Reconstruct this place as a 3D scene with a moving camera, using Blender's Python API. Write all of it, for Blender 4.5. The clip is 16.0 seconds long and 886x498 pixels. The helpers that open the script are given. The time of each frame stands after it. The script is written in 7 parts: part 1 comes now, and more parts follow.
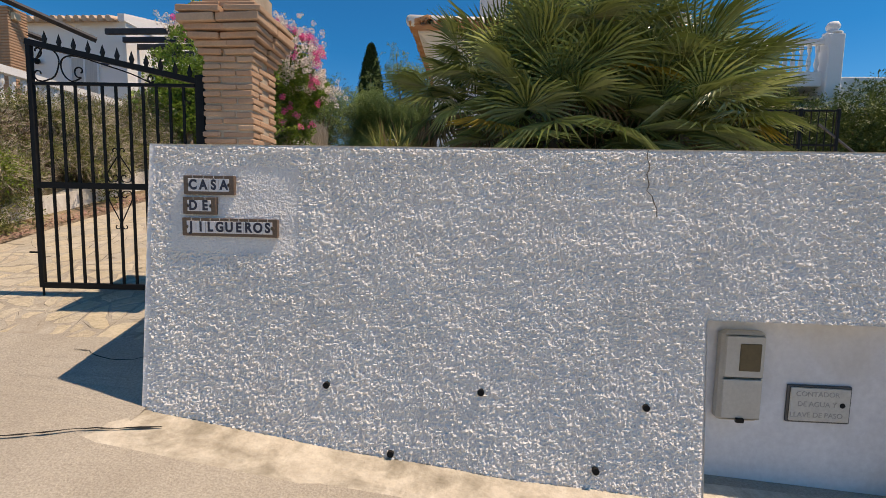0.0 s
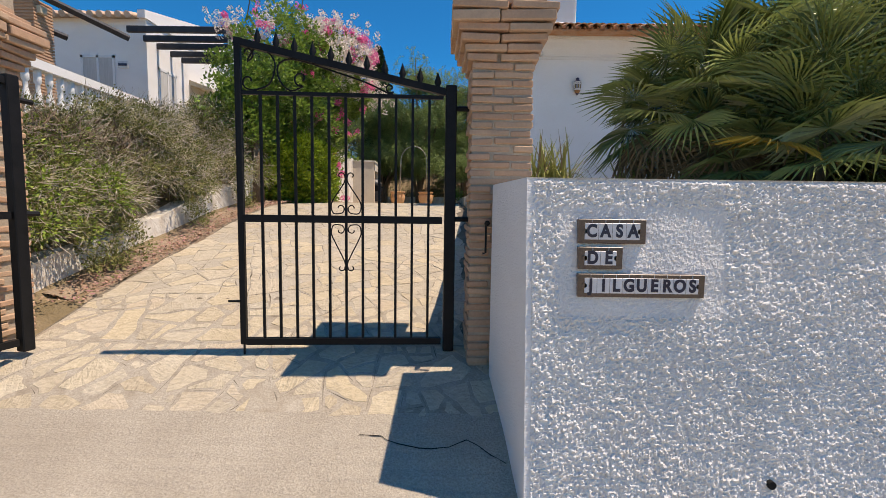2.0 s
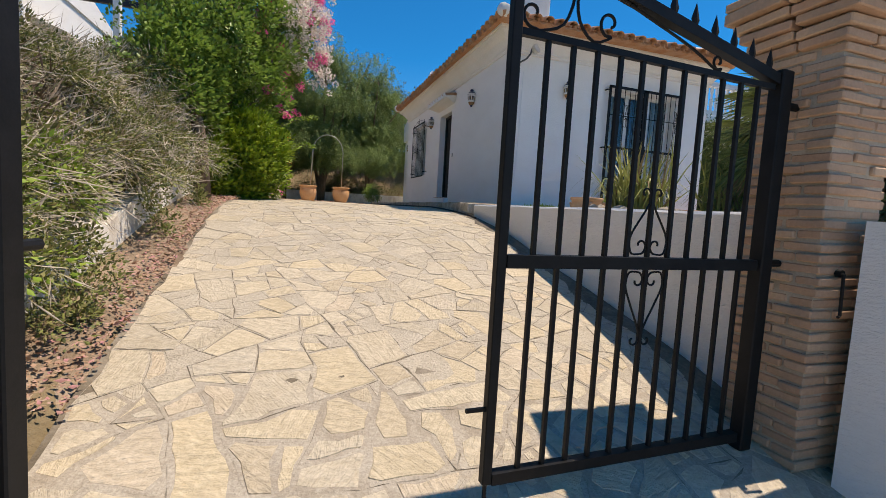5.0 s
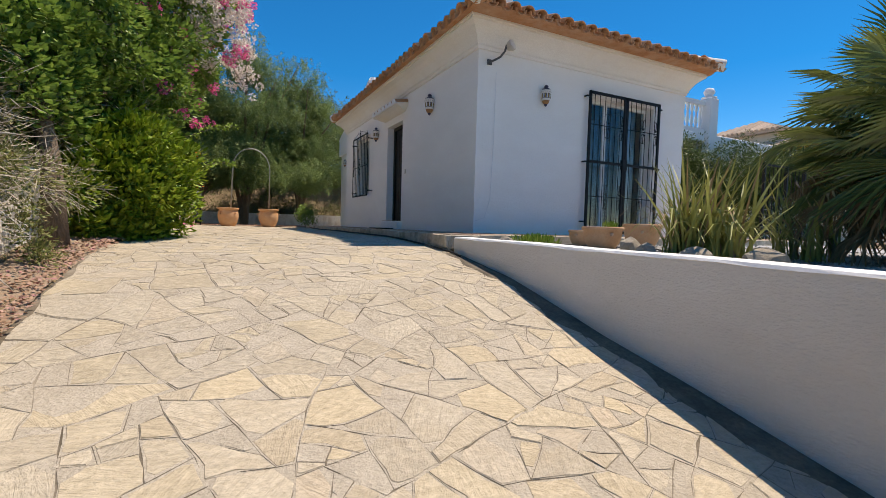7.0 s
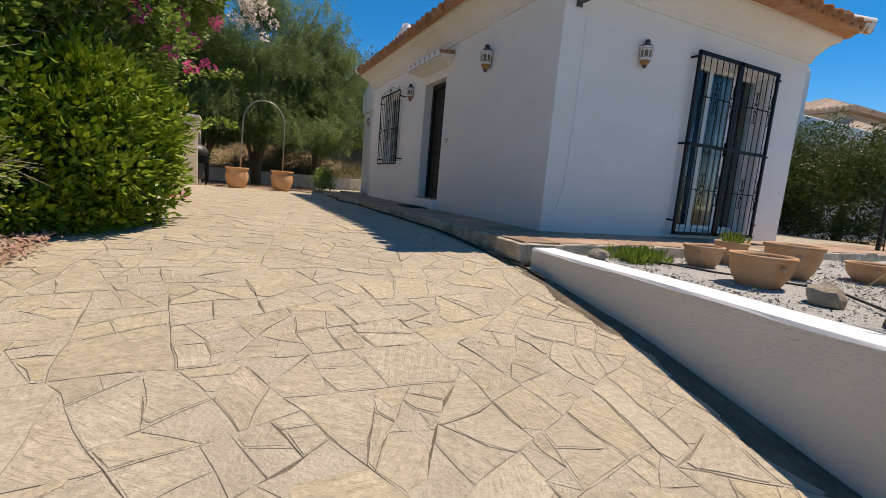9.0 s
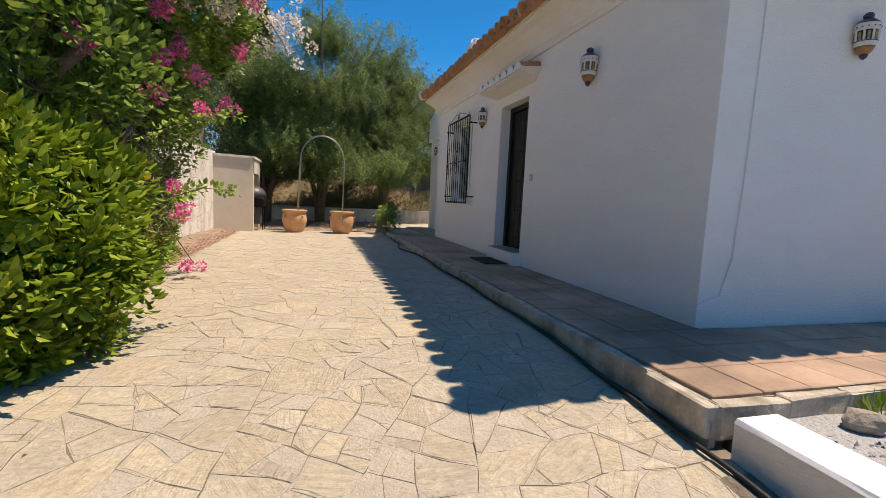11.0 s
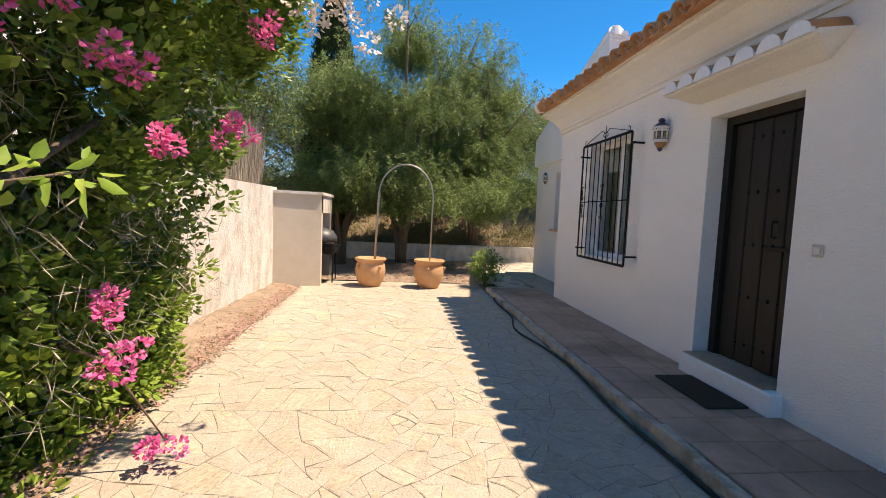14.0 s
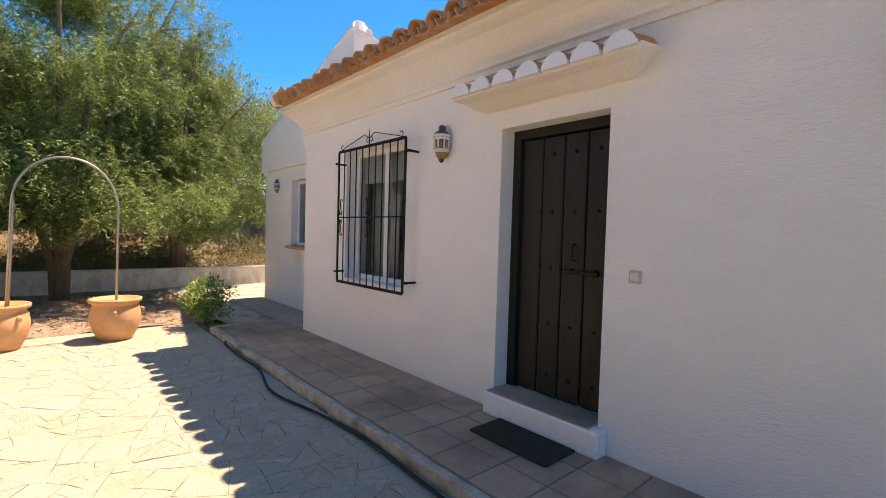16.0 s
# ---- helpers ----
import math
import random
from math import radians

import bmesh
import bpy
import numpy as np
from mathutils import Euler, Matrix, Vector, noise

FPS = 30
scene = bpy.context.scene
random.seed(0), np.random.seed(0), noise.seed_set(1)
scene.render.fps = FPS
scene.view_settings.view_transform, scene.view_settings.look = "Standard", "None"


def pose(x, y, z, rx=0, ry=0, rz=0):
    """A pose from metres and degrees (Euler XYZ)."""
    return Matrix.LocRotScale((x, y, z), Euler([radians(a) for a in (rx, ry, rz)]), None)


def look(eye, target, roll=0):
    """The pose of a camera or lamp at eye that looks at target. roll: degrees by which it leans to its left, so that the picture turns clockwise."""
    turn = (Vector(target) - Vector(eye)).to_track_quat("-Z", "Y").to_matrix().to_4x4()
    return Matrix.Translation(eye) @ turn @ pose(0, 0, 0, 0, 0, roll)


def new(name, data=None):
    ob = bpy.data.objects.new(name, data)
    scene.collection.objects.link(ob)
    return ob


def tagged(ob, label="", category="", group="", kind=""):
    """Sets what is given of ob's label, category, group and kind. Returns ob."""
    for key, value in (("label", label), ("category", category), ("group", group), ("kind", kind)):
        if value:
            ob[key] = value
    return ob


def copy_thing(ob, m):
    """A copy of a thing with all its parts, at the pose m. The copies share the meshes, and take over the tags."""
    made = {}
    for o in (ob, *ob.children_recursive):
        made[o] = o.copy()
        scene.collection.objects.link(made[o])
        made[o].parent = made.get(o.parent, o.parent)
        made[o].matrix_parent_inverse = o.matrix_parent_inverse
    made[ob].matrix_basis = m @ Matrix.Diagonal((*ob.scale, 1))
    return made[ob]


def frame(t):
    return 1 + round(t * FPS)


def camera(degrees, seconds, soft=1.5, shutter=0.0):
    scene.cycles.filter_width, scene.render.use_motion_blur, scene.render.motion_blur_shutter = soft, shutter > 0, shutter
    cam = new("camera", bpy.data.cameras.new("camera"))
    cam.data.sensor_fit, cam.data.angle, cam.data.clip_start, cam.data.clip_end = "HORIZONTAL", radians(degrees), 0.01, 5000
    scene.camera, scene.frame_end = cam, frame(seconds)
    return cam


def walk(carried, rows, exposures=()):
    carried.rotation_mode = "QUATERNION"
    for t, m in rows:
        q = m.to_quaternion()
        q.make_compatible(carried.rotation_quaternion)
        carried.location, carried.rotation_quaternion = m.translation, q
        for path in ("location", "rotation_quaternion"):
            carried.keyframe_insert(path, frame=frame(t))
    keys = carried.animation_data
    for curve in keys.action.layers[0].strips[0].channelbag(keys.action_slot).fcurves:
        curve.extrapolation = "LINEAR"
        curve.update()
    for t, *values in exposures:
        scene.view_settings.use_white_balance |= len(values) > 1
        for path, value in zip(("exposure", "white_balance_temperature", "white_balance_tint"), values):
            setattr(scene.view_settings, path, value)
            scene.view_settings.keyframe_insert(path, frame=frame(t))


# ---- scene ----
cam = camera(88.4, 16.0, 0.65)
METRES, EYE, TILT, LEAN, TURN = 14.64, 1.45, 0.0, 0.0, 3.9
ROWS = [
    (0.0, 0.0, 0.0, 0.0, 0.11, -5.33, -1.2),
    (0.5, -0.0418, 0.0086, 0.0041, 1.11, -4.81, -1.43),
    (1.0, -0.0844, 0.0194, 0.0062, 1.58, -4.46, -1.25),
    (1.5, -0.1205, 0.0286, 0.0095, -1.93, -5.43, -1.23),
    (2.0, -0.1552, 0.0462, 0.0123, -3.97, -4.85, -0.75),
    (2.5, -0.1928, 0.0597, 0.014, -6.31, -4.79, -2.33),
    (3.0, -0.2238, 0.0772, 0.0151, -7.91, -4.38, -1.51),
    (3.5, -0.2533, 0.0924, 0.0161, -9.47, -4.62, -0.45),
    (4.0, -0.2726, 0.11, 0.0165, -13.95, -5.88, -1.6),
    (6.5, -0.2897, 0.2524, 0.0311, -28.16, -2.97, -1.89),
    (7.0, -0.2788, 0.278, 0.036, -30.25, -2.89, -1.6),
    (7.5, -0.2766, 0.3038, 0.039, -31.06, -3.52, -2.03),
    (8.0, -0.2728, 0.3278, 0.0471, -31.25, -5.83, -2.1),
    (8.5, -0.2622, 0.3557, 0.0545, -30.0, -6.77, -4.06),
    (9.0, -0.2587, 0.3852, 0.058, -28.43, -7.84, -4.92),
    (11.5, -0.2029, 0.5267, 0.0961, -17.71, -5.67, -2.38),
    (12.0, -0.1983, 0.5575, 0.1046, -16.32, -5.34, -2.36),
    (12.5, -0.196, 0.5912, 0.1107, -14.09, -4.89, -2.44),
    (13.0, -0.201, 0.6247, 0.1151, -11.84, -4.76, -2.84),
    (13.5, -0.1991, 0.6572, 0.1174, -10.56, -4.52, -2.54),
    (14.0, -0.2022, 0.6865, 0.1193, -9.88, -4.4, -2.39),
    (14.5, -0.2016, 0.7149, 0.1219, -21.44, -3.77, -2.43),
    (15.0, -0.1914, 0.7427, 0.1246, -31.61, -3.23, -2.11),
    (15.5, -0.1938, 0.7645, 0.1258, -40.96, -2.31, -1.65),
    (16.0, -0.1978, 0.7771, 0.1262, -45.07, -2.07, -1.67),
]
EXPOSE = [(0.0, 0.33, 8650, 18), (2.5, 0.56, 8050, 17), (4.0, 0.57, 7950, 15), (7.0, 0.55, 7850, 15), (9.0, 0.4, 8250, 16), (11.5, 0.74, 8400, 18), (13.0, 1.02, 8500, 19), (14.0, 1.08, 8650, 20.5), (15.0, 1.2, 9200, 23), (16.0, 1.46, 9700, 25)]
walk(cam, [(t, pose(0, 0, EYE, TILT, LEAN, TURN) @ pose(METRES * x, METRES * y, METRES * z, 90 + pitch, roll, yaw)) for t, x, y, z, yaw, pitch, roll in ROWS], EXPOSE)

# sun, sky and exposure
SUN_DIR = Vector((0.46, 0.0, 1.0)).normalized()
world = bpy.data.worlds.new("world")
scene.world = world
world.use_nodes = True
wn = world.node_tree.nodes
wl = world.node_tree.links
sky = wn.new("ShaderNodeTexSky")
sky.sky_type = 'NISHITA'
sky.sun_disc = False
sky.sun_elevation = radians(65.2)
sky.sun_rotation = radians(90)
sky.air_density = 1.0
sky.dust_density = 0.0
sky.ozone_density = 3.4
sky.altitude = 1800
hue = wn.new("ShaderNodeHueSaturation")
hue.inputs["Saturation"].default_value = 1.45
wl.new(sky.outputs["Color"], hue.inputs["Color"])
wl.new(hue.outputs["Color"], wn["Background"].inputs["Color"])
wn["Background"].inputs["Strength"].default_value = 0.12
sun = new("sun", bpy.data.lights.new("sun", "SUN"))
sun.data.energy = 3.6
sun.data.angle = radians(0.53)
sun.data.color = (1.0, 0.965, 0.905)
sun.matrix_world = look(SUN_DIR * 50, (0, 0, 0))


# ---------------------------------------------------------------- materials
def ramp(nt, src, stops):
    r = nt.nodes.new("ShaderNodeValToRGB")
    while len(r.color_ramp.elements) < len(stops):
        r.color_ramp.elements.new(0.5)
    for e, (p, c) in zip(r.color_ramp.elements, stops):
        e.position = p
        e.color = (*c, 1.0) if len(c) == 3 else c
    nt.links.new(src, r.inputs[0])
    return r.outputs[0]


def mixc(nt, fac, a, b, mode="MIX"):
    m = nt.nodes.new("ShaderNodeMix")
    m.data_type, m.blend_type = "RGBA", mode
    for sock, val in ((m.inputs[0], fac), (m.inputs[6], a), (m.inputs[7], b)):
        if isinstance(val, bpy.types.NodeSocket):
            nt.links.new(val, sock)
        elif isinstance(val, (int, float)):
            sock.default_value = val
        else:
            sock.default_value = (*val, 1.0)
    return m.outputs[2]


def noise_tex(nt, vec, scale, detail=4.0, rough=0.55, distort=0.0):
    n = nt.nodes.new("ShaderNodeTexNoise")
    n.inputs["Scale"].default_value = scale
    n.inputs["Detail"].default_value = detail
    n.inputs["Roughness"].default_value = rough
    n.inputs["Distortion"].default_value = distort
    nt.links.new(vec, n.inputs["Vector"])
    return n.outputs[0]


def mat(name, c1, c2, scale=6.0, rough=0.8, bump=0.3, bump_scale=60.0, dist=0.01, metal=0.0, stain=None, stain_scale=0.8,
        stain_amount=0.5, island=0.0, obj_random=0.0, stretch=(1, 1, 1), random_cols=None, spec=0.3, translucent=0.0, grain=0.22, ripple=0.0):
    """A surface with colour variation at two scales, fine relief, and variation from piece to piece."""
    m = bpy.data.materials.new(name)
    m.use_nodes = True
    nt = m.node_tree
    b = nt.nodes["Principled BSDF"]
    tc = nt.nodes.new("ShaderNodeNewGeometry")
    mp = nt.nodes.new("ShaderNodeMapping")
    mp.inputs["Scale"].default_value = stretch
    nt.links.new(tc.outputs["Position"], mp.inputs["Vector"])
    vec = mp.outputs[0]
    col = ramp(nt, noise_tex(nt, vec, scale, 6, 0.65), [(0.3, c1), (0.7, c2)])
    if random_cols:
        src = nt.nodes.new("ShaderNodeObjectInfo").outputs["Random"] if obj_random else tc.outputs["Random Per Island"]
        rc = ramp(nt, src, [(i / max(1, len(random_cols) - 1), c) for i, c in enumerate(random_cols)])
        col = mixc(nt, max(island, obj_random), col, rc)
    elif island or obj_random:
        src = nt.nodes.new("ShaderNodeObjectInfo").outputs["Random"] if obj_random else tc.outputs["Random Per Island"]
        k = max(island, obj_random)
        rc = ramp(nt, src, [(0, (1 - k,) * 3), (1, (1 + k * 0.5,) * 3)])
        col = mixc(nt, 1.0, col, rc, "MULTIPLY")
    fine = noise_tex(nt, vec, bump_scale, 5, 0.6)
    col = mixc(nt, grain, col, ramp(nt, fine, [(0.25, tuple(x * 0.55 for x in c1)), (0.75, tuple(min(1, x * 1.2) for x in c2))]))
    if ripple:
        rot = nt.nodes.new("ShaderNodeVectorRotate")
        rot.rotation_type = "Z_AXIS"
        k = nt.nodes.new("ShaderNodeMath")
        k.operation = "MULTIPLY"
        k.inputs[1].default_value = 40.0
        nt.links.new(nt.nodes.new("ShaderNodeObjectInfo").outputs["Random"] if obj_random else tc.outputs["Random Per Island"], k.inputs[0])
        nt.links.new(k.outputs[0], rot.inputs["Angle"])
        nt.links.new(tc.outputs["Position"], rot.inputs["Vector"])
        ms_ = nt.nodes.new("ShaderNodeMapping")
        ms_.inputs["Scale"].default_value = (1, 6, 1)
        nt.links.new(rot.outputs[0], ms_.inputs["Vector"])
        rip = noise_tex(nt, ms_.outputs[0], 7, 5, 0.7, 0.6)
        amount = ramp(nt, noise_tex(nt, vec, 1.7, 2, 0.5), [(0.50, (0.0,) * 3), (0.62, (ripple,) * 3)])
        dark = mixc(nt, 1.0, col, ramp(nt, rip, [(0.36, (0.68, 0.66, 0.63)), (0.56, (1.04, 1.04, 1.04))]), "MULTIPLY")
        col = mixc(nt, amount, col, dark)
        add = nt.nodes.new("ShaderNodeMath")
        add.operation = "MULTIPLY_ADD"
        add.inputs[1].default_value = 0.9
        nt.links.new(rip, add.inputs[0])
        nt.links.new(fine, add.inputs[2])
        fine = add.outputs[0]
    if stain:
        f = ramp(nt, noise_tex(nt, vec, stain_scale, 5, 0.6, 0.4), [(0.45, (0, 0, 0)), (0.72, (stain_amount,) * 3)])
        col = mixc(nt, f, col, stain)
    nt.links.new(col, b.inputs["Base Color"])
    b.inputs["Roughness"].default_value = rough
    b.inputs["Metallic"].default_value = metal
    b.inputs["Specular IOR Level"].default_value = spec
    if bump:
        bp = nt.nodes.new("ShaderNodeBump")
        bp.inputs["Strength"].default_value = bump
        bp.inputs["Distance"].default_value = dist
        nt.links.new(fine, bp.inputs["Height"])
        nt.links.new(bp.outputs[0], b.inputs["Normal"])
    if translucent:
        t = nt.nodes.new("ShaderNodeBsdfTranslucent")
        nt.links.new(col, t.inputs["Color"])
        ms = nt.nodes.new("ShaderNodeMixShader")
        ms.inputs[0].default_value = translucent
        nt.links.new(b.outputs[0], ms.inputs[1])
        nt.links.new(t.outputs[0], ms.inputs[2])
        nt.links.new(ms.outputs[0], nt.nodes["Material Output"].inputs["Surface"])
    return m


M = {}
M["stucco"] = mat("white_stucco", (0.75, 0.725, 0.69), (0.83, 0.805, 0.77), 3, 0.9, 0.8, 80, 0.010, stain=(0.68, 0.63, 0.57), stain_scale=0.9, stain_amount=0.35)
M["render"] = mat("white_wall_render", (0.845, 0.82, 0.79), (0.89, 0.87, 0.84), 1.2, 0.88, 0.9, 34, 0.012, grain=0.07, stretch=(1, 1, 2.6), stain=(0.72, 0.69, 0.64), stain_scale=0.5, stain_amount=0.25)
M["beige_render"] = mat("warm_beige_render", (0.80, 0.745, 0.675), (0.86, 0.81, 0.745), 1.6, 0.9, 0.9, 38, 0.014, grain=0.1, stretch=(1, 1, 2.2), stain=(0.66, 0.59, 0.50), stain_scale=0.7, stain_amount=0.3)
M["cream"] = mat("cream_moulding", (0.76, 0.735, 0.69), (0.82, 0.80, 0.765), 3, 0.85, 0.2, 50, 0.004, stain=(0.70, 0.60, 0.42), stain_amount=0.3)
M["dirty_white"] = mat("weathered_whitewash", (0.64, 0.60, 0.52), (0.80, 0.78, 0.73), 2.5, 0.9, 0.8, 30, 0.02, stain=(0.42, 0.34, 0.26), stain_scale=5.5, stain_amount=0.75, stretch=(1, 1, 0.6))
M["warm_render"] = mat("sandy_render", (0.60, 0.52, 0.41), (0.69, 0.61, 0.50), 3, 0.9, 0.4, 60, 0.006, stain=(0.5, 0.4, 0.3), stain_amount=0.4)
M["soft_white"] = mat("painted_wall_top", (0.80, 0.80, 0.80), (0.84, 0.84, 0.84), 4, 0.8, 0.3, 60, 0.004)
M["grey_recess"] = mat("cool_grey_recess", (0.66, 0.66, 0.68), (0.76, 0.76, 0.77), 4, 0.85, 0.3, 25, 0.006, stain=(0.52, 0.47, 0.40), stain_scale=1.4, stain_amount=0.5)
M["asphalt"] = mat("worn_concrete_road", (0.37, 0.32, 0.255), (0.50, 0.445, 0.365), 2.2, 0.92, 0.9, 85, 0.012, grain=0.6, stain=(0.25, 0.21, 0.165), stain_scale=0.9, stain_amount=0.45)
M["mortar"] = mat("mortar_bed", (0.35, 0.30, 0.235), (0.50, 0.445, 0.365), 4, 0.95, 0.7, 70, 0.01, stain=(0.26, 0.21, 0.15), stain_scale=6, stain_amount=0.7, grain=0.45)
M["joint"] = mat("dirty_open_joint", (0.10, 0.08, 0.055), (0.24, 0.20, 0.15), 5, 0.97, 0.7, 60, 0.01, stain=(0.40, 0.35, 0.28), stain_scale=2.2, stain_amount=0.9, grain=0.3)
M["pale_mortar"] = mat("pale_mortar_fill", (0.42, 0.365, 0.285), (0.54, 0.48, 0.39), 9, 0.95, 0.9, 60, 0.014, stain=(0.36, 0.31, 0.24), stain_scale=5, stain_amount=0.5, grain=0.3)
M["stone"] = mat("sandstone_flag", (0.47, 0.40, 0.29), (0.63, 0.55, 0.425), 6, 0.85, 0.9, 24, 0.016, grain=0.35, stain=(0.42, 0.345, 0.24), stain_scale=3.5, stain_amount=0.45, stretch=(1, 1.4, 1),
                 ripple=0.4, obj_random=0.8, random_cols=[(0.56, 0.455, 0.29), (0.60, 0.52, 0.385), (0.42, 0.37, 0.295), (0.64, 0.56, 0.43), (0.43, 0.35, 0.245), (0.63, 0.51, 0.32), (0.50, 0.45, 0.37), (0.58, 0.46, 0.33)])
M["stone_rest"] = mat("sandstone_flags_rest", (0.43, 0.37, 0.275), (0.585, 0.515, 0.40), 6, 0.86, 0.9, 24, 0.018, grain=0.4, stain=(0.36, 0.305, 0.225), stain_scale=2.6, stain_amount=0.55, stretch=(1, 1.4, 1),
                      ripple=0.4, island=0.75, random_cols=[(0.54, 0.445, 0.29), (0.57, 0.495, 0.37), (0.41, 0.36, 0.29), (0.60, 0.53, 0.415), (0.42, 0.35, 0.25), (0.60, 0.50, 0.33), (0.49, 0.435, 0.355), (0.55, 0.45, 0.325)])
# stained cement with wall-foot shade put into its colour; also colours the stucco crack
M["gutter"] = mat("stained_shade_cement", (0.13, 0.11, 0.085), (0.26, 0.22, 0.17), 7, 0.95, 0.9, 40, 0.02, stain=(0.07, 0.058, 0.045), stain_scale=3, stain_amount=0.8, grain=0.45)
M["tile"] = mat("terracotta_floor_tile", (0.42, 0.275, 0.19), (0.54, 0.38, 0.275), 4, 0.75, 0.25, 40, 0.004, stain=(0.15, 0.105, 0.075), stain_scale=0.9, stain_amount=0.85, obj_random=0.14)
M["kerb"] = mat("mossy_kerb_stone", (0.42, 0.36, 0.28), (0.64, 0.57, 0.46), 9, 0.92, 0.7, 40, 0.012, stain=(0.14, 0.12, 0.08), stain_scale=4, stain_amount=0.8)
M["brick"] = mat("thin_clay_brick", (0.44, 0.27, 0.17), (0.58, 0.39, 0.26), 7, 0.88, 0.5, 60, 0.006, stain=(0.30, 0.22, 0.16), stain_scale=5, stain_amount=0.5,
                 obj_random=0.6, random_cols=[(0.38, 0.20, 0.125), (0.55, 0.34, 0.22), (0.47, 0.25, 0.15), (0.60, 0.43, 0.30), (0.43, 0.28, 0.185), (0.50, 0.29, 0.20)])
M["brick_mortar"] = mat("brick_mortar", (0.34, 0.27, 0.20), (0.48, 0.40, 0.31), 9, 0.95, 0.6, 80, 0.006)
M["rooftile"] = mat("terracotta_roof_tile", (0.44, 0.19, 0.085), (0.58, 0.30, 0.15), 6, 0.85, 0.4, 60, 0.005, stain=(0.60, 0.46, 0.34), stain_scale=4, stain_amount=0.5, island=0.22)
M["rooftile_far"] = mat("pale_roof_tile", (0.50, 0.36, 0.26), (0.66, 0.53, 0.42), 5, 0.9, 0.3, 40, 0.006, island=0.25)
M["iron"] = mat("black_painted_iron", (0.006, 0.0065, 0.007), (0.014, 0.014, 0.015), 12, 0.5, 0.15, 120, 0.002, metal=0.0, spec=0.18)
M["iron_worn"] = mat("worn_grey_iron", (0.05, 0.052, 0.055), (0.10, 0.102, 0.105), 12, 0.45, 0.15, 120, 0.002, spec=0.5)
M["wood_dark"] = mat("dark_stained_wood", (0.012, 0.010, 0.008), (0.030, 0.025, 0.020), 6, 0.5, 0.35, 60, 0.003, stretch=(3, 3, 0.25), spec=0.25)
M["soil"] = mat("dry_leaf_soil", (0.29, 0.215, 0.145), (0.44, 0.34, 0.25), 5, 0.97, 0.8, 45, 0.03, stain=(0.13, 0.085, 0.055), stain_scale=2.2, stain_amount=0.7)
M["field"] = mat("dry_grass_bank", (0.20, 0.145, 0.085), (0.31, 0.235, 0.145), 2.5, 0.97, 0.8, 30, 0.03, stain=(0.13, 0.11, 0.055), stain_scale=0.7, stain_amount=0.7)
M["gravel"] = mat("pale_gravel", (0.30, 0.30, 0.295), (0.56, 0.56, 0.55), 50, 0.9, 0.9, 60, 0.02, island=0.35)
M["rock"] = mat("field_rock", (0.26, 0.22, 0.17), (0.42, 0.37, 0.30), 7, 0.92, 0.7, 30, 0.02)
M["terracotta"] = mat("terracotta_pot", (0.56, 0.27, 0.12), (0.66, 0.36, 0.18), 5, 0.75, 0.2, 50, 0.004, stain=(0.66, 0.48, 0.33), stain_scale=3, stain_amount=0.5)
M["terracotta_bowl"] = mat("sun_bleached_terracotta", (0.50, 0.27, 0.14), (0.62, 0.38, 0.22), 5, 0.8, 0.25, 50, 0.004, stain=(0.60, 0.46, 0.34), stain_scale=4, stain_amount=0.5)
M["terracotta_old"] = mat("weathered_terracotta", (0.44, 0.27, 0.17), (0.56, 0.38, 0.26), 5, 0.85, 0.25, 50, 0.004, stain=(0.60, 0.50, 0.40), stain_scale=3, stain_amount=0.6)
M["pvc"] = mat("white_window_frame", (0.74, 0.74, 0.73), (0.80, 0.80, 0.79), 3, 0.4, 0.05, 40, 0.001, spec=0.5)
M["curtain"] = mat("pale_curtain", (0.46, 0.45, 0.43), (0.62, 0.61, 0.58), 4, 0.9, 0.3, 80, 0.003, stretch=(6, 6, 0.5))
M["curtain_blue"] = mat("blue_curtain", (0.06, 0.10, 0.15), (0.14, 0.20, 0.27), 4, 0.9, 0.3, 80, 0.003, stretch=(6, 6, 0.5))
M["room"] = mat("room_paint", (0.42, 0.40, 0.37), (0.50, 0.48, 0.45), 2, 0.9, 0.1, 30, 0.002)
M["rubber"] = mat("black_rubber", (0.015, 0.015, 0.015), (0.03, 0.03, 0.03), 12, 0.6, 0.3, 90, 0.002)
M["mat"] = mat("coir_doormat", (0.025, 0.021, 0.016), (0.055, 0.045, 0.034), 40, 0.97, 0.9, 220, 0.006)
M["ceramic"] = mat("white_glazed_ceramic", (0.60, 0.57, 0.54), (0.74, 0.71, 0.68), 8, 0.35, 0.1, 60, 0.002, spec=0.5)
M["ceramic_blue"] = mat("dark_blue_glaze", (0.02, 0.02, 0.05), (0.05, 0.045, 0.10), 10, 0.35, 0.1, 60, 0.002, spec=0.5)
M["ceramic_ochre"] = mat("ochre_glaze", (0.30, 0.12, 0.04), (0.42, 0.22, 0.08), 10, 0.4, 0.1, 60, 0.002, spec=0.5)
M["amber"] = mat("amber_lantern_glass", (0.20, 0.13, 0.04), (0.42, 0.30, 0.11), 12, 0.25, 0.1, 60, 0.002, spec=0.5)
M["plastic_beige"] = mat("beige_plastic", (0.50, 0.47, 0.41), (0.58, 0.55, 0.49), 4, 0.55, 0.1, 60, 0.002, stain=(0.40, 0.36, 0.30), stain_scale=3)
M["lid_letter"] = mat("worn_raised_letter", (0.30, 0.29, 0.27), (0.40, 0.39, 0.37), 9, 0.5, 0.2, 60, 0.002)
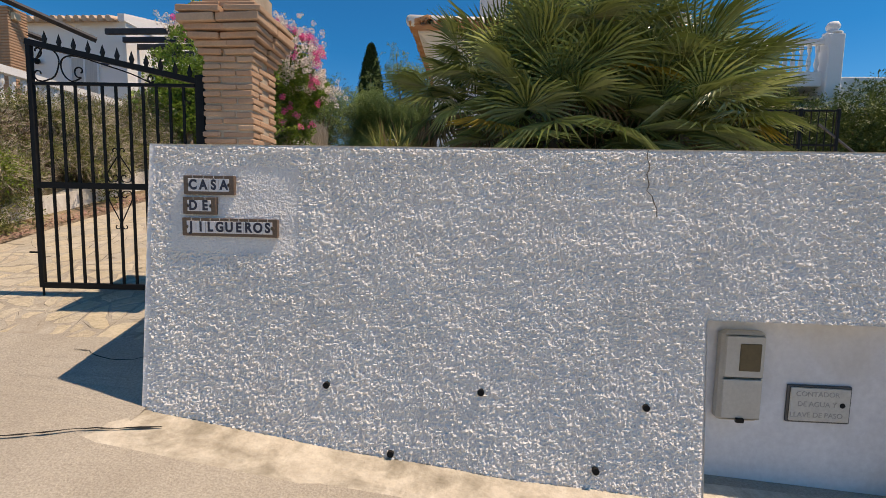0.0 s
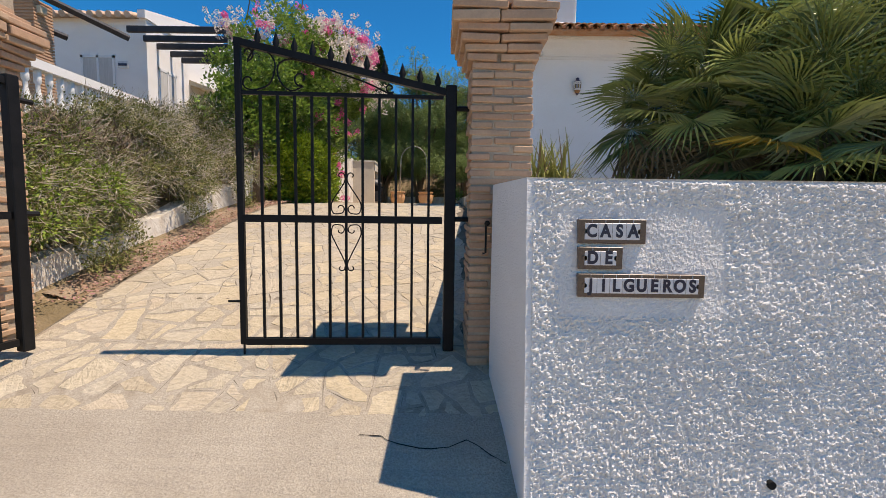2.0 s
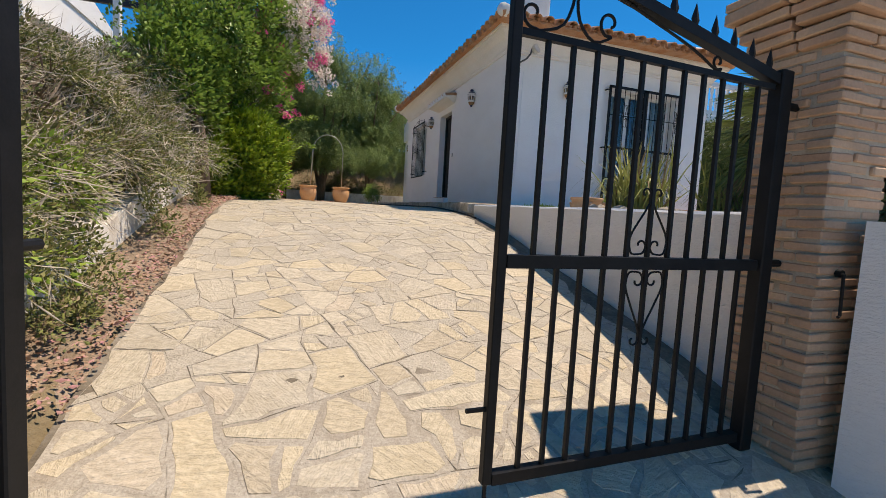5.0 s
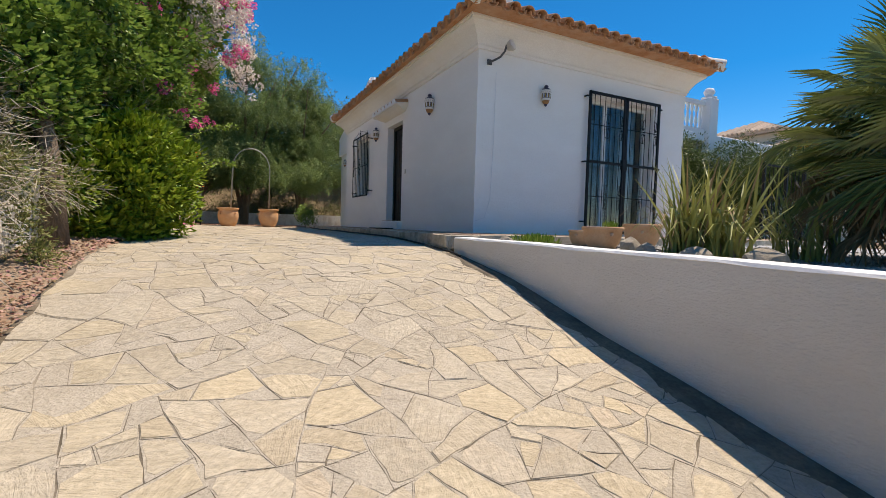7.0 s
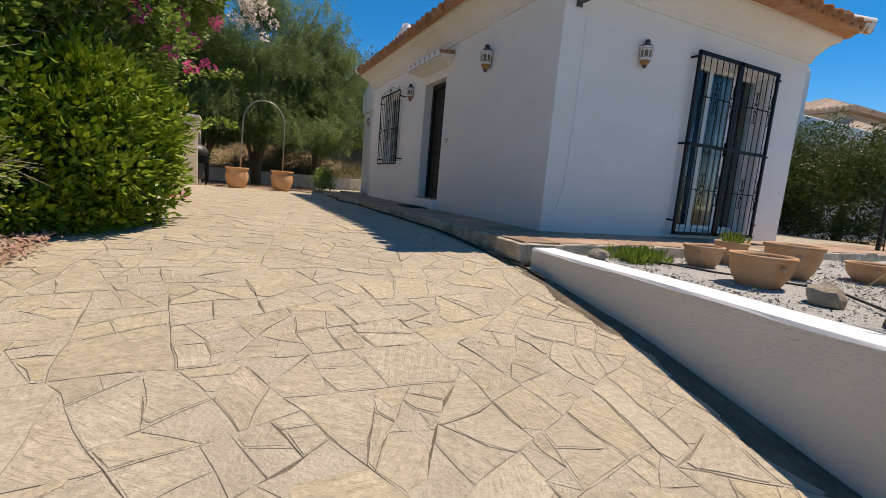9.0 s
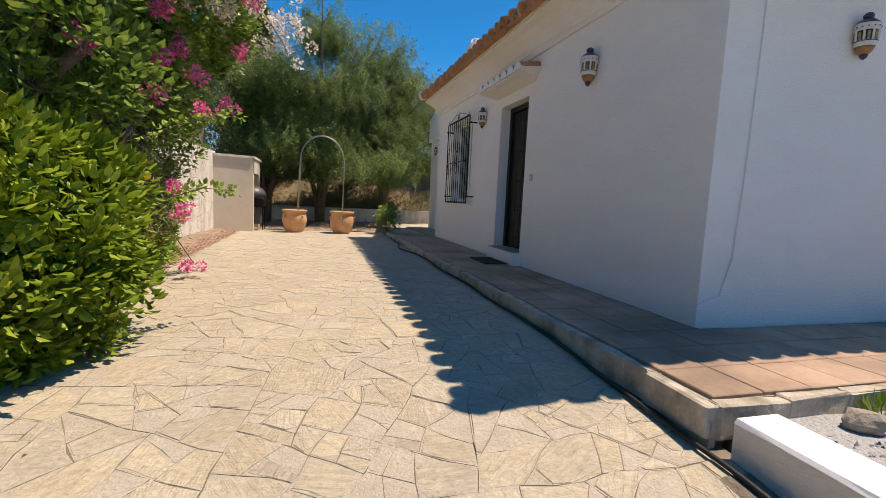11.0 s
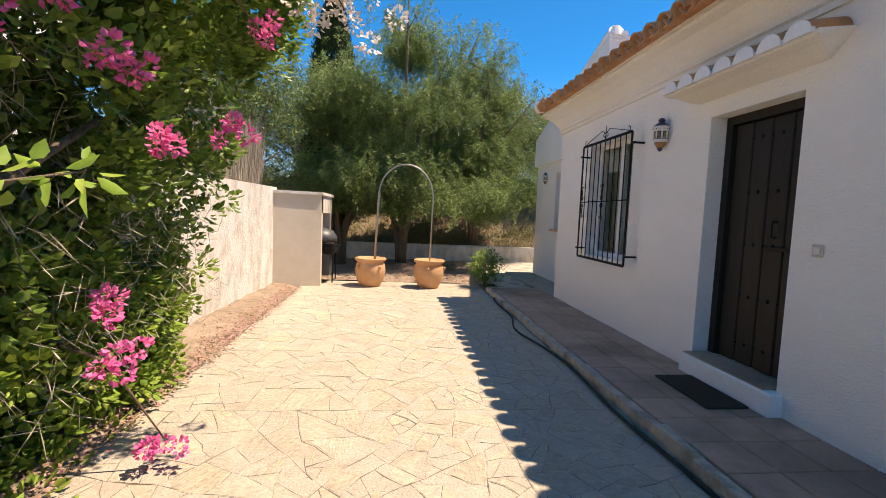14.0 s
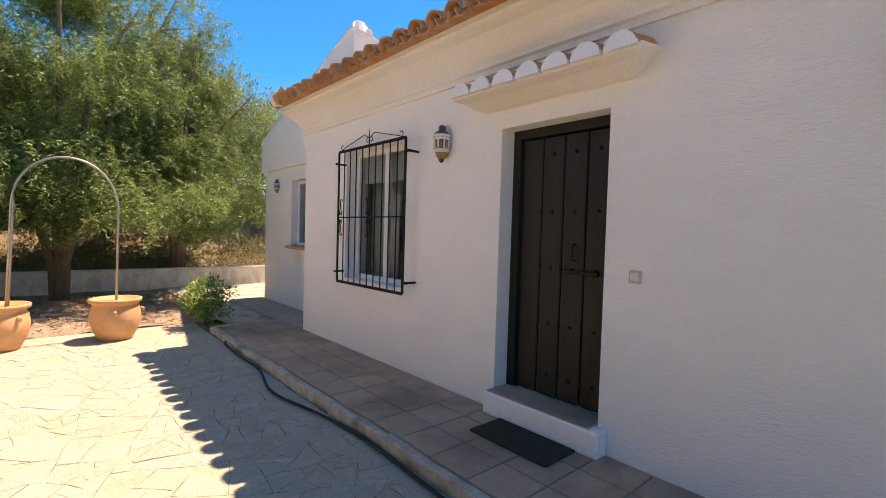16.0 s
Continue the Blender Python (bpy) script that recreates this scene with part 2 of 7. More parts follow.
M["metal_lid"] = mat("aged_metal_lid", (0.48, 0.46, 0.41), (0.58, 0.56, 0.51), 8, 0.5, 0.25, 60, 0.002)
M["dark"] = mat("dark_cavity", (0.012, 0.011, 0.010), (0.022, 0.02, 0.018), 8, 0.95, 0.2, 40, 0.004)
M["brown_glass"] = mat("brown_window", (0.07, 0.055, 0.03), (0.12, 0.095, 0.05), 8, 0.2, 0.0, 40, 0.004, spec=0.5)
M["navy"] = mat("navy_letter_glaze", (0.012, 0.014, 0.035), (0.025, 0.028, 0.06), 20, 0.3, 0, 50, spec=0.5)
M["tile_white"] = mat("letter_tile_glaze", (0.70, 0.67, 0.66), (0.80, 0.77, 0.76), 10, 0.3, 0.05, 60, 0.001, spec=0.5)
M["tile_brown"] = mat("olive_border_glaze", (0.085, 0.05, 0.035), (0.20, 0.13, 0.085), 90, 0.35, 0.2, 150, 0.001, spec=0.5)
M["beam"] = mat("charcoal_beam", (0.03, 0.03, 0.035), (0.06, 0.06, 0.065), 6, 0.6, 0.2, 60, 0.003)
M["bark"] = mat("grey_brown_bark", (0.13, 0.09, 0.06), (0.24, 0.18, 0.125), 9, 0.95, 0.9, 30, 0.02, stretch=(2, 2, 0.5))
M["twig"] = mat("dry_twig", (0.28, 0.23, 0.17), (0.52, 0.46, 0.37), 9, 0.95, 0.3, 60, 0.003, island=0.6, random_cols=[(0.24, 0.19, 0.13), (0.58, 0.51, 0.42), (0.36, 0.30, 0.22), (0.50, 0.44, 0.36)])
M["scrub"] = mat("dry_scrub_stalk", (0.16, 0.11, 0.065), (0.30, 0.22, 0.13), 9, 0.95, 0.3, 60, 0.003, island=0.6, random_cols=[(0.10, 0.07, 0.04), (0.34, 0.26, 0.15), (0.20, 0.14, 0.08), (0.26, 0.19, 0.11)])
M["awning"] = mat("cream_awning", (0.55, 0.47, 0.34), (0.66, 0.58, 0.44), 4, 0.9, 0.2, 80, 0.002)
M["steel"] = mat("galvanised_rod", (0.30, 0.31, 0.30), (0.46, 0.47, 0.45), 8, 0.45, 0.2, 80, 0.002, metal=0.6)


def leafmat(name, cols, rough=0.5, tr=0.3, spec=0.18):
    return mat(name, cols[0], cols[-1], 3, rough, 0.0, 40, island=0.9, random_cols=cols, spec=spec, translucent=tr * 0.5)


M["l_boug"] = leafmat("bougainvillea_leaf", [(0.05, 0.105, 0.02), (0.20, 0.34, 0.055), (0.10, 0.19, 0.032), (0.36, 0.49, 0.11)], 0.4, 0.6, 0.35)
M["l_bush"] = leafmat("glossy_shrub_leaf", [(0.039, 0.083, 0.007), (0.205, 0.322, 0.024), (0.088, 0.161, 0.013), (0.410, 0.488, 0.059)], 0.36)
M["l_hedge"] = leafmat("hedge_leaf", [(0.049, 0.073, 0.020), (0.185, 0.244, 0.059), (0.088, 0.117, 0.034), (0.293, 0.332, 0.088), (0.322, 0.254, 0.137)])
M["l_pepper"] = leafmat("pepper_tree_leaf", [(0.04, 0.08, 0.025), (0.21, 0.31, 0.09), (0.085, 0.145, 0.045), (0.36, 0.46, 0.16)], 0.45, 0.6, 0.3)
M["l_olive"] = leafmat("grey_olive_leaf", [(0.068, 0.098, 0.049), (0.146, 0.176, 0.098), (0.107, 0.137, 0.068)], 0.5, 0.3)
M["l_cypress"] = leafmat("cypress_leaf", [(0.020, 0.039, 0.013), (0.049, 0.078, 0.024), (0.029, 0.054, 0.017)], 0.6, 0.15)
M["l_ivy"] = leafmat("fresh_vine_leaf", [(0.078, 0.156, 0.020), (0.234, 0.361, 0.049), (0.146, 0.264, 0.034), (0.390, 0.468, 0.088)], 0.5)
M["l_oleander"] = leafmat("oleander_leaf", [(0.03, 0.055, 0.018), (0.10, 0.15, 0.04), (0.055, 0.09, 0.025), (0.18, 0.23, 0.07)], 0.45, 0.3)
M["f_pink"] = leafmat("pink_bract", [(0.86, 0.10, 0.36), (0.92, 0.30, 0.54), (0.88, 0.17, 0.43)], 0.7, 0.7)
M["f_white"] = leafmat("white_bract", [(0.76, 0.68, 0.58), (0.82, 0.78, 0.72), (0.80, 0.66, 0.62)], 0.7, 0.4)
M["f_orange"] = leafmat("orange_bloom", [(0.75, 0.12, 0.03), (0.8, 0.25, 0.05)], 0.7, 0.3)
M["palm"] = leafmat("palm_blade", [(0.043, 0.071, 0.015), (0.170, 0.230, 0.051), (0.076, 0.112, 0.027), (0.340, 0.374, 0.119)], 0.3, 0.3, 0.55)
M["palm_fresh"] = leafmat("pale_palm_blade", [(0.272, 0.340, 0.085), (0.510, 0.561, 0.187), (0.374, 0.442, 0.119), (0.646, 0.646, 0.255)], 0.32, 0.3, 0.55)
M["palm_yellow"] = leafmat("yellow_palm_blade", [(0.38, 0.26, 0.03), (0.50, 0.36, 0.05), (0.30, 0.22, 0.05)], 0.5, 0.3)
M["palm_dry"] = leafmat("dead_palm_blade", [(0.20, 0.14, 0.075), (0.32, 0.23, 0.13), (0.26, 0.18, 0.10)], 0.8, 0.2)
M["strap"] = leafmat("strap_leaf", [(0.14, 0.19, 0.05), (0.26, 0.30, 0.09), (0.36, 0.34, 0.10), (0.18, 0.22, 0.07)], 0.45, 0.25)
M["dryleaf"] = leafmat("fallen_leaf", [(0.26, 0.17, 0.10), (0.44, 0.32, 0.20), (0.36, 0.25, 0.15), (0.50, 0.36, 0.28), (0.50, 0.22, 0.24)], 0.9, 0.1)


def glass_mat():
    m = bpy.data.materials.new("window_glass")
    m.use_nodes = True
    b = m.node_tree.nodes["Principled BSDF"]
    b.inputs["Base Color"].default_value = (0.9, 0.95, 0.95, 1)
    b.inputs["Roughness"].default_value = 0.02
    b.inputs["Transmission Weight"].default_value = 1.0
    b.inputs["IOR"].default_value = 1.45
    return m


M["glass"] = glass_mat()


# ---------------------------------------------------------------- geometry
class Geo:
    """Vertices and faces gathered for one mesh."""

    def __init__(self):
        self.v, self.f = [], []

    def add(self, vs, fs):
        n = len(self.v)
        self.v.extend([tuple(p) for p in vs])
        self.f.extend([tuple(i + n for i in f) for f in fs])
        return self

    def box(self, x0, y0, z0, x1, y1, z1, c=0.0, m=None):
        """A box, with its upright and top edges chamfered by c."""
        if c <= 0:
            vs = [(x, y, z) for z in (z0, z1) for y in (y0, y1) for x in (x0, x1)]
            fs = [(0, 2, 3, 1), (4, 5, 7, 6), (0, 1, 5, 4), (2, 6, 7, 3), (0, 4, 6, 2), (1, 3, 7, 5)]
        else:
            def ring(z, e):
                a, b, p, q = x0 + e, x1 - e, y0 + e, y1 - e
                return [(a + c, p, z), (b - c, p, z), (b, p + c, z), (b, q - c, z), (b - c, q, z), (a + c, q, z), (a, q - c, z), (a, p + c, z)]
            vs = ring(z0, c) + ring(z0 + c, 0) + ring(z1 - c, 0) + ring(z1, c)
            fs = [tuple(range(7, -1, -1)), tuple(range(24, 32))]
            for k in range(3):
                for i in range(8):
                    j = (i + 1) % 8
                    fs.append((k * 8 + i, k * 8 + j, k * 8 + 8 + j, k * 8 + 8 + i))
        if m is not None:
            vs = [m @ Vector(p) for p in vs]
        return self.add(vs, fs)

    def tube(self, pts, r, n=8, r1=None, cap=True):
        """A round bar along a line of points, tapering from r to r1."""
        pts = [Vector(p) for p in pts]
        r1 = r if r1 is None else r1
        vs, fs, up = [], [], None
        for i, p in enumerate(pts):
            d = (pts[min(i + 1, len(pts) - 1)] - pts[max(i - 1, 0)]).normalized()
            if up is None:
                up = Vector((0, 0, 1)) if abs(d.z) < 0.9 else Vector((1, 0, 0))
            a = d.cross(up).normalized()
            b = a.cross(d).normalized()
            up = b
            rr = r + (r1 - r) * i / max(1, len(pts) - 1)
            vs += [p + (a * math.cos(t) + b * math.sin(t)) * rr for t in (2 * math.pi * k / n for k in range(n))]
        for i in range(len(pts) - 1):
            for k in range(n):
                j = (k + 1) % n
                fs.append((i * n + k, i * n + j, i * n + n + j, i * n + n + k))
        if cap:
            fs.append(tuple(range(n - 1, -1, -1)))
            fs.append(tuple(range((len(pts) - 1) * n, len(pts) * n)))
        return self.add(vs, fs)

    def lathe(self, prof, at=(0, 0, 0), n=24, m=None):
        """A turned shape: prof is a list of radius and height."""
        vs, fs = [], []
        for r, z in prof:
            vs += [Vector((at[0] + r * math.cos(t), at[1] + r * math.sin(t), at[2] + z)) for t in (2 * math.pi * k / n for k in range(n))]
        for i in range(len(prof) - 1):
            for k in range(n):
                j = (k + 1) % n
                fs.append((i * n + k, i * n + j, i * n + n + j, i * n + n + k))
        fs.append(tuple(range(n - 1, -1, -1)))
        fs.append(tuple(range((len(prof) - 1) * n, len(prof) * n)))
        if m is not None:
            vs = [m @ p for p in vs]
        return self.add(vs, fs)

    def prism(self, poly, lift):
        """A flat outline pushed out along the vector lift."""
        poly = [Vector(p) for p in poly]
        n, lift = len(poly), Vector(lift)
        vs = poly + [p + lift for p in poly]
        fs = [tuple(range(n - 1, -1, -1)), tuple(range(n, 2 * n))] + [(i, (i + 1) % n, n + (i + 1) % n, n + i) for i in range(n)]
        return self.add(vs, fs)

    def sweep(self, prof, path):
        """A moulding: the outline prof (out, z) carried along corner points (x, y, outx, outy)."""
        n, vs, fs = len(prof), [], []
        for x, y, ox, oy in path:
            vs += [(x + ox * o, y + oy * o, z) for o, z in prof]
        for i in range(len(path) - 1):
            for k in range(n - 1):
                fs.append((i * n + k, i * n + k + 1, i * n + n + k + 1, i * n + n + k))
        return self.add(vs, fs)

    def grid(self, xs, ys, fn):
        n = len(xs)
        vs = [fn(x, y) for y in ys for x in xs]
        fs = [(j * n + i, j * n + i + 1, j * n + n + i + 1, j * n + n + i) for j in range(len(ys) - 1) for i in range(n - 1)]
        return self.add(vs, fs)

    def mesh(self, name, material, smooth=False, fix=True):
        me = bpy.data.meshes.new(name)
        me.from_pydata(self.v, [], self.f)
        if fix and len(self.f) < 4000:
            bm = bmesh.new()
            bm.from_mesh(me)
            bmesh.ops.recalc_face_normals(bm, faces=bm.faces)
            bm.to_mesh(me)
            bm.free()
        if material:
            me.materials.append(material)
        if smooth:
            me.polygons.foreach_set("use_smooth", [True] * len(me.polygons))
        me.update()
        return me


def thing(name, label, category, at=(0, 0, 0), group="", kind="", rz=0):
    ob = new(name)
    ob.empty_display_size = 0.2
    ob.matrix_world = pose(*at, 0, 0, rz)
    return tagged(ob, label, category, group, kind)


def part(name, geo, material, parent=None, label="", smooth=False, local=False, kind=""):
    """One mesh object under a thing or a part; geometry in world places unless local."""
    me = geo if isinstance(geo, bpy.types.Mesh) else geo.mesh(name, material, smooth)
    ob = new(name, me)
    if parent is not None:
        ob.parent = parent
        if not local:
            ob.matrix_parent_inverse = parent.matrix_world.inverted()
    return tagged(ob, label, kind=kind)


def struct(name, geo, material, label, category, smooth=False):
    me = geo if isinstance(geo, bpy.types.Mesh) else geo.mesh(name, material, smooth)
    return tagged(new(name, me), label, category, kind="structure")


def wall_with_openings(u0, u1, z0, z1, holes, place, depth):
    """An upright wall with holes (u0, u1, z0, z1) through it. place(u, z, d) gives the point at depth d."""
    us = sorted({u0, u1, *[h[0] for h in holes], *[h[1] for h in holes]})
    zs = sorted({z0, z1, *[h[2] for h in holes], *[h[3] for h in holes]})
    g = Geo()

    def solid(i, j):
        if not (0 <= i < len(us) - 1 and 0 <= j < len(zs) - 1):
            return False
        um, zm = (us[i] + us[i + 1]) / 2, (zs[j] + zs[j + 1]) / 2
        return not any(h[0] < um < h[1] and h[2] < zm < h[3] for h in holes)
    for i in range(len(us) - 1):
        for j in range(len(zs) - 1):
            if not solid(i, j):
                continue
            a, b, p, q = us[i], us[i + 1], zs[j], zs[j + 1]
            for d in (0, depth):
                g.add([place(a, p, d), place(b, p, d), place(b, q, d), place(a, q, d)], [(0, 1, 2, 3)])
            for (di, dj, (s, t), (e, f)) in ((-1, 0, (a, p), (a, q)), (1, 0, (b, p), (b, q)), (0, -1, (a, p), (b, p)), (0, 1, (a, q), (b, q))):
                if not solid(i + di, j + dj):
                    g.add([place(s, t, 0), place(e, f, 0), place(e, f, depth), place(s, t, depth)], [(0, 1, 2, 3)])
    return g


def lerp_table(tab, x):
    return float(np.interp(x, [t[0] for t in tab], [t[1] for t in tab]))


def rounded(pts, n=3):
    """A smooth curve through points (u, z)."""
    q = [pts[0]] + list(pts) + [pts[-1]]
    out = []
    for a, b, c, d in zip(q, q[1:], q[2:], q[3:]):
        for k in range(n):
            t = k / n
            out.append(tuple(0.5 * (2 * b[i] + (c[i] - a[i]) * t + (2 * a[i] - 5 * b[i] + 4 * c[i] - d[i]) * t * t + (3 * b[i] - a[i] - 3 * c[i] + d[i]) * t ** 3) for i in (0, 1)))
    return out + [tuple(pts[-1])]


def spiral(cx, cz, r0, r1, a0, a1, n=14):
    """Points (u, z) of a scroll."""
    return [(cx + (r0 + (r1 - r0) * k / n) * math.cos(a0 + (a1 - a0) * k / n), cz + (r0 + (r1 - r0) * k / n) * math.sin(a0 + (a1 - a0) * k / n)) for k in range(n + 1)]


# ---------------------------------------------------------------- leaves
rng = np.random.default_rng(7)


def unit(n):
    d = rng.normal(size=(n, 3))
    return d / np.linalg.norm(d, axis=1)[:, None]


def leaf_mesh(name, pos, along, length, width, material, fold=0.25, full=False):
    """Many small leaves as one mesh, folded along the middle: pointed slips of four corners, or fuller ones of six."""
    n = len(pos)
    length = np.broadcast_to(length, (n,))[:, None]
    width = np.broadcast_to(width, (n,))[:, None]
    along = along / np.maximum(1e-6, np.linalg.norm(along, axis=1))[:, None]
    side = np.cross(along, unit(n) * 0.8 + np.array([0.35, -0.15, 1.0]))
    side /= np.maximum(1e-6, np.linalg.norm(side, axis=1))[:, None]
    nor = np.cross(along, side)
    if full:
        rows = [(0, 0, 0), (0.26, 0.40, 1), (0.62, 0.44, 1), (1.0, 0, -0.4), (0.62, -0.44, 1), (0.26, -0.40, 1)]
        fan = [0, 1, 2, 0, 2, 3, 0, 3, 4, 0, 4, 5]
    else:
        rows = [(0, 0, 0), (0.45, 0.5, 1), (1.0, 0, 0), (0.45, -0.5, 1)]
        fan = [0, 1, 2, 0, 2, 3]
    k, t = len(rows), len(fan) // 3
    v = np.empty((n, k, 3))
    for q, (a, b, c) in enumerate(rows):
        v[:, q] = pos + along * length * a + side * width * b + nor * width * fold * c
    me = bpy.data.meshes.new(name)
    me.vertices.add(k * n)
    me.vertices.foreach_set("co", v.reshape(-1).astype(np.float32))
    tri = (np.arange(n)[:, None] * k + np.array([fan])).reshape(-1)
    me.loops.add(3 * t * n)
    me.loops.foreach_set("vertex_index", tri.astype(np.int32))
    me.polygons.add(t * n)
    me.polygons.foreach_set("loop_start", np.arange(0, 3 * t * n, 3, dtype=np.int32))
    me.polygons.foreach_set("loop_total", np.full(t * n, 3, dtype=np.int32))
    me.update(calc_edges=True)
    me.materials.append(material)
    return me


def clumps(centres, radii, per, spread=1.0):
    """Leaf roots and outward directions round clump centres."""
    c = np.repeat(np.asarray(centres, float), per, axis=0)
    r = np.repeat(np.broadcast_to(radii, (len(centres),)), per)[:, None]
    d = unit(len(c))
    return c + d * r * rng.uniform(0.25, 1.0, (len(c), 1)) ** 0.6 * spread, d


def blob_surface(centre, radii, n, rough=0.2, inner=0.75):
    """Points on and a little under an uneven rounded surface."""
    d = unit(n)
    lump = 1 + rough * (np.sin(d[:, 0] * 5.1 + centre[0]) * np.sin(d[:, 1] * 4.3 + centre[1]) + 0.6 * np.sin(d[:, 2] * 7 + d[:, 0] * 6))
    k = rng.uniform(inner, 1.0, n) * lump
    return np.asarray(centre) + d * np.asarray(radii) * k[:, None]


# ---------------------------------------------------------------- ground, road and drive
DRIVE = [(2.3, 0.33), (2.6, 0.37), (3.05, 0.44), (3.6, 0.61), (4.4, 0.85), (5.45, 1.09), (6.1, 1.22), (6.9, 1.41), (7.3, 1.50), (8.4, 1.66), (9.0, 1.71), (10.5, 1.77), (18, 1.80), (30, 1.80)]
ROADX = [(-40, 2.6), (-12, 1.0), (-6, 0.52), (-4, 0.38), (-1.93, 0.22), (-0.75, 0.05), (0.23, -0.06), (1.28, -0.13), (6, -0.45), (40, -2.5)]
TERRACE = 1.885


def drive_z(y):
    return lerp_table(DRIVE, y)


def road_z(x, y):
    return lerp_table(ROADX, x) + 0.06 * min(0.6, y - 2.5) * (1 if y > -6 else 1) if y > -6 else lerp_table(ROADX, x) - 0.51


def smooth(a, b, x):
    t = min(1, max(0, (x - a) / (b - a)))
    return t * t * (3 - 2 * t)


def ground_z(x, y):
    """The land under everything: road cut, drive, garden bed, the neighbour's bank and the hill behind."""
    if y < 2.75:
        z = road_z(x, y) - 0.10
        if x < -5.9:
            z = max(z, road_z(x, y) - 0.1 + smooth(1.5, 2.7, y) * 0.8)
        return z
    d = drive_z(y) - 0.07
    left = d + 0.10 + smooth(-5.62 if y < 8.8 else -6.1, -6.0 if y < 8.8 else -6.4, x) * 0.35 + smooth(-5.9 if y < 8.8 else -6.1, -8.0, x) * (2.85 - d - 0.45)
    right = 1.70
    if y > 8.6:
        right = 1.75
    if x < -5.25:
        z = d + (left - d) * smooth(-5.25, -5.45, x)
    elif x > -1.74:
        z = right
    else:
        z = d
    bank = 1.74 + smooth(23.5, 30, y) * 2.9 + smooth(30, 60, y) * 2.0
    k = smooth(19, 22.5, y)
    z = z * (1 - k) + bank * k
    far = smooth(25, 60, max(abs(x), abs(y)))
    return z * (1 - far) + 1.5 * far


gx = [-1500, -400, -150, -60, -35, -25, -18, -14, -11, -9, -8.2, -7.6, -7, -6.4, -6, -5.8, -5.62, -5.4, -5.25, -5.15, -4.5, -3.5, -2.6, -2.02, -1.76, -1.72, -1, 0, 1, 2, 3, 4, 6, 9, 14, 22, 40, 80, 200, 600, 1500]
gy = [-1500, -400, -120, -50, -25, -12, -6, -4, -2, 0, 1, 1.6, 2.1, 2.5, 2.74, 2.76, 3.05, 3.6, 4, 4.4, 5, 5.45, 6.1, 6.9, 7.3, 8, 8.4, 8.6, 8.62, 9, 10.5, 12, 14, 16, 18, 19, 20, 21, 22, 23, 24, 25, 26, 27, 28, 30, 35, 45, 60, 100, 250, 700, 1500]
struct("ground", Geo().grid(gx, gy, lambda x, y: (x, y, ground_z(x, y))), M["field"], "dry brown earth and scrub around the villa", "ground")

rx_ = [-40, -25, -15, -9, -7, -6, -5, -4, -3, -1.95, -1.93, -0.75, 0.23, 1.28, 3, 6, 12, 25, 40]
ry_ = [-6, -4, -2, -1, 0, 0.7, 1.3, 1.8, 2.2, 2.3, 2.5, 2.72]
road_g = Geo().grid(rx_, ry_, lambda x, y: (x, y, road_z(x, y) - (0.15 * smooth(2.2, 2.5, y) if -7 < x < -1.94 else 0)))
struct("road", road_g, M["asphalt"], "worn pale concrete road sloping past the garden wall", "road")
# the apron between the road and the gate
ax_ = [-7.0, -6.2, -5.6, -5, -4, -3, -1.9]
ay_ = [2.1, 2.19, 2.3, 2.4, 2.5, 2.6, 2.7, 2.8, 2.9, 3.0, 3.08]
struct("apron", Geo().grid(ax_, ay_, lambda x, y: (x, y, (road_z(x, y) + (drive_z(y) - road_z(x, y)) * smooth(2.3, 3.06, y)) + (0.004 if y > 2.15 else -0.006) - 0.006 * smooth(-6.4, -7, x))), M["asphalt"],
       "cracked pale concrete apron before the gate", "pavement")
# a pale strip of cement along the foot of the wall
struct("pavement", Geo().grid([-2.6, -1.93, -1.2, -0.75, 0.23, 1.28, 3, 6], [2.0, 2.2, 2.45, 2.62],
                              lambda x, y: (x, y - (0.1 + 0.08 * math.sin(x * 3)) * (y < 2.1) * 1.0, road_z(x, y) + (-0.03 if y < 2.1 or x < -2.5 else 0.006))), M["kerb"], "pale cracked cement strip along the wall foot", "pavement")
bed = Geo().grid([-5.3, -4.5, -3.5, -2.5, -1.82], [3.06, 3.3, 3.6, 4, 4.4, 5, 5.45, 6.1, 6.9, 7.3, 8, 8.4, 9, 9.8, 10.5, 13, 16, 18.9], lambda x, y: (x, y, drive_z(y)))
driveway = struct("driveway", bed, M["joint"], "driveway of irregular sandstone flags set in mortar", "driveway")

# dry soil along the drive's edge
soil = Geo().grid([-6.0, -5.72, -5.55, -5.42, -5.28], [4.3 + 0.35 * k for k in range(43)],
                  lambda x, y: (x + (0.05 * math.sin(y * 2.3) + 0.03 * math.sin(y * 7.1)) * (x > -5.35), y, drive_z(y) + (0.015 if x < -5.3 else -0.012) + 0.05 * smooth(-5.3, -5.65, x) + 0.02 * math.sin(y * 5 + x * 9)))
struct("soil_strip", soil, M["soil"], "strip of dry reddish soil beside the drive", "ground")
soil2 = Geo().grid([-7 + 0.5 * k for k in range(13)] + [-1.6], [18.9 + 0.4 * k for k in range(12)], lambda x, y: (x, y, 1.81 + 0.02 * math.sin(x * 4 + y * 3)))
struct("soil_bed", soil2, M["soil"], "leaf-strewn brown soil under the pepper tree", "ground")

# ---------------------------------------------------------------- walls along the road
WALL_TOP = 1.785


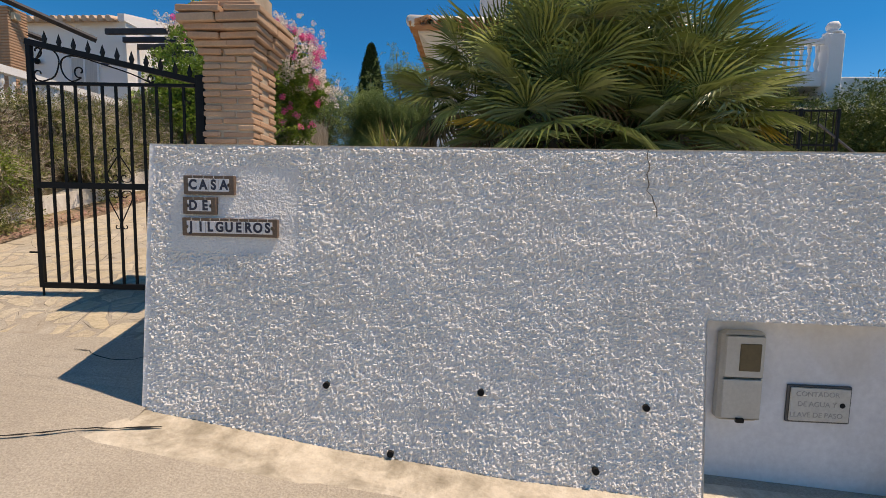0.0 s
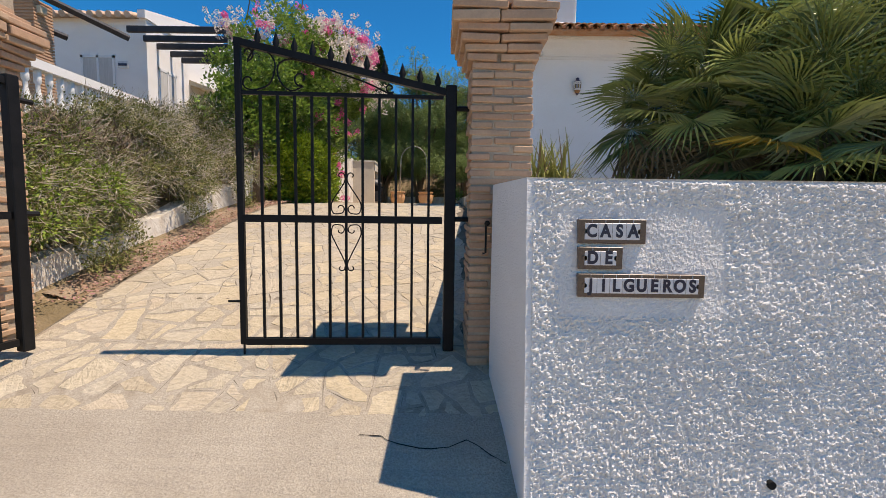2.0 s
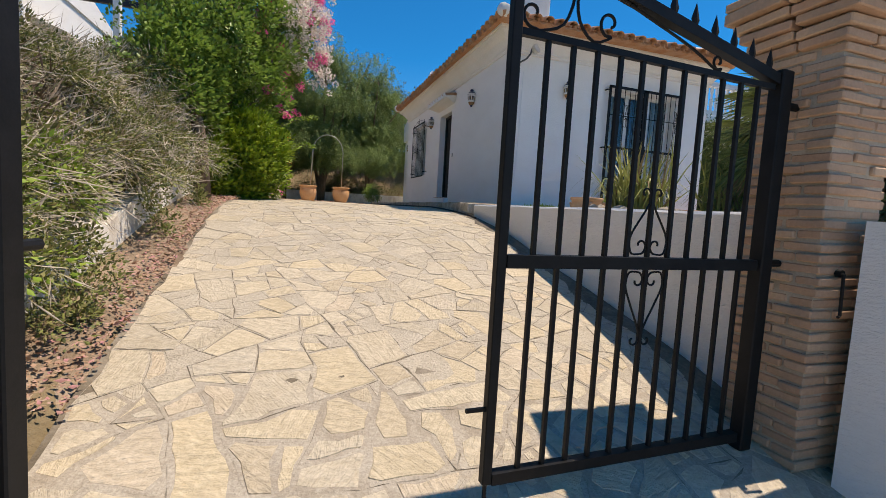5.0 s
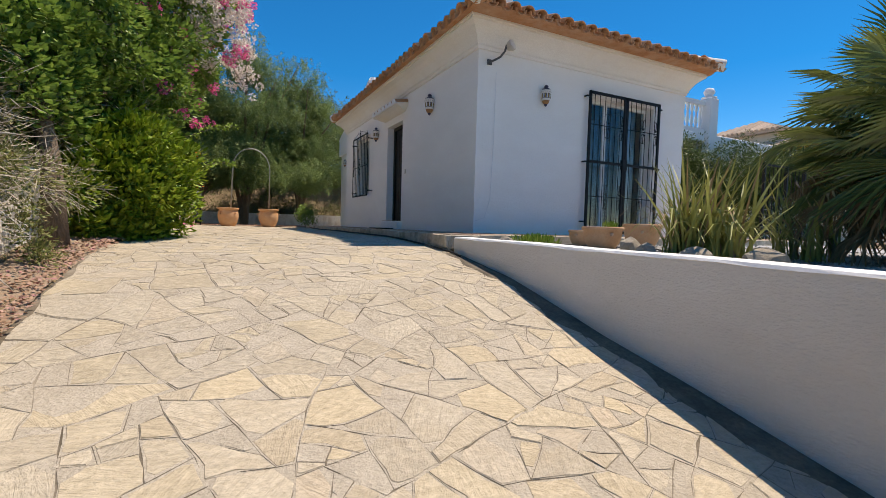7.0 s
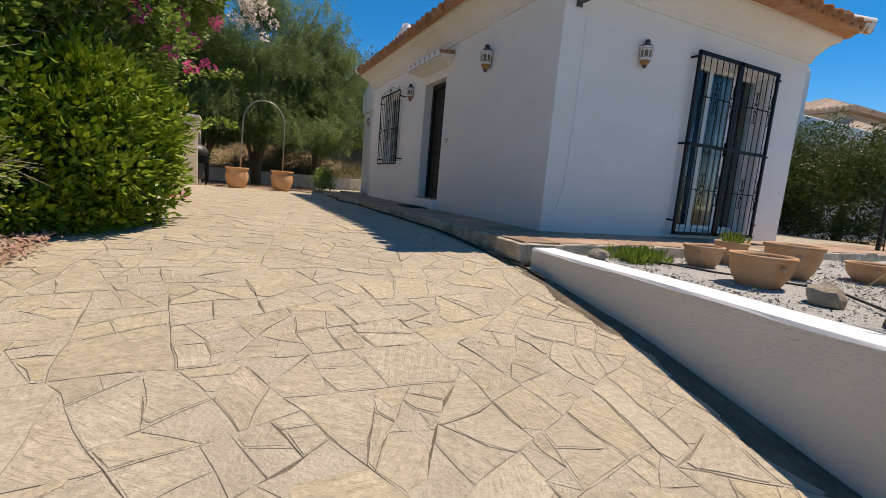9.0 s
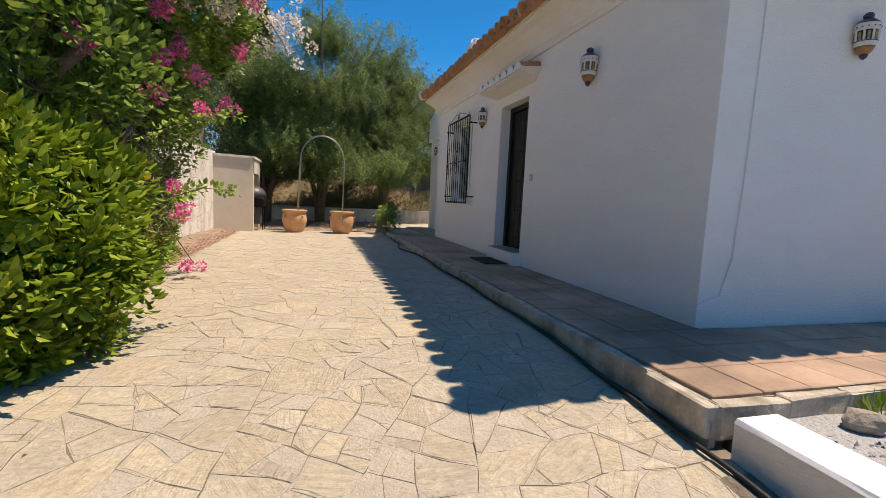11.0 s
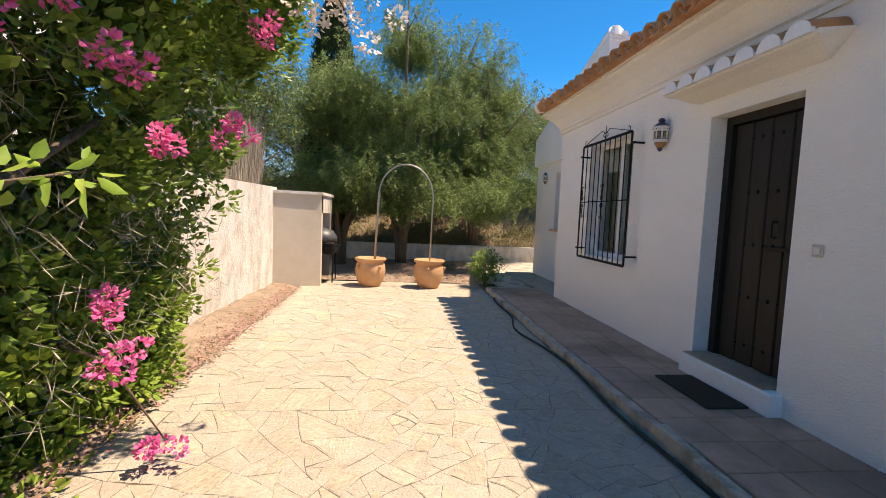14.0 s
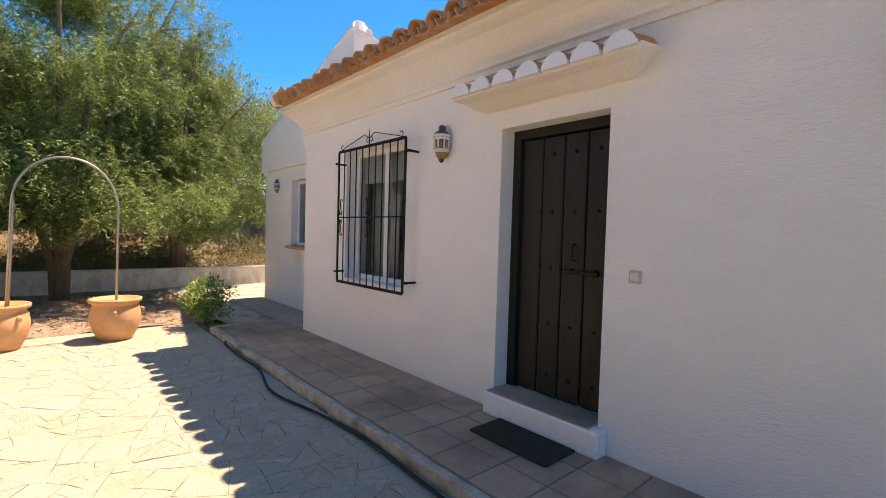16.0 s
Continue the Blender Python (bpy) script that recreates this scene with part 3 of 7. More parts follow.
def road_wall():
    """Lumpy white wall, leaning back a little, with a recess for the meters."""
    def lump(u, z):
        p = Vector((u, 0.0, z))
        big = noise.noise(p * 2.2) * 0.008 + noise.noise(p * 7) * 0.005
        fine = noise.noise(p * 64.0) * 0.009 + noise.noise(p * 112.0) * 0.0075 + noise.noise(p * 160.0) * 0.006 + noise.noise(p * 25.0) * 0.005
        smooth_patch = 0.25 if (-1.78 < u < -1.02 and 1.16 < z < 1.66) else 1.0
        return big + fine * smooth_patch
    g = Geo()

    def face(u0, u1, z0, z1, step):
        nu, nz = max(1, int((u1 - u0) / step)), max(1, int((z1 - z0) / step))

        def at(u, z):
            edge = min(1.0, (u + 1.93) / 0.03, (WALL_TOP - z) / 0.02, abs(u - 1.28) / 0.02 + (z > 0.9) + (u > 3))
            y = 2.461 + 0.151 * (z - 0.2) / 1.585
            return (u + (0.02 * (1 - max(0, edge)) if u < -1.9 else 0), y - lump(u, z) * max(0.2, edge) + 0.012 * (1 - max(0, edge)), z)
        g.grid([u0 + (u1 - u0) * k / nu for k in range(nu + 1)], [z0 + (z1 - z0) * k / nz for k in range(nz + 1)], at)
    face(-1.93, 1.28, -0.4, 0.865, 0.0062)
    face(-1.93, 2.55, 0.865, WALL_TOP, 0.0062)
    face(2.55, 6.5, 0.865, WALL_TOP, 0.1)
    face(2.55, 6.5, -0.9, 0.865, 0.1)
    # body: top, back, end return, recess sides
    yb = 2.82
    for a, b, c, d in (((-1.93, 2.612, WALL_TOP), (6.5, 2.612, WALL_TOP), (6.5, yb, WALL_TOP), (-1.93, yb, WALL_TOP)),
                       ((-1.7, yb, -0.9), (6.5, yb, -0.9), (6.5, yb, WALL_TOP), (-1.7, yb, WALL_TOP)),
                       ((1.28, 2.36, -0.9), (1.28, 2.72, -0.9), (1.28, 2.72, 0.865), (1.28, 2.523, 0.865)),
                       ((2.55, 2.36, -0.9), (2.55, 2.72, -0.9), (2.55, 2.72, 0.865), (2.55, 2.523, 0.865)),
                       ((1.28, 2.523, 0.865), (2.55, 2.523, 0.865), (2.55, 2.72, 0.865), (1.28, 2.72, 0.865)),
                       ((6.5, 2.36, -0.9), (6.5, yb, -0.9), (6.5, yb, WALL_TOP), (6.5, 2.612, WALL_TOP))):
        g.add([a, b, c, d], [(0, 1, 2, 3)])
    return g


rw = road_wall()
rw_mesh = rw.mesh("wall_road", M["stucco"], False, False)
struct("wall_road", rw_mesh, None, "lumpy white stucco garden wall along the road", "wall")
# the wall's return towards the gate pillar
ret = Geo().prism([(-1.93, 2.423, -0.2), (-1.93, 2.612, WALL_TOP), (-1.995, 3.43, WALL_TOP + 0.01), (-1.995, 3.43, -0.2)], (0.26, 0.03, 0))
struct("wall_return", ret, M["render"], "smooth white end of the garden wall beside the pillar", "wall")
# recess back, a little greyer and cooler than the stucco
struct("wall_recess", Geo().box(1.281, 2.722, -0.9, 2.549, 2.80, 0.864), M["grey_recess"], "cool grey whitewashed back of the meter recess", "wall")

# retaining wall between drive and garden bed
face_x = lambda y: -1.86 - 0.06 * (8.5 - y) / 4.75
top_z = lambda y: 1.82 + 0.03 * (y - 3.75) / 4.75 + 0.003 * math.sin(y * 3.7)
gw = Geo()
for k in range(24):
    y0, y1 = 3.75 + 4.75 * k / 24, 3.75 + 4.75 * (k + 1) / 24
    ring = []
    for y in (y0, y1):
        ring += [(face_x(y), y, drive_z(y) - 0.2), (face_x(y), y, top_z(y) - 0.012), (face_x(y) + 0.012, y, top_z(y)), (-1.64, y, top_z(y)), (-1.63, y, drive_z(y) - 0.2)]
    gw.add(ring, [(q, q + 1, q + 6, q + 5) for q in range(4)])
gw.add([(-1.86, 8.5, 1.4), (-1.63, 8.5, 1.4), (-1.64, 8.5, 1.845), (-1.85, 8.5, 1.845), (-1.86, 8.5, 1.833)], [(0, 1, 2, 3, 4)])
struct("wall_garden", gw, M["beige_render"], "white rendered retaining wall beside the driveway", "wall")
# strip added along the wall foot, its dark colour deepening dirt and wall shade
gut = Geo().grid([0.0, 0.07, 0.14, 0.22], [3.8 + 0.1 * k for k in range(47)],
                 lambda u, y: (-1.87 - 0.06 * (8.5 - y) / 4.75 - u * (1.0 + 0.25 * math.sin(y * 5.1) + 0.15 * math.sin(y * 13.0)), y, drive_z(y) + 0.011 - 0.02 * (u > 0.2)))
struct("gutter", gut, M["gutter"], "stained cement strip, darkened to deepen the shade at the retaining wall's foot", "gutter")
gt = Geo()
for k in range(24):
    y0, y1 = 3.75 + 4.75 * k / 24, 3.75 + 4.75 * (k + 1) / 24
    ring = []
    for y in (y0, y1):
        ring += [(face_x(y) - 0.004, y, top_z(y) - 0.014 - 0.004 * math.sin(y * 9)), (face_x(y) + 0.010, y, top_z(y) + 0.004), (-1.625, y, top_z(y) + 0.004), (-1.625, y, top_z(y) - 0.02)]
    gt.add(ring, [(q, q + 1, q + 5, q + 4) for q in range(3)])
struct("trim_garden_wall_top", gt, M["soft_white"], "bright white painted top of the retaining wall", "trim")

# low stained wall under the hedge, and the higher wall behind the bougainvillea
lw = Geo()
for k in range(16):
    y0, y1 = 3.9 + 4.7 * k / 16, 3.9 + 4.7 * (k + 1) / 16
    h = lambda y: lerp_table([(3.9, 1.05), (5, 1.3), (6.8, 1.72), (7.8, 1.99), (8.6, 2.08)], y) + 0.03 * math.sin(y * 6)
    lw.add([(-5.68, y0, drive_z(y0) - .2), (-5.68, y1, drive_z(y1) - .2), (-5.70, y1, h(y1)), (-5.70, y0, h(y0)), (-5.9, y1, h(y1)), (-5.9, y0, h(y0))], [(0, 1, 2, 3), (3, 2, 4, 5)])
struct("wall_low", lw, M["dirty_white"], "low flaking whitewashed wall under the hedge", "wall")
west_x = lambda u: lerp_table([(8.6, -5.65), (15.5, -5.88), (18.15, -5.72)], u)
hw = Geo()
for u0, u1 in ((8.6, 13.5), (13.5, 15.5), (15.5, 18.15)):
    g = wall_with_openings(u0, u1, 1.5, 3.54, [], lambda u, z, d: (west_x(u) - d, u, z + (0 if z < 2 else -1.2 * smooth(13.5, 8.6, u))), 0.22)
    hw.add(g.v, g.f)
struct("wall_west", hw, M["dirty_white"], "old stained whitewashed boundary wall", "wall")

# ---------------------------------------------------------------- terrace round the house
ter = Geo()
ter.box(-1.86, 8.64, 1.2, -0.93, 18.2, TERRACE - 0.02)
ter.box(-0.93, 8.64, 1.2, 7.5, 9.67, TERRACE - 0.02)
ter.box(-0.93, 17.25, 1.2, -0.28, 20.6, TERRACE - 0.02)
ter.box(3.64, 9.67, 1.2, 7.5, 14.5, TERRACE - 0.02)
terrace = struct("terrace", ter, M["mortar"], "raised terracotta-tiled walk round the house", "terrace")
kerbs = struct("kerb", Geo().box(-1.90, 8.58, 1.2, -1.865, 17.9, 1.80), M["mortar"], "uneven weathered kerb stones edging the terrace", "kerb")

# ---------------------------------------------------------------- the house
WX, WY, WX2, WY2, EAVE = -0.93, 9.67, 3.64, 17.2, 4.72
DOOR = (12.68, 13.60, 2.05, 4.13)
WINA = (14.90, 16.06, 2.72, 4.22)
FRENCH = (1.27, 2.80, 2.0, 4.22)
struct("wall_front", wall_with_openings(WY + 0.28, WY2, 1.3, 5.0, [DOOR, WINA], lambda u, z, d: (WX + d, u, z), 0.28), M["render"], "white rendered house wall with door and window", "wall")
struct("wall_garden_side", wall_with_openings(WX, WX2, 1.3, 5.0, [FRENCH], lambda u, z, d: (u, WY + d, z), 0.28), M["render"], "white rendered house wall with glazed garden doors", "wall")
struct("wall_east", Geo().box(WX2 - 0.28, WY + 0.28, 1.3, WX2, WY2, 5.0), M["render"], "white rendered east wall of the house", "wall")
struct("wall_north", Geo().box(WX + 0.28, WY2 - 0.28, 1.3, WX2 - 0.28, WY2, 5.0), M["render"], "white rendered back wall of the house", "wall")
struct("floor", Geo().box(WX + 0.28, WY + 0.28, 1.9, WX2 - 0.28, WY2 - 0.28, 2.0), M["tile"], "tiled floor inside the house", "floor")
struct("ceiling", Geo().box(WX + 0.28, WY + 0.28, 4.5, WX2 - 0.28, WY2 - 0.28, 4.6), M["room"], "plain ceiling inside the house", "ceiling")
# cornice under the eaves
corn = [(0.0, 4.58), (0.025, 4.58), (0.03, 4.62), (0.05, 4.635), (0.05, 4.66), (0.075, 4.70), (0.13, 4.77), (0.20, 4.83), (0.275, 4.865), (0.28, 4.895), (0.30, 4.895), (0.30, 4.925), (0.0, 4.925)]
struct("trim_cornice", Geo().sweep(corn, [(WX, WY2, -1, 0.8), (WX, WY, -1, -1), (WX2, WY, 0.7, -1), (WX2, WY2, 0.7, 0.8), (WX, WY2, -1, 0.8)]), M["cream"], "cream moulded cornice under the eaves", "trim")


def roof_tile(w, r0, r1, length, th=0.012):
    """One curved clay tile, its mouth at the origin, running along +y."""
    g, n = Geo(), 8
    vs, fs = [], []
    for (y, r) in ((0, r0), (length, r1)):
        for rr in (r, r - th):
            vs += [(rr * math.cos(math.pi * k / n), y, rr * 0.95 * math.sin(math.pi * k / n)) for k in range(n + 1)]
    m = n + 1
    for k in range(n):
        fs += [(k, k + 1, 2 * m + k + 1, 2 * m + k), (m + k + 1, m + k, 3 * m + k, 3 * m + k + 1), (k + 1, k, m + k, m + k + 1), (2 * m + k, 2 * m + k + 1, 3 * m + k + 1, 3 * m + k)]
    return g.add(vs, fs)


SLOPE = 0.36
RX0, RX1, RY0, RY1 = -1.32, 3.80, 9.10, 17.28
ridge_x = (RX0 + RX1) / 2
HALF = ridge_x - RX0
rz0 = 4.945
rf = Geo()
rf.add([(RX0, RY0, rz0), (RX1, RY0, rz0), (RX1, RY1, rz0), (RX0, RY1, rz0), (ridge_x, RY0 + HALF, rz0 + HALF * SLOPE), (ridge_x, RY1 - HALF, rz0 + HALF * SLOPE),
        (RX0, RY0, rz0 - .02), (RX1, RY0, rz0 - .02), (RX1, RY1, rz0 - .02), (RX0, RY1, rz0 - .02)],
       [(0, 1, 4), (1, 2, 5, 4), (2, 3, 5), (3, 0, 4, 5), (6, 7, 8, 9), (0, 6, 7, 1), (1, 7, 8, 2), (2, 8, 9, 3), (3, 9, 6, 0)])
roof = struct("roof", rf, M["rooftile"], "hipped roof of terracotta barrel tiles", "roof")
tile_me = roof_tile(0.2, 0.098, 0.075, 0.46).mesh("roof_tile", M["rooftile"], True)
pan_me = roof_tile(0.2, 0.085, 0.07, 0.40).mesh("under_tile", M["rooftile"], True)


def slope_tiles(origin, u, v, length):
    """Rows of barrel tiles on one slope: the eave course as single pieces, the rest joined."""
    rest = Geo()
    pitch = 0.225
    n = int(length / pitch)
    rise = Vector((v[0], v[1], SLOPE)).normalized()
    for i in range(n):
        s = (i + 0.5) * length / n
        run = min(s, length - s, HALF)
        base = Vector(origin) + Vector((u[0], u[1], 0)) * s
        rot = Matrix((Vector((u[0], u[1], 0)), rise, Vector((u[0], u[1], 0)).cross(rise))).transposed().to_4x4()
        jit = random.uniform(-0.02, 0.02)
        t = new("roof_tile", tile_me)
        t.parent = roof
        t.matrix_world = Matrix.Translation(base - rise * (0.05 + jit) + Vector((0, 0, 0.012))) @ rot @ pose(0, 0, 0, 0, random.uniform(-3, 3), random.uniform(-1.5, 1.5))
        t = new("under_tile", pan_me)
        t.parent = roof
        t.matrix_world = Matrix.Translation(base + Vector((u[0], u[1], 0)) * pitch / 2 - rise * 0.055 + Vector((0, 0, 0.04))) @ rot @ pose(0, 0, 0, 0, 180, 0)
        k, pos = 1, 0.36
        slant = run * math.sqrt(1 + SLOPE * SLOPE)
        while pos < slant:
            g = roof_tile(0.2, 0.098, 0.078, min(0.44, slant - pos + 0.08))
            mm = Matrix.Translation(base + rise * pos + Vector((0, 0, 0.03))) @ rot
            rest.add([mm @ Vector(p) for p in g.v], g.f)
            pos += 0.36
    return rest


rest = Geo()
for o, u, v, ln in (((RX0, RY0, rz0), (1, 0), (0, 1), RX1 - RX0), ((RX1, RY0, rz0), (0, 1), (-1, 0), RY1 - RY0), ((RX1, RY1, rz0), (-1, 0), (0, -1), RX1 - RX0), ((RX0, RY1, rz0), (0, -1), (1, 0), RY1 - RY0)):
    g = slope_tiles(o, u, v, ln)
    rest.add(g.v, g.f)
part("roof_tiles_upper", rest.mesh("roof_tiles_upper", M["rooftile"], True, False), None, roof, "upper courses of barrel tiles", kind="stuff")
hip = Geo()
for cx, cy, dx, dy in ((RX0, RY0, 1, 1), (RX1, RY0, -1, 1), (RX0, RY1, 1, -1), (RX1, RY1, -1, -1)):
    hip.tube([(cx - dx * 0.04, cy - dy * 0.04, rz0 + 0.05), (cx + dx * HALF, cy + dy * HALF, rz0 + 0.06 + HALF * SLOPE)], 0.105, 10)
hip.tube([(ridge_x, RY0 + HALF, rz0 + 0.06 + HALF * SLOPE), (ridge_x, RY1 - HALF, rz0 + 0.06 + HALF * SLOPE)], 0.105, 10)
part("hip_tiles", hip, M["cream"], roof, "whitewashed hip and ridge tiles", True)

# chimney and the white stepped gable beyond
ch = thing("chimney", "square white rendered chimney on the tiled roof", "chimney", (0.3, 11.4, 5.4))
part("chimney_shaft", Geo().box(-0.02, 11.1, 5.2, 0.62, 11.75, 7.0, 0.02), M["render"], ch)
gb = Geo()
gb.prism([(-0.34, 17.0, 4.4), (-0.34, 17.0, 6.20), (-0.34, 20.6, 4.95), (-0.34, 20.6, 4.4)], (0.25, 0, 0))
gb.prism([(-0.09, 17.0, 4.4), (-0.09, 17.0, 6.18), (0.45, 17.0, 5.98), (1.5, 17.0, 5.6), (1.5, 17.0, 4.4)], (0, 0.25, 0))
gb.tube([(-0.215, 17.02, 6.20), (-0.215, 18.8, 5.59), (-0.215, 20.6, 4.96)], 0.14, 10)
gb.tube([(-0.215, 17.06, 6.15), (-0.215, 17.06, 6.30)], 0.11, 10, 0.07)
for k in range(7):
    gb.tube([(-0.1 + 0.26 * k, 16.97, 6.17 - 0.095 * k), (-0.1 + 0.26 * k, 17.28, 6.17 - 0.095 * k)], 0.06, 8)
struct("gable", gb, M["render"], "white gable parapet with rounded coping", "wall")
WIN2 = (18.45, 19.22, 2.98, 4.16)
struct("wall_wing", wall_with_openings(17.2, 20.5, 1.3, 4.98, [WIN2], lambda u, z, d: (-0.28 + d, u, z), 0.25), M["render"], "white wall of the recessed rear wing", "wall")
struct("wall_wing_north", Geo().box(-0.03, 20.25, 1.3, 3.85, 20.5, 4.98), M["render"], "white back wall of the rear wing", "wall")
struct("wall_wing_east", Geo().box(3.6, 17.2, 1.3, 3.85, 20.25, 4.98), M["render"], "white side wall of the rear wing", "wall")
struct("roof_wing", Geo().prism([(-0.3, 17.3, 6.05), (-0.3, 20.6, 4.9), (-0.3, 20.6, 4.8), (-0.3, 17.3, 5.0)], (4.3, 0, 0)), M["rooftile"], "tiled roof of the rear wing", "roof")
struct("window_sill_wing", Geo().box(-0.36, 18.38, 2.93, -0.1, 19.3, 2.98, 0.01), M["tile"], "brown tiled window sill", "trim")

# back boundary wall and the beds before it
struct("wall_back", Geo().box(-9, 23.3, 1.5, 6, 23.5, 2.28, 0.02), M["dirty_white"], "low pale boundary wall behind the trees", "wall")
struct("pavement_back", Geo().grid([-1.6, 0, 3, 6], [18.2, 20, 22, 23.3], lambda x, y: (x, y, 1.83)), M["kerb"], "pale paved yard behind the house", "pavement")
gb2 = Geo().grid([-1.64 + 0.4 * k for k in range(22)], [2.83 + 0.36 * k for k in range(17)], lambda x, y: (x, y, 1.775 + 0.02 * math.sin(x * 3.1) * math.sin(y * 2.3)))
struct("gravel_bed", gb2, M["gravel"], "garden bed of pale crushed stone", "gravel")

# ---------------------------------------------------------------- openings
def front_door():
    d = tagged(new("door_1"), "closed dark wooden plank door with iron studs", "door", kind="structure")
    d.matrix_world = pose(WX + 0.16, 13.1, 2.05)
    x = WX + 0.17
    y0, y1, z0, z1 = DOOR
    for a, b, c, e in ((y0, y0 + 0.07, z0, z1), (y1 - 0.07, y1, z0, z1), (y0 + 0.07, y1 - 0.07, z1 - 0.07, z1)):
        part("door_frame", Geo().box(x - 0.02, a, c, x + 0.1, b, e), M["wood_dark"], d)
    n = 4
    w = (y1 - y0 - 0.14) / n
    for i in range(n):
        part("plank", Geo().box(x + 0.02, y0 + 0.07 + i * w + 0.004, z0 + 0.01, x + 0.07, y0 + 0.07 + (i + 1) * w - 0.004, z1 - 0.075, 0.008), M["wood_dark"], d)
    stud = Geo().lathe([(0.018, 0), (0.016, 0.006), (0.008, 0.011)], n=10).mesh("stud", M["iron"], True)
    for zz in (2.22, 2.62, 3.05, 3.48, 3.92):
        for i in range(1, n):
            o = part("stud", stud, None, d, local=True)
            o.matrix_world = pose(x + 0.02, y0 + 0.07 + i * w, zz, 0, -90, 0)
            o = part("stud", stud, None, d, local=True)
            o.matrix_world = pose(x + 0.02, y0 + 0.07 + i * w - w / 2, zz, 0, -90, 0)
    part("bolt", Geo().box(x - 0.005, 12.82, 3.02, x + 0.02, 13.1, 3.05, 0.004), M["iron"], d)
    part("handle", Geo().tube([(x + 0.02, 13.02, 3.12), (x - 0.02, 13.02, 3.12), (x - 0.02, 13.02, 3.24), (x + 0.02, 13.02, 3.24)], 0.008), M["iron"], d)


front_door()
struct("doorstep", Geo().box(-1.04, 12.62, 1.875, WX + 0.16, 13.62, 2.05, 0.012), M["soft_white"], "white rendered doorstep", "step")
struct("threshold", Geo().box(-1.02, 12.70, 2.05, WX + 0.17, 13.59, 2.062), M["tile"], "brown tiled threshold", "step")
struct("wall_behind_door", Geo().box(WX + 0.27, 12.60, 2.0, WX + 0.30, 13.7, 4.2), M["dark"], "dark hall behind the door", "wall")


def window_unit(name, label, u0, u1, z0, z1, place, dd, mull, frame_w=0.055):
    """Framed glazing in a wall hole. place maps (u, depth, z) to the world."""
    w = tagged(new(name), label, "window", kind="structure")
    w.matrix_world = Matrix.Translation(place((u0 + u1) / 2, dd, z0))

    def bar(nm, a, b, c, e, d0, d1, m):
        p, q = place(a, d0, c), place(b, d1, e)
        part(nm, Geo().box(min(p[0], q[0]), min(p[1], q[1]), min(p[2], q[2]), max(p[0], q[0]), max(p[1], q[1]), max(p[2], q[2]), 0.004), m, w)
    bar("window_frame", u0, u0 + frame_w, z0, z1, dd, dd + 0.06, M["pvc"])
    bar("window_frame", u1 - frame_w, u1, z0, z1, dd, dd + 0.06, M["pvc"])
    bar("window_frame", u0 + frame_w, u1 - frame_w, z0, z0 + frame_w, dd, dd + 0.06, M["pvc"])
    bar("window_frame", u0 + frame_w, u1 - frame_w, z1 - frame_w, z1, dd, dd + 0.06, M["pvc"])
    for mu in mull:
        bar("mullion", mu - 0.04, mu + 0.04, z0 + frame_w, z1 - frame_w, dd + 0.005, dd + 0.05, M["pvc"])
    edges = [u0 + frame_w] + [e for mu in mull for e in (mu - 0.04, mu + 0.04)] + [u1 - frame_w]
    for a, b in zip(edges[::2], edges[1::2]):
        p, q = place(a, dd + 0.022, z0 + frame_w), place(b, dd + 0.028, z1 - frame_w)
        o = part("pane", Geo().box(min(p[0], q[0]), min(p[1], q[1]), p[2], max(p[0], q[0]), max(p[1], q[1]), q[2]), M["glass"], w)
        o.visible_shadow = False
    return w


window_unit("window_1", "white framed sliding window behind an iron grille", *WINA, lambda u, d, z: (WX + d, u, z), 0.14, [15.42])
window_unit("window_2", "white framed garden doors behind an iron grille", *FRENCH, lambda u, d, z: (u, WY + d, z), 0.16, [1.78, 2.29])
window_unit("window_3", "small white framed window of the rear wing", *WIN2, lambda u, d, z: (-0.28 + d, u, z), 0.12, [])


def curtain(name, u0, u1, z0, z1, place, label, m):
    g, n = Geo(), 40
    g.grid([u0 + (u1 - u0) * k / n for k in range(n + 1)], [z0, z1], lambda u, z: place(u, 0.03 * math.sin(u * 42), z))
    ob = new(name, g.mesh(name, m, True, False))
    sol = ob.modifiers.new("thick", "SOLIDIFY")
    sol.thickness = 0.004
    return tagged(ob, label, "curtain")


curtain("curtain", 15.5, 16.1, 2.5, 4.3, lambda u, d, z: (WX + 0.42 + d, u, z), "pale hanging curtain inside the window", M["curtain"])
curtain("curtain", 1.25, 1.70, 2.01, 4.25, lambda u, d, z: (u, WY + 0.42 + d, z), "pale hanging curtain inside the garden doors", M["curtain"])
curtain("curtain", 1.80, 2.20, 2.01, 4.25, lambda u, d, z: (u, WY + 0.45 + d, z), "blue hanging curtain inside the garden doors", M["curtain_blue"])
curtain("curtain", 2.40, 2.80, 2.01, 4.25, lambda u, d, z: (u, WY + 0.42 + d, z), "pale hanging curtain inside the garden doors", M["curtain"])
struct("blind", Geo().box(WX + 0.24, 14.92, 3.86, WX + 0.262, 16.04, 4.2), M["curtain"], "cream roller blind half down in the window", "blind")


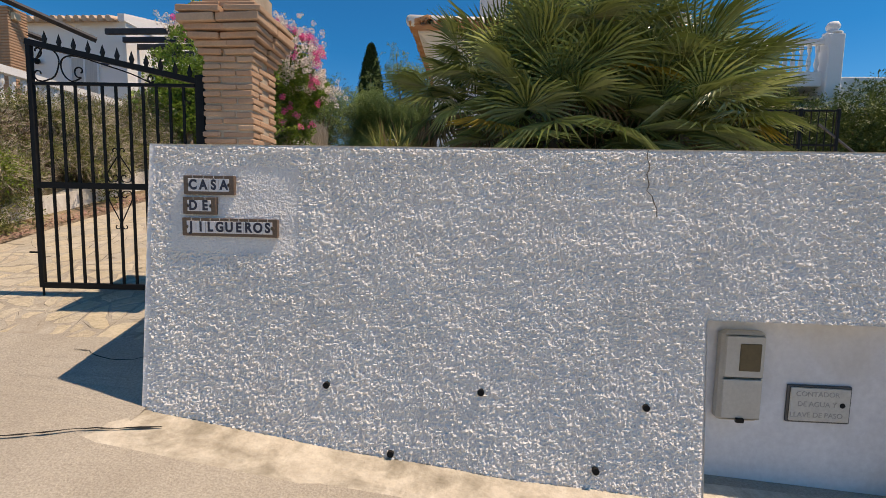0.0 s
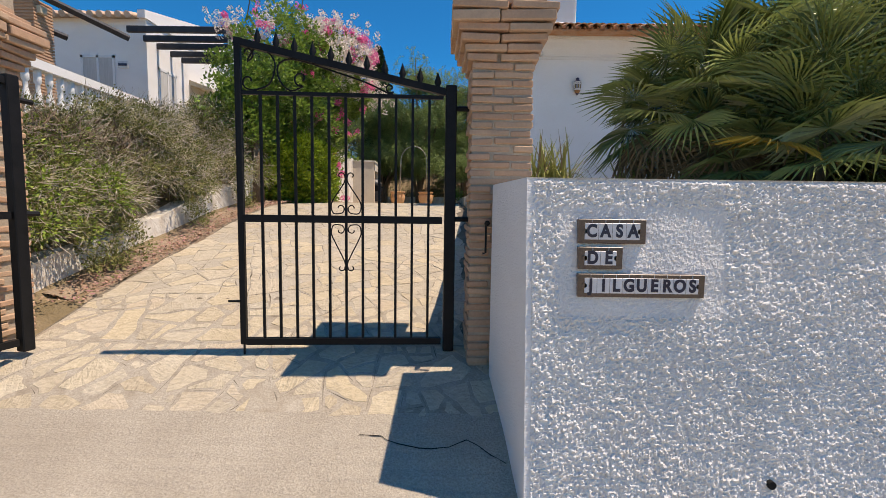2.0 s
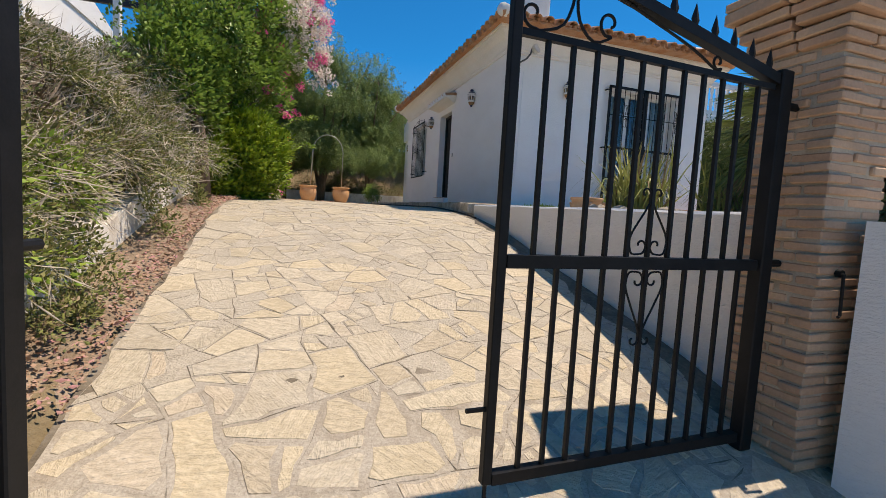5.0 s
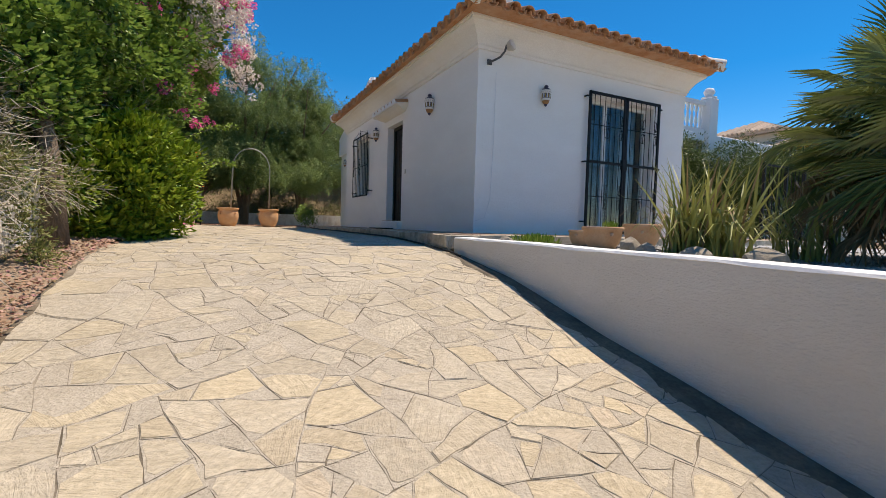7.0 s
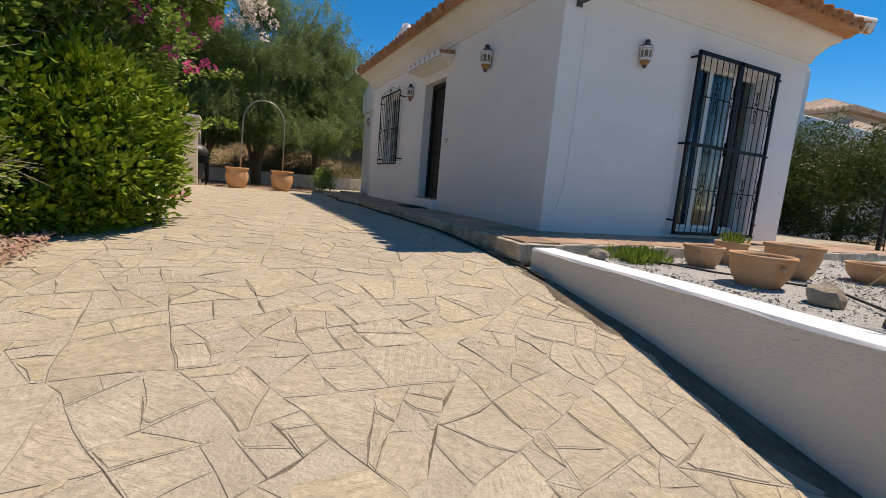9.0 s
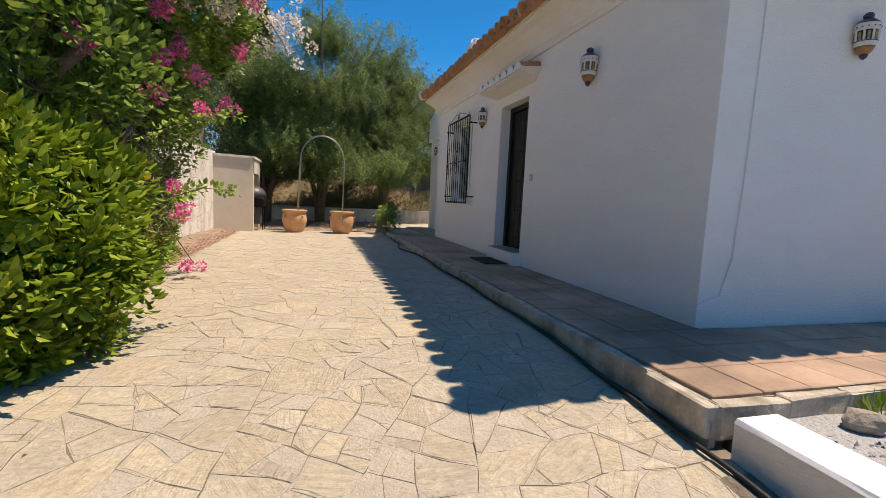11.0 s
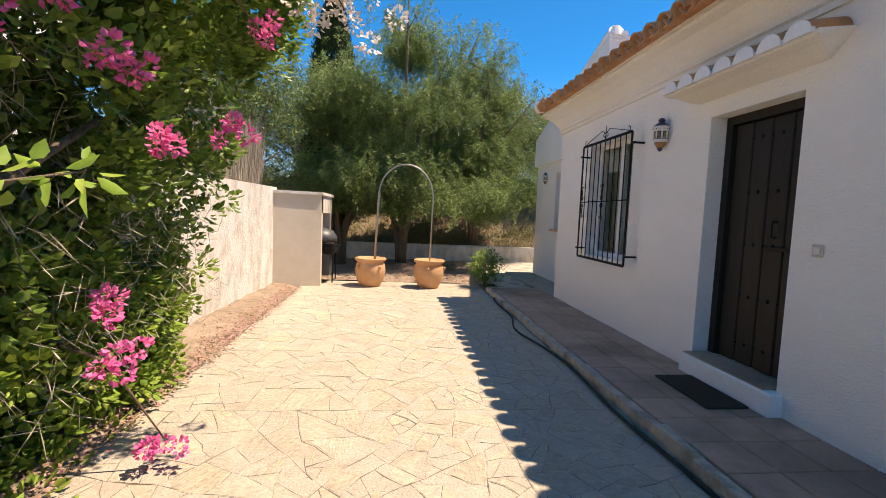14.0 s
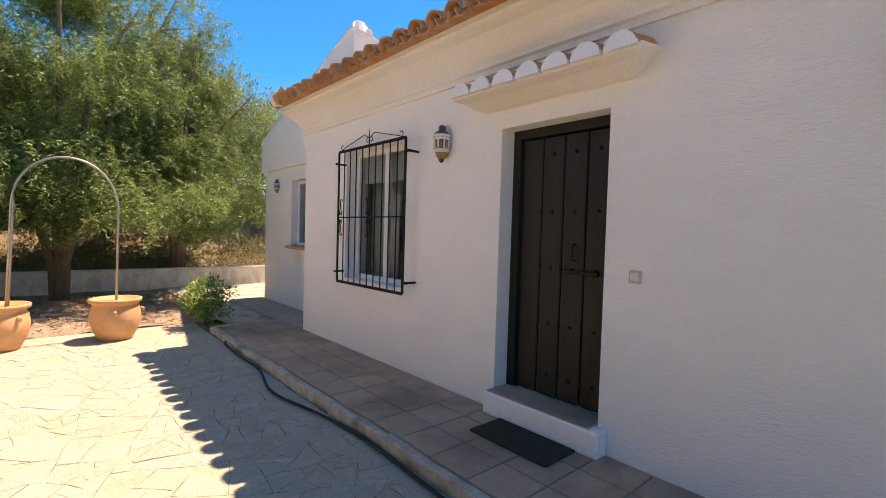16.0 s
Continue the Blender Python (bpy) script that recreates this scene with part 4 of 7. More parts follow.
# ---------------------------------------------------------------- door canopy
def canopy():
    c = thing("door_canopy", "small cream canopy over the door with half-round tiles", "canopy", (WX, 13.0, 4.225))
    prof = [(0.0, 4.275), (0.05, 4.285), (0.11, 4.31), (0.17, 4.338), (0.235, 4.352), (0.25, 4.357), (0.25, 4.390), (0.0, 4.425)]
    g = Geo()
    n = len(prof)
    for y, sgn in ((12.37, 1), (13.92, -1)):
        g.v += [(WX - o + 0.003 * (o == 0), y + sgn * 0.16 * (1 - o / 0.25) * (z < 4.387), z) for o, z in prof]
    g.f += [(k, k + 1, n + k + 1, n + k) for k in range(n - 1)] + [tuple(range(n)), tuple(range(2 * n - 1, n - 1, -1))]
    part("ledge", g, M["cream"], c)
    for i in range(7):
        y = 12.49 + i * 1.32 / 6
        th = [math.pi * k / 10 for k in range(11)]
        rings = []
        for x, dz, k in ((WX - 0.275, 4.375, 0.1), (WX, 4.43, 0.09), (WX, 4.43, 0.076), (WX - 0.275, 4.375, 0.086)):
            rings += [(x, y + k * math.cos(q), dz + k * 0.95 * math.sin(q)) for q in th]
        t = Geo()
        t.add(rings, [(m * 11 + k, m * 11 + k + 1, (m + 1) % 4 * 11 + k + 1, (m + 1) % 4 * 11 + k) for m in range(4) for k in range(10)])
        part("tile", t, M["rooftile"], c, smooth=True)
        part("tile_end", Geo().prism([(WX - 0.284, y + 0.101 * math.cos(q), 4.372 + 0.097 * math.sin(q)) for q in th], (0.03, 0, 0)), M["soft_white"], c, "white mortar plug")


canopy()


# ---------------------------------------------------------------- gates and pillars
def square_bar(g, p, q, w):
    """A square bar between two points in an upright plane y."""
    p, q = Vector(p), Vector(q)
    d = (q - p).normalized()
    s = Vector((0, 1, 0))
    u = d.cross(s).normalized()
    c = [(s * a + u * b) * w / 2 for a, b in ((-1, -1), (1, -1), (1, 1), (-1, 1))]
    return g.add([p + k for k in c] + [q + k for k in c], [(3, 2, 1, 0), (4, 5, 6, 7), (0, 1, 5, 4), (1, 2, 6, 5), (2, 3, 7, 6), (3, 0, 4, 7)])


def gate(name_label, at, rz, flip):
    """A leaf of the drive gate: hinge at the origin, the leaf along -x (or +x when flipped)."""
    gt_ = thing("metal_gate", name_label, "gate", at, "drive gate leaves", rz=rz)
    s = -1 if flip else 1
    X = lambda u: -u * s
    W = 1.47
    zb, zm, zr = 0.0, 0.87, 1.70

    def top(u):
        return 1.72 + 0.31 * u / W
    P = lambda u, z: (X(u), 0, z)

    def add(nm, g, label="", m="iron"):
        part(nm, g, M[m], gt_, label, local=True)
    add("hinge_post", Geo().box(min(X(0.0), X(0.075)), -0.035, -0.05, max(X(0.0), X(0.075)), 0.035, 1.78, 0.006))
    add("stile", Geo().box(min(X(W - 0.04), X(W)), -0.02, zb - 0.0, max(X(W - 0.04), X(W)), 0.02, top(W) + 0.02, 0.004))
    g = Geo()
    square_bar(g, P(0.05, top(0.05)), P(W, top(W)), 0.045)
    add("top_rail", g)
    for z, w in ((zb + 0.02, 0.045), (zm, 0.05), (zr, 0.025)):
        g = Geo()
        square_bar(g, P(0.09, z), P(W - 0.04, z), w)
        add("rail", g)
    for i in range(11):
        g = Geo()
        u = 0.185 + i * 0.1125
        square_bar(g, P(u, zb + 0.03), P(u, zr), 0.017)
        add("bar", g)
        # spear heads along the sloping top
        u2 = 0.13 + i * 0.119
        z = top(u2) + 0.02
        g = Geo()
        r = 0.024
        c = [(X(u2), -0.008, z + 0.035), (X(u2) + r, 0, z + 0.035), (X(u2), 0.008, z + 0.035), (X(u2) - r, 0, z + 0.035)]
        lo = [(X(u2) + a, b, z - 0.01) for a, b in ((0, -0.006), (0.008, 0), (0, 0.006), (-0.008, 0))]
        g.add(lo + c + [(X(u2), 0, z + 0.105)], [(0, 1, 5, 4), (1, 2, 6, 5), (2, 3, 7, 6), (3, 0, 4, 7), (4, 5, 8), (5, 6, 8), (6, 7, 8), (7, 4, 8), (3, 2, 1, 0)])
        add("spear_head", g)

    def scroll(pts, r=0.006):
        add("scroll", Geo().tube([P(u, z) for u, z in rounded(pts)], r, 6))
    # large scrolls at the free end
    u0 = W - 0.05
    h = (top(W) - zr) * 0.5
    scroll([(u, z) for u, z in spiral(u0 - 0.03, zr + h * 1.55, 0.012, 0.05, 0, 4.7, 12)] + [(u0 - 0.10, zr + h * 1.82), (u0 - 0.19, zr + h * 1.45), (u0 - 0.21, zr + h), (u0 - 0.17, zr + h * 0.35), (u0 - 0.08, zr + 0.02)]
           + [(u, z) for u, z in spiral(u0 - 0.04, zr + h * 0.45, 0.055, 0.012, -1.8, 3.2, 10)])
    scroll([(W - 0.52, top(W - 0.5) - 0.03), (W - 0.36, top(W - 0.36) - 0.03), (W - 0.28, zr + h * 1.1), (W - 0.29, zr + h * 0.5), (W - 0.36, zr + 0.02), (W - 0.44, zr + 0.05)] + spiral(W - 0.43, zr + 0.10, 0.05, 0.014, -1.2, 4.2, 10))
    scroll([(W - 0.52, top(W - 0.52) - 0.03), (0.62, zr + 0.09), (0.46, zr + 0.02), (0.43, zr + 0.03)] + spiral(0.45, zr + 0.055, 0.032, 0.01, -1.5, 4.0, 10))
    # heart-shaped scrolls above and below the middle rail
    uc = 0.185 + 5 * 0.1125
    for sg, z0, z1 in ((1, zm + 0.03, zm + 0.30), (-1, zm - 0.03, zm - 0.34)):
        for sd in (1, -1):
            pts = spiral(uc + sd * 0.042, z0 + sg * 0.045, 0.010, 0.036, 0 if sd > 0 else math.pi, (4.6 if sg * sd > 0 else -4.6) + (0 if sd > 0 else math.pi), 10)
            scroll(pts + [(uc + sd * 0.085, z0 + sg * 0.01), (uc + sd * 0.10, z0 + sg * 0.05), (uc + sd * 0.09, z0 + sg * 0.10), (uc + sd * 0.012, z1 - sg * 0.05), (uc + sd * 0.012, z1)] + spiral(uc + sd * 0.035, z1 - sg * 0.005, 0.026, 0.009, math.pi if sd > 0 else 0, (math.pi - 4.2 * sg) if sd > 0 else 4.2 * sg, 8), 0.0045)
    g = Geo()
    square_bar(g, P(W - 0.02, -0.09), P(W - 0.02, 0.3), 0.012)
    add("drop_bolt", g)
    g = Geo()
    square_bar(g, P(W - 0.02, 0.30), P(W + 0.08, 0.30), 0.014)
    add("bolt_handle", g)
    for z in (0.88, 1.63):
        add("hinge", Geo().tube([P(-0.09, z), P(0.0, z)], 0.018, 8))
    return gt_


gate("black wrought-iron gate leaf standing ajar on its pillar", (-2.225, 3.69, 0.69), 3.0, False)
gate("black wrought-iron gate leaf swung outward beside the brick pillar", (-5.13, 3.60, 0.69), -103.6, True)


def brick_pillar(label, cx, cy, zb, w):
    p = thing("brick_pillar", label, "pillar", (cx, cy, zb), "gate pillars")
    part("core", Geo().box(cx - w / 2 + 0.012, cy - w / 2 + 0.012, zb - 0.3, cx + w / 2 - 0.012, cy + w / 2 - 0.012, 3.12), M["brick_mortar"], p, "recessed mortar core")
    rnd = random.Random(int(cx * 100))
    z, i = zb, 0
    hgt = 0.052
    meshes = {}

    def brick(x0, y0, x1, y1, z0, z1):
        key = (round(x1 - x0, 3), round(y1 - y0, 3), round(z1 - z0, 3))
        if key not in meshes:
            a, b, c = key
            meshes[key] = Geo().box(-a / 2, -b / 2, -c / 2, a / 2, b / 2, c / 2, 0.006).mesh("brick", M["brick"])
        o = new("brick", meshes[key])
        o.parent = p
        o.matrix_parent_inverse = Matrix.Translation((-cx, -cy, -zb))
        o.matrix_basis = pose((x0 + x1) / 2 + rnd.uniform(-.009, .009), (y0 + y1) / 2 + rnd.uniform(-.009, .009), (z0 + z1) / 2 + rnd.uniform(-.003, .003), rnd.uniform(-1.9, 1.9), rnd.uniform(-1.9, 1.9), rnd.uniform(-1.9, 1.9))
    while z < 2.56:
        h = w / 2
        if i % 2 == 0:
            brick(cx - h, cy - h, cx + 0.06, cy - h + 0.11, z, z + hgt - 0.012)
            brick(cx + 0.07, cy - h, cx + h, cy - 0.02, z, z + hgt - 0.012)
            brick(cx - h, cy - h + 0.12, cx - h + 0.11, cy + h, z, z + hgt - 0.012)
            brick(cx - h + 0.12, cy + h - 0.11, cx + h, cy + h, z, z + hgt - 0.012)
        else:
            brick(cx - h, cy - h, cx - 0.06, cy - 0.02, z, z + hgt - 0.012)
            brick(cx - 0.05, cy - h, cx + h, cy - h + 0.11, z, z + hgt - 0.012)
            brick(cx - h, cy - 0.01, cx - h + 0.11, cy + h, z, z + hgt - 0.012)
            brick(cx + h - 0.11, cy - h + 0.12, cx + h, cy + h, z, z + hgt - 0.012)
        z += hgt
        i += 1
    # stepped-out head, then the pyramid of courses above it
    steps = [0.02, 0.045, 0.07, 0.095, 0.12, 0.12, 0.06, 0.0, -0.06, -0.11]
    for k, e in enumerate(steps):
        h = w / 2 + e
        t = hgt if k not in (4,) else 0.07
        q = 0.02 if k % 2 else -0.03
        brick(cx - h, cy - h, cx + q, cy - 0.006, z, z + t - 0.008)
        brick(cx + q + 0.01, cy - h, cx + h, cy - 0.006, z, z + t - 0.008)
        brick(cx - h, cy + 0.006, cx - q, cy + h, z, z + t - 0.008)
        brick(cx - q + 0.01, cy + 0.006, cx + h, cy + h, z, z + t - 0.008)
        z += t
    return p


PILLAR_W = 0.40
brick_pillar("gate pillar of thin clay bricks with a corbelled head", -1.94, 3.71, 0.45, PILLAR_W)
brick_pillar("gate pillar of thin clay bricks with a corbelled head", -5.57, 3.71, 0.45, PILLAR_W)
hk = thing("gate_hook", "black iron gate hook on the brick pillar", "hook", (-2.03, 3.49, 1.5))
part("rod", Geo().tube([(-2.02, 3.50, 1.55), (-2.03, 3.47, 1.55), (-2.03, 3.465, 1.36), (-2.05, 3.46, 1.355)], 0.007), M["iron"], hk)
part("plate", Geo().tube([(-2.02, 3.505, 1.55), (-2.02, 3.48, 1.55)], 0.018, 8), M["iron"], hk)


# ---------------------------------------------------------------- grilles, lamps and fittings on the house
def flat_bar(g, a, b, w, d=0.006, nrm=(1, 0, 0)):
    a, b, n = Vector(a), Vector(b), Vector(nrm)
    u = (b - a).normalized().cross(n).normalized()
    c = [u * w / 2 + n * d / 2, -u * w / 2 + n * d / 2, -u * w / 2 - n * d / 2, u * w / 2 - n * d / 2]
    return g.add([a + k for k in c] + [b + k for k in c], [(3, 2, 1, 0), (4, 5, 6, 7), (0, 1, 5, 4), (1, 2, 6, 5), (2, 3, 7, 6), (3, 0, 4, 7)])


def window_grille():
    w = thing("window_grille", "black wrought-iron window grille with scrollwork on the white wall", "grille", (-1.03, 15.4, 2.69))
    x = -1.05
    y0, y1, z0, z1 = 14.72, 16.03, 2.69, 4.20
    add = lambda nm, g: part(nm, g, M["iron"], w)
    for p, q in (((y0, z0), (y0, z1)), ((y1, z0), (y1, z1)), ((y0, z0), (y1, z0)), ((y0, z1), (y1, z1))):
        add("frame_bar", flat_bar(Geo(), (x, p[0], p[1]), (x, q[0], q[1]), 0.03, 0.012))
    for k in range(1, 10):
        y = y0 + (y1 - y0) * k / 10
        add("bar", Geo().tube([(x, y, z0), (x, y, z1)], 0.0065, 6))
    add("cross_bar", flat_bar(Geo(), (x + 0.008, y0, 3.44), (x + 0.008, y1, 3.44), 0.014))
    for y, s in ((y0, -1), (y1, 1)):
        for z in (2.80, 4.07):
            add("bracket", Geo().box(x - 0.01, min(y, y + s * 0.07), z - 0.012, x + 0.01, max(y, y + s * 0.07), z + 0.012))
            add("bracket", Geo().box(x, y + s * 0.05 - 0.01, z - 0.01, WX, y + s * 0.05 + 0.01, z + 0.01))
    yc = (y0 + y1) / 2
    add("finial", Geo().tube([(x, yc, z1), (x, yc, z1 + 0.18)], 0.008, 6, 0.003))
    for s in (1, -1):
        pts = [(yc + s * 0.035 + math.cos(a) * r * s, z1 + 0.06 + math.sin(a) * r) for a, r in ((k * 0.6 - 2.6, 0.012 + 0.0028 * k) for k in range(9))]
        pts += [(yc + s * 0.10, z1 + 0.13), (yc + s * 0.30, z1 + 0.085), (yc + s * 0.55, z1 + 0.03)]
        pts += [(yc + s * (0.58 + 0.028 * math.sin(a)), z1 + 0.045 - 0.028 * math.cos(a)) for a in (0, 1, 2, 3, 4)]
        add("scroll", Geo().tube([(x, a, b) for a, b in pts], 0.0045, 6))
    for yy, big in ((yc, 1), (y1 - 0.06, 0.9)):
        for s in (1, -1):
            for sz in (1, -1):
                c = spiral(yy + s * 0.032, 3.44 + sz * 0.05, 0.008, 0.03, 0 if s > 0 else math.pi, (4.5 if s * sz > 0 else -4.5) + (0 if s > 0 else math.pi), 9)
                c += [(yy + s * 0.01, 3.44 + sz * 0.10), (yy + s * 0.008, 3.44 + sz * 0.16)]
                c += spiral(yy + s * 0.028, 3.44 + sz * 0.19, 0.026, 0.008, math.pi if s > 0 else 0, (math.pi - 4.2 * sz) if s > 0 else 4.2 * sz, 8)
                add("scroll", Geo().tube([(x - 0.004, a, b) for a, b in c], 0.0045, 5))
    return w


window_grille()


def door_grille():
    w = thing("security_grille", "black iron double grille over the garden doors", "grille", (2.03, WY - 0.07, 1.93))
    y = WY - 0.07
    x0, x1, z0, z1 = 1.18, 2.88, 1.93, 4.29
    add = lambda nm, g: part(nm, g, M["iron"], w)
    xm = (x0 + x1) / 2
    for a, b in ((x0, xm - 0.006), (xm + 0.006, x1)):
        for p, q in (((a + 0.02, z0), (a + 0.02, z1)), ((b - 0.02, z0), (b - 0.02, z1)), ((a, z0 + 0.02), (b, z0 + 0.02)), ((a, z1 - 0.02), (b, z1 - 0.02)), ((a, 3.13), (b, 3.13))):
            add("frame_bar", flat_bar(Geo(), (p[0], y, p[1]), (q[0], y, q[1]), 0.042, 0.03, (0, 1, 0)))
        for k in range(1, 7):
            x = a + (b - a) * k / 7
            add("bar", Geo().tube([(x, y, z0 + 0.03), (x, y, z1 - 0.03)], 0.0065, 6))
        for zc in (3.75, 2.55):
            add("cross_bar", flat_bar(Geo(), (a, y + 0.008, zc), (b, y + 0.008, zc), 0.014, 0.006, (0, 1, 0)))
            for xc in (a + (b - a) * 3.5 / 7, b - 0.08 if b < x1 - 0.1 else b - 0.08):
                for s in (1, -1):
                    for sz in (1, -1):
                        c = spiral(xc + s * 0.03, zc + sz * 0.05, 0.008, 0.028, 0 if s > 0 else math.pi, (4.5 if s * sz > 0 else -4.5) + (0 if s > 0 else math.pi), 8)
                        c += [(xc + s * 0.01, zc + sz * 0.10), (xc + s * 0.008, zc + sz * 0.16)]
                        c += spiral(xc + s * 0.028, zc + sz * 0.19, 0.026, 0.008, math.pi if s > 0 else 0, (math.pi - 4.2 * sz) if s > 0 else 4.2 * sz, 7)
                        add("scroll", Geo().tube([(u, y - 0.006, v) for u, v in c], 0.0045, 5))
    for x, s in ((x0, -1), (x1, 1)):
        for z in (2.12, 3.12, 4.2):
            add("hinge", Geo().tube([(x, y, z), (x + s * 0.05, y, z), (x + s * 0.05, WY, z)], 0.014, 6))
    add("lock", Geo().box(xm - 0.06, y - 0.03, 3.04, xm + 0.06, y + 0.03, 3.22, 0.006))
    return w


door_grille()


def lantern(m):
    """Glazed ceramic wall lantern, its back on the plane x = 0, looking along -x."""
    l = thing("wall_lantern", "painted white and blue ceramic wall lantern", "wall lamp", (0, 0, 0), "ceramic wall lanterns")
    at = (-0.075, 0, 0)

    def ring(nm, prof, mm, label=""):
        part(nm, Geo().lathe(prof, at, 16), M[mm], l, label, True, True)
    ring("finial", [(0.004, 0.215), (0.03, 0.205), (0.042, 0.185), (0.038, 0.165), (0.03, 0.16)], "ceramic_blue", "dark blue knob")
    ring("cap", [(0.03, 0.16), (0.055, 0.145), (0.085, 0.12), (0.10, 0.105)], "ceramic_blue")
    ring("collar", [(0.10, 0.105), (0.098, 0.09), (0.094, 0.05), (0.088, 0.045)], "ceramic", "white glazed collar")
    for k in range(14):
        a = 2 * math.pi * k / 14
        part("dot", Geo().lathe([(0.007, 0), (0.005, 0.004)], n=6, m=pose(at[0] + 0.0975 * math.cos(a), 0.0975 * math.sin(a), 0.072, 0, 90, math.degrees(a))), M["ceramic_blue"], l, local=True)
    ring("glass", [(0.082, 0.045), (0.078, -0.04), (0.074, -0.045)], "ceramic_blue", "dark openwork ring")
    for k in range(8):
        a = 2 * math.pi * k / 8
        part("glass_pane", Geo().tube([(at[0] + 0.081 * math.cos(a), 0.081 * math.sin(a), 0.03), (at[0] + 0.077 * math.cos(a), 0.077 * math.sin(a), -0.04)], 0.012, 6), M["amber"], l, "amber glass", local=True)
        a = 2 * math.pi * (k + 0.5) / 8
        part("rib", Geo().tube([(at[0] + 0.086 * math.cos(a), 0.086 * math.sin(a), 0.045), (at[0] + 0.08 * math.cos(a), 0.08 * math.sin(a), -0.045)], 0.010, 6), M["ceramic"], l, local=True)
    ring("lower_band", [(0.088, -0.042), (0.086, -0.06), (0.08, -0.08), (0.074, -0.09)], "ceramic", "white glazed band")
    ring("line", [(0.0895, -0.045), (0.0885, -0.052)], "ceramic_blue")
    ring("bowl", [(0.074, -0.09), (0.06, -0.125), (0.04, -0.15), (0.03, -0.155)], "ceramic_ochre", "ochre glazed bowl")
    ring("drop", [(0.03, -0.155), (0.034, -0.165), (0.024, -0.185), (0.006, -0.20)], "ceramic_blue", "dark blue drop")
    part("back", Geo().box(-0.04, -0.045, -0.08, 0.0, 0.045, 0.10, 0.006), M["ceramic"], l, local=True)
    l.matrix_basis = m @ Matrix.Scale(0.9, 4)
    return l


lamp0 = lantern(pose(WX, 11.22, 4.10))
copy_thing(lamp0, pose(WX, 14.26, 4.08) @ Matrix.Scale(0.9, 4))
copy_thing(lamp0, pose(0.28, WY, 4.06, 0, 0, 90) @ Matrix.Scale(0.9, 4))

copy_thing(lamp0, pose(-0.28, 19.81, 4.08) @ Matrix.Scale(0.7, 4))

fl = thing("floodlight", "small pale round floodlight on a curved grey bracket", "wall lamp", (-0.745, WY, 4.41))
part("plate", Geo().box(-0.785, WY - 0.02, 4.375, -0.705, WY, 4.455, 0.005), M["iron_worn"], fl)
part("arm", Geo().tube([(-0.745, WY, 4.415), (-0.72, WY - 0.10, 4.42), (-0.655, WY - 0.16, 4.46), (-0.60, WY - 0.19, 4.54), (-0.58, WY - 0.20, 4.63)], 0.016, 8), M["iron_worn"], fl)
part("head", Geo().lathe([(0.02, 0.0), (0.05, 0.02), (0.078, 0.07), (0.082, 0.10), (0.075, 0.11)], n=18, m=pose(-0.55, WY - 0.16, 4.60, 70, 0, 25)), M["plastic_beige"], fl, smooth=True)
part("lens", Geo().lathe([(0.07, 0.112), (0.05, 0.122), (0.01, 0.126)], n=18, m=pose(-0.55, WY - 0.16, 4.60, 70, 0, 25)), M["ceramic"], fl, "pale lens")

sw = thing("doorbell_switch", "cream plastic doorbell switch on the white wall", "switch", (WX, 12.47, 3.06))
part("plate", Geo().box(WX - 0.012, 12.43, 3.02, WX, 12.51, 3.10, 0.004), M["plastic_beige"], sw)
part("rocker", Geo().box(WX - 0.02, 12.445, 3.035, WX - 0.010, 12.495, 3.085, 0.003), M["ceramic"], sw)
dm = thing("doormat", "dark worn doormat before the doorstep", "doormat", (-1.24, 13.07, TERRACE))
part("mat_body", Geo().box(-1.38, 12.76, TERRACE + 0.001, -1.05, 13.42, TERRACE + 0.018, 0.006), M["mat"], dm)
hs = thing("garden_hose", "black garden hose lying along the kerb", "hose", (-2.06, 12, 1.8))
hp = []
for k in range(120):
    y = 18.3 - k * 0.085
    x = -1.965 - 0.15 * math.exp(-((y - 15.25) / 0.55) ** 2) + 0.02 * math.sin(y * 3.3)
    if y > 17.2:
        x += (y - 17.2) * 0.35
    hp.append((x, y, drive_z(y) + 0.026))
part("pipe", Geo().tube(hp, 0.012, 8), M["rubber"], hs, smooth=True)
vp = thing("cable", "thin white cable tacked low on the house wall", "cable", (-0.7, WY, 2.2))
part("wire", Geo().tube([(-0.62, WY - 0.006, 4.3), (-0.63, WY - 0.006, 3.2), (-0.66, WY - 0.006, 2.4), (-0.75, WY - 0.006, 2.12), (-0.93, WY - 0.006, 2.06)], 0.005, 6), M["pvc"], vp)

# ---------------------------------------------------------------- the name tiles and the meter recess
def wall_y(z):
    return 2.461 + 0.151 * (z - 0.2) / 1.585 - 0.010


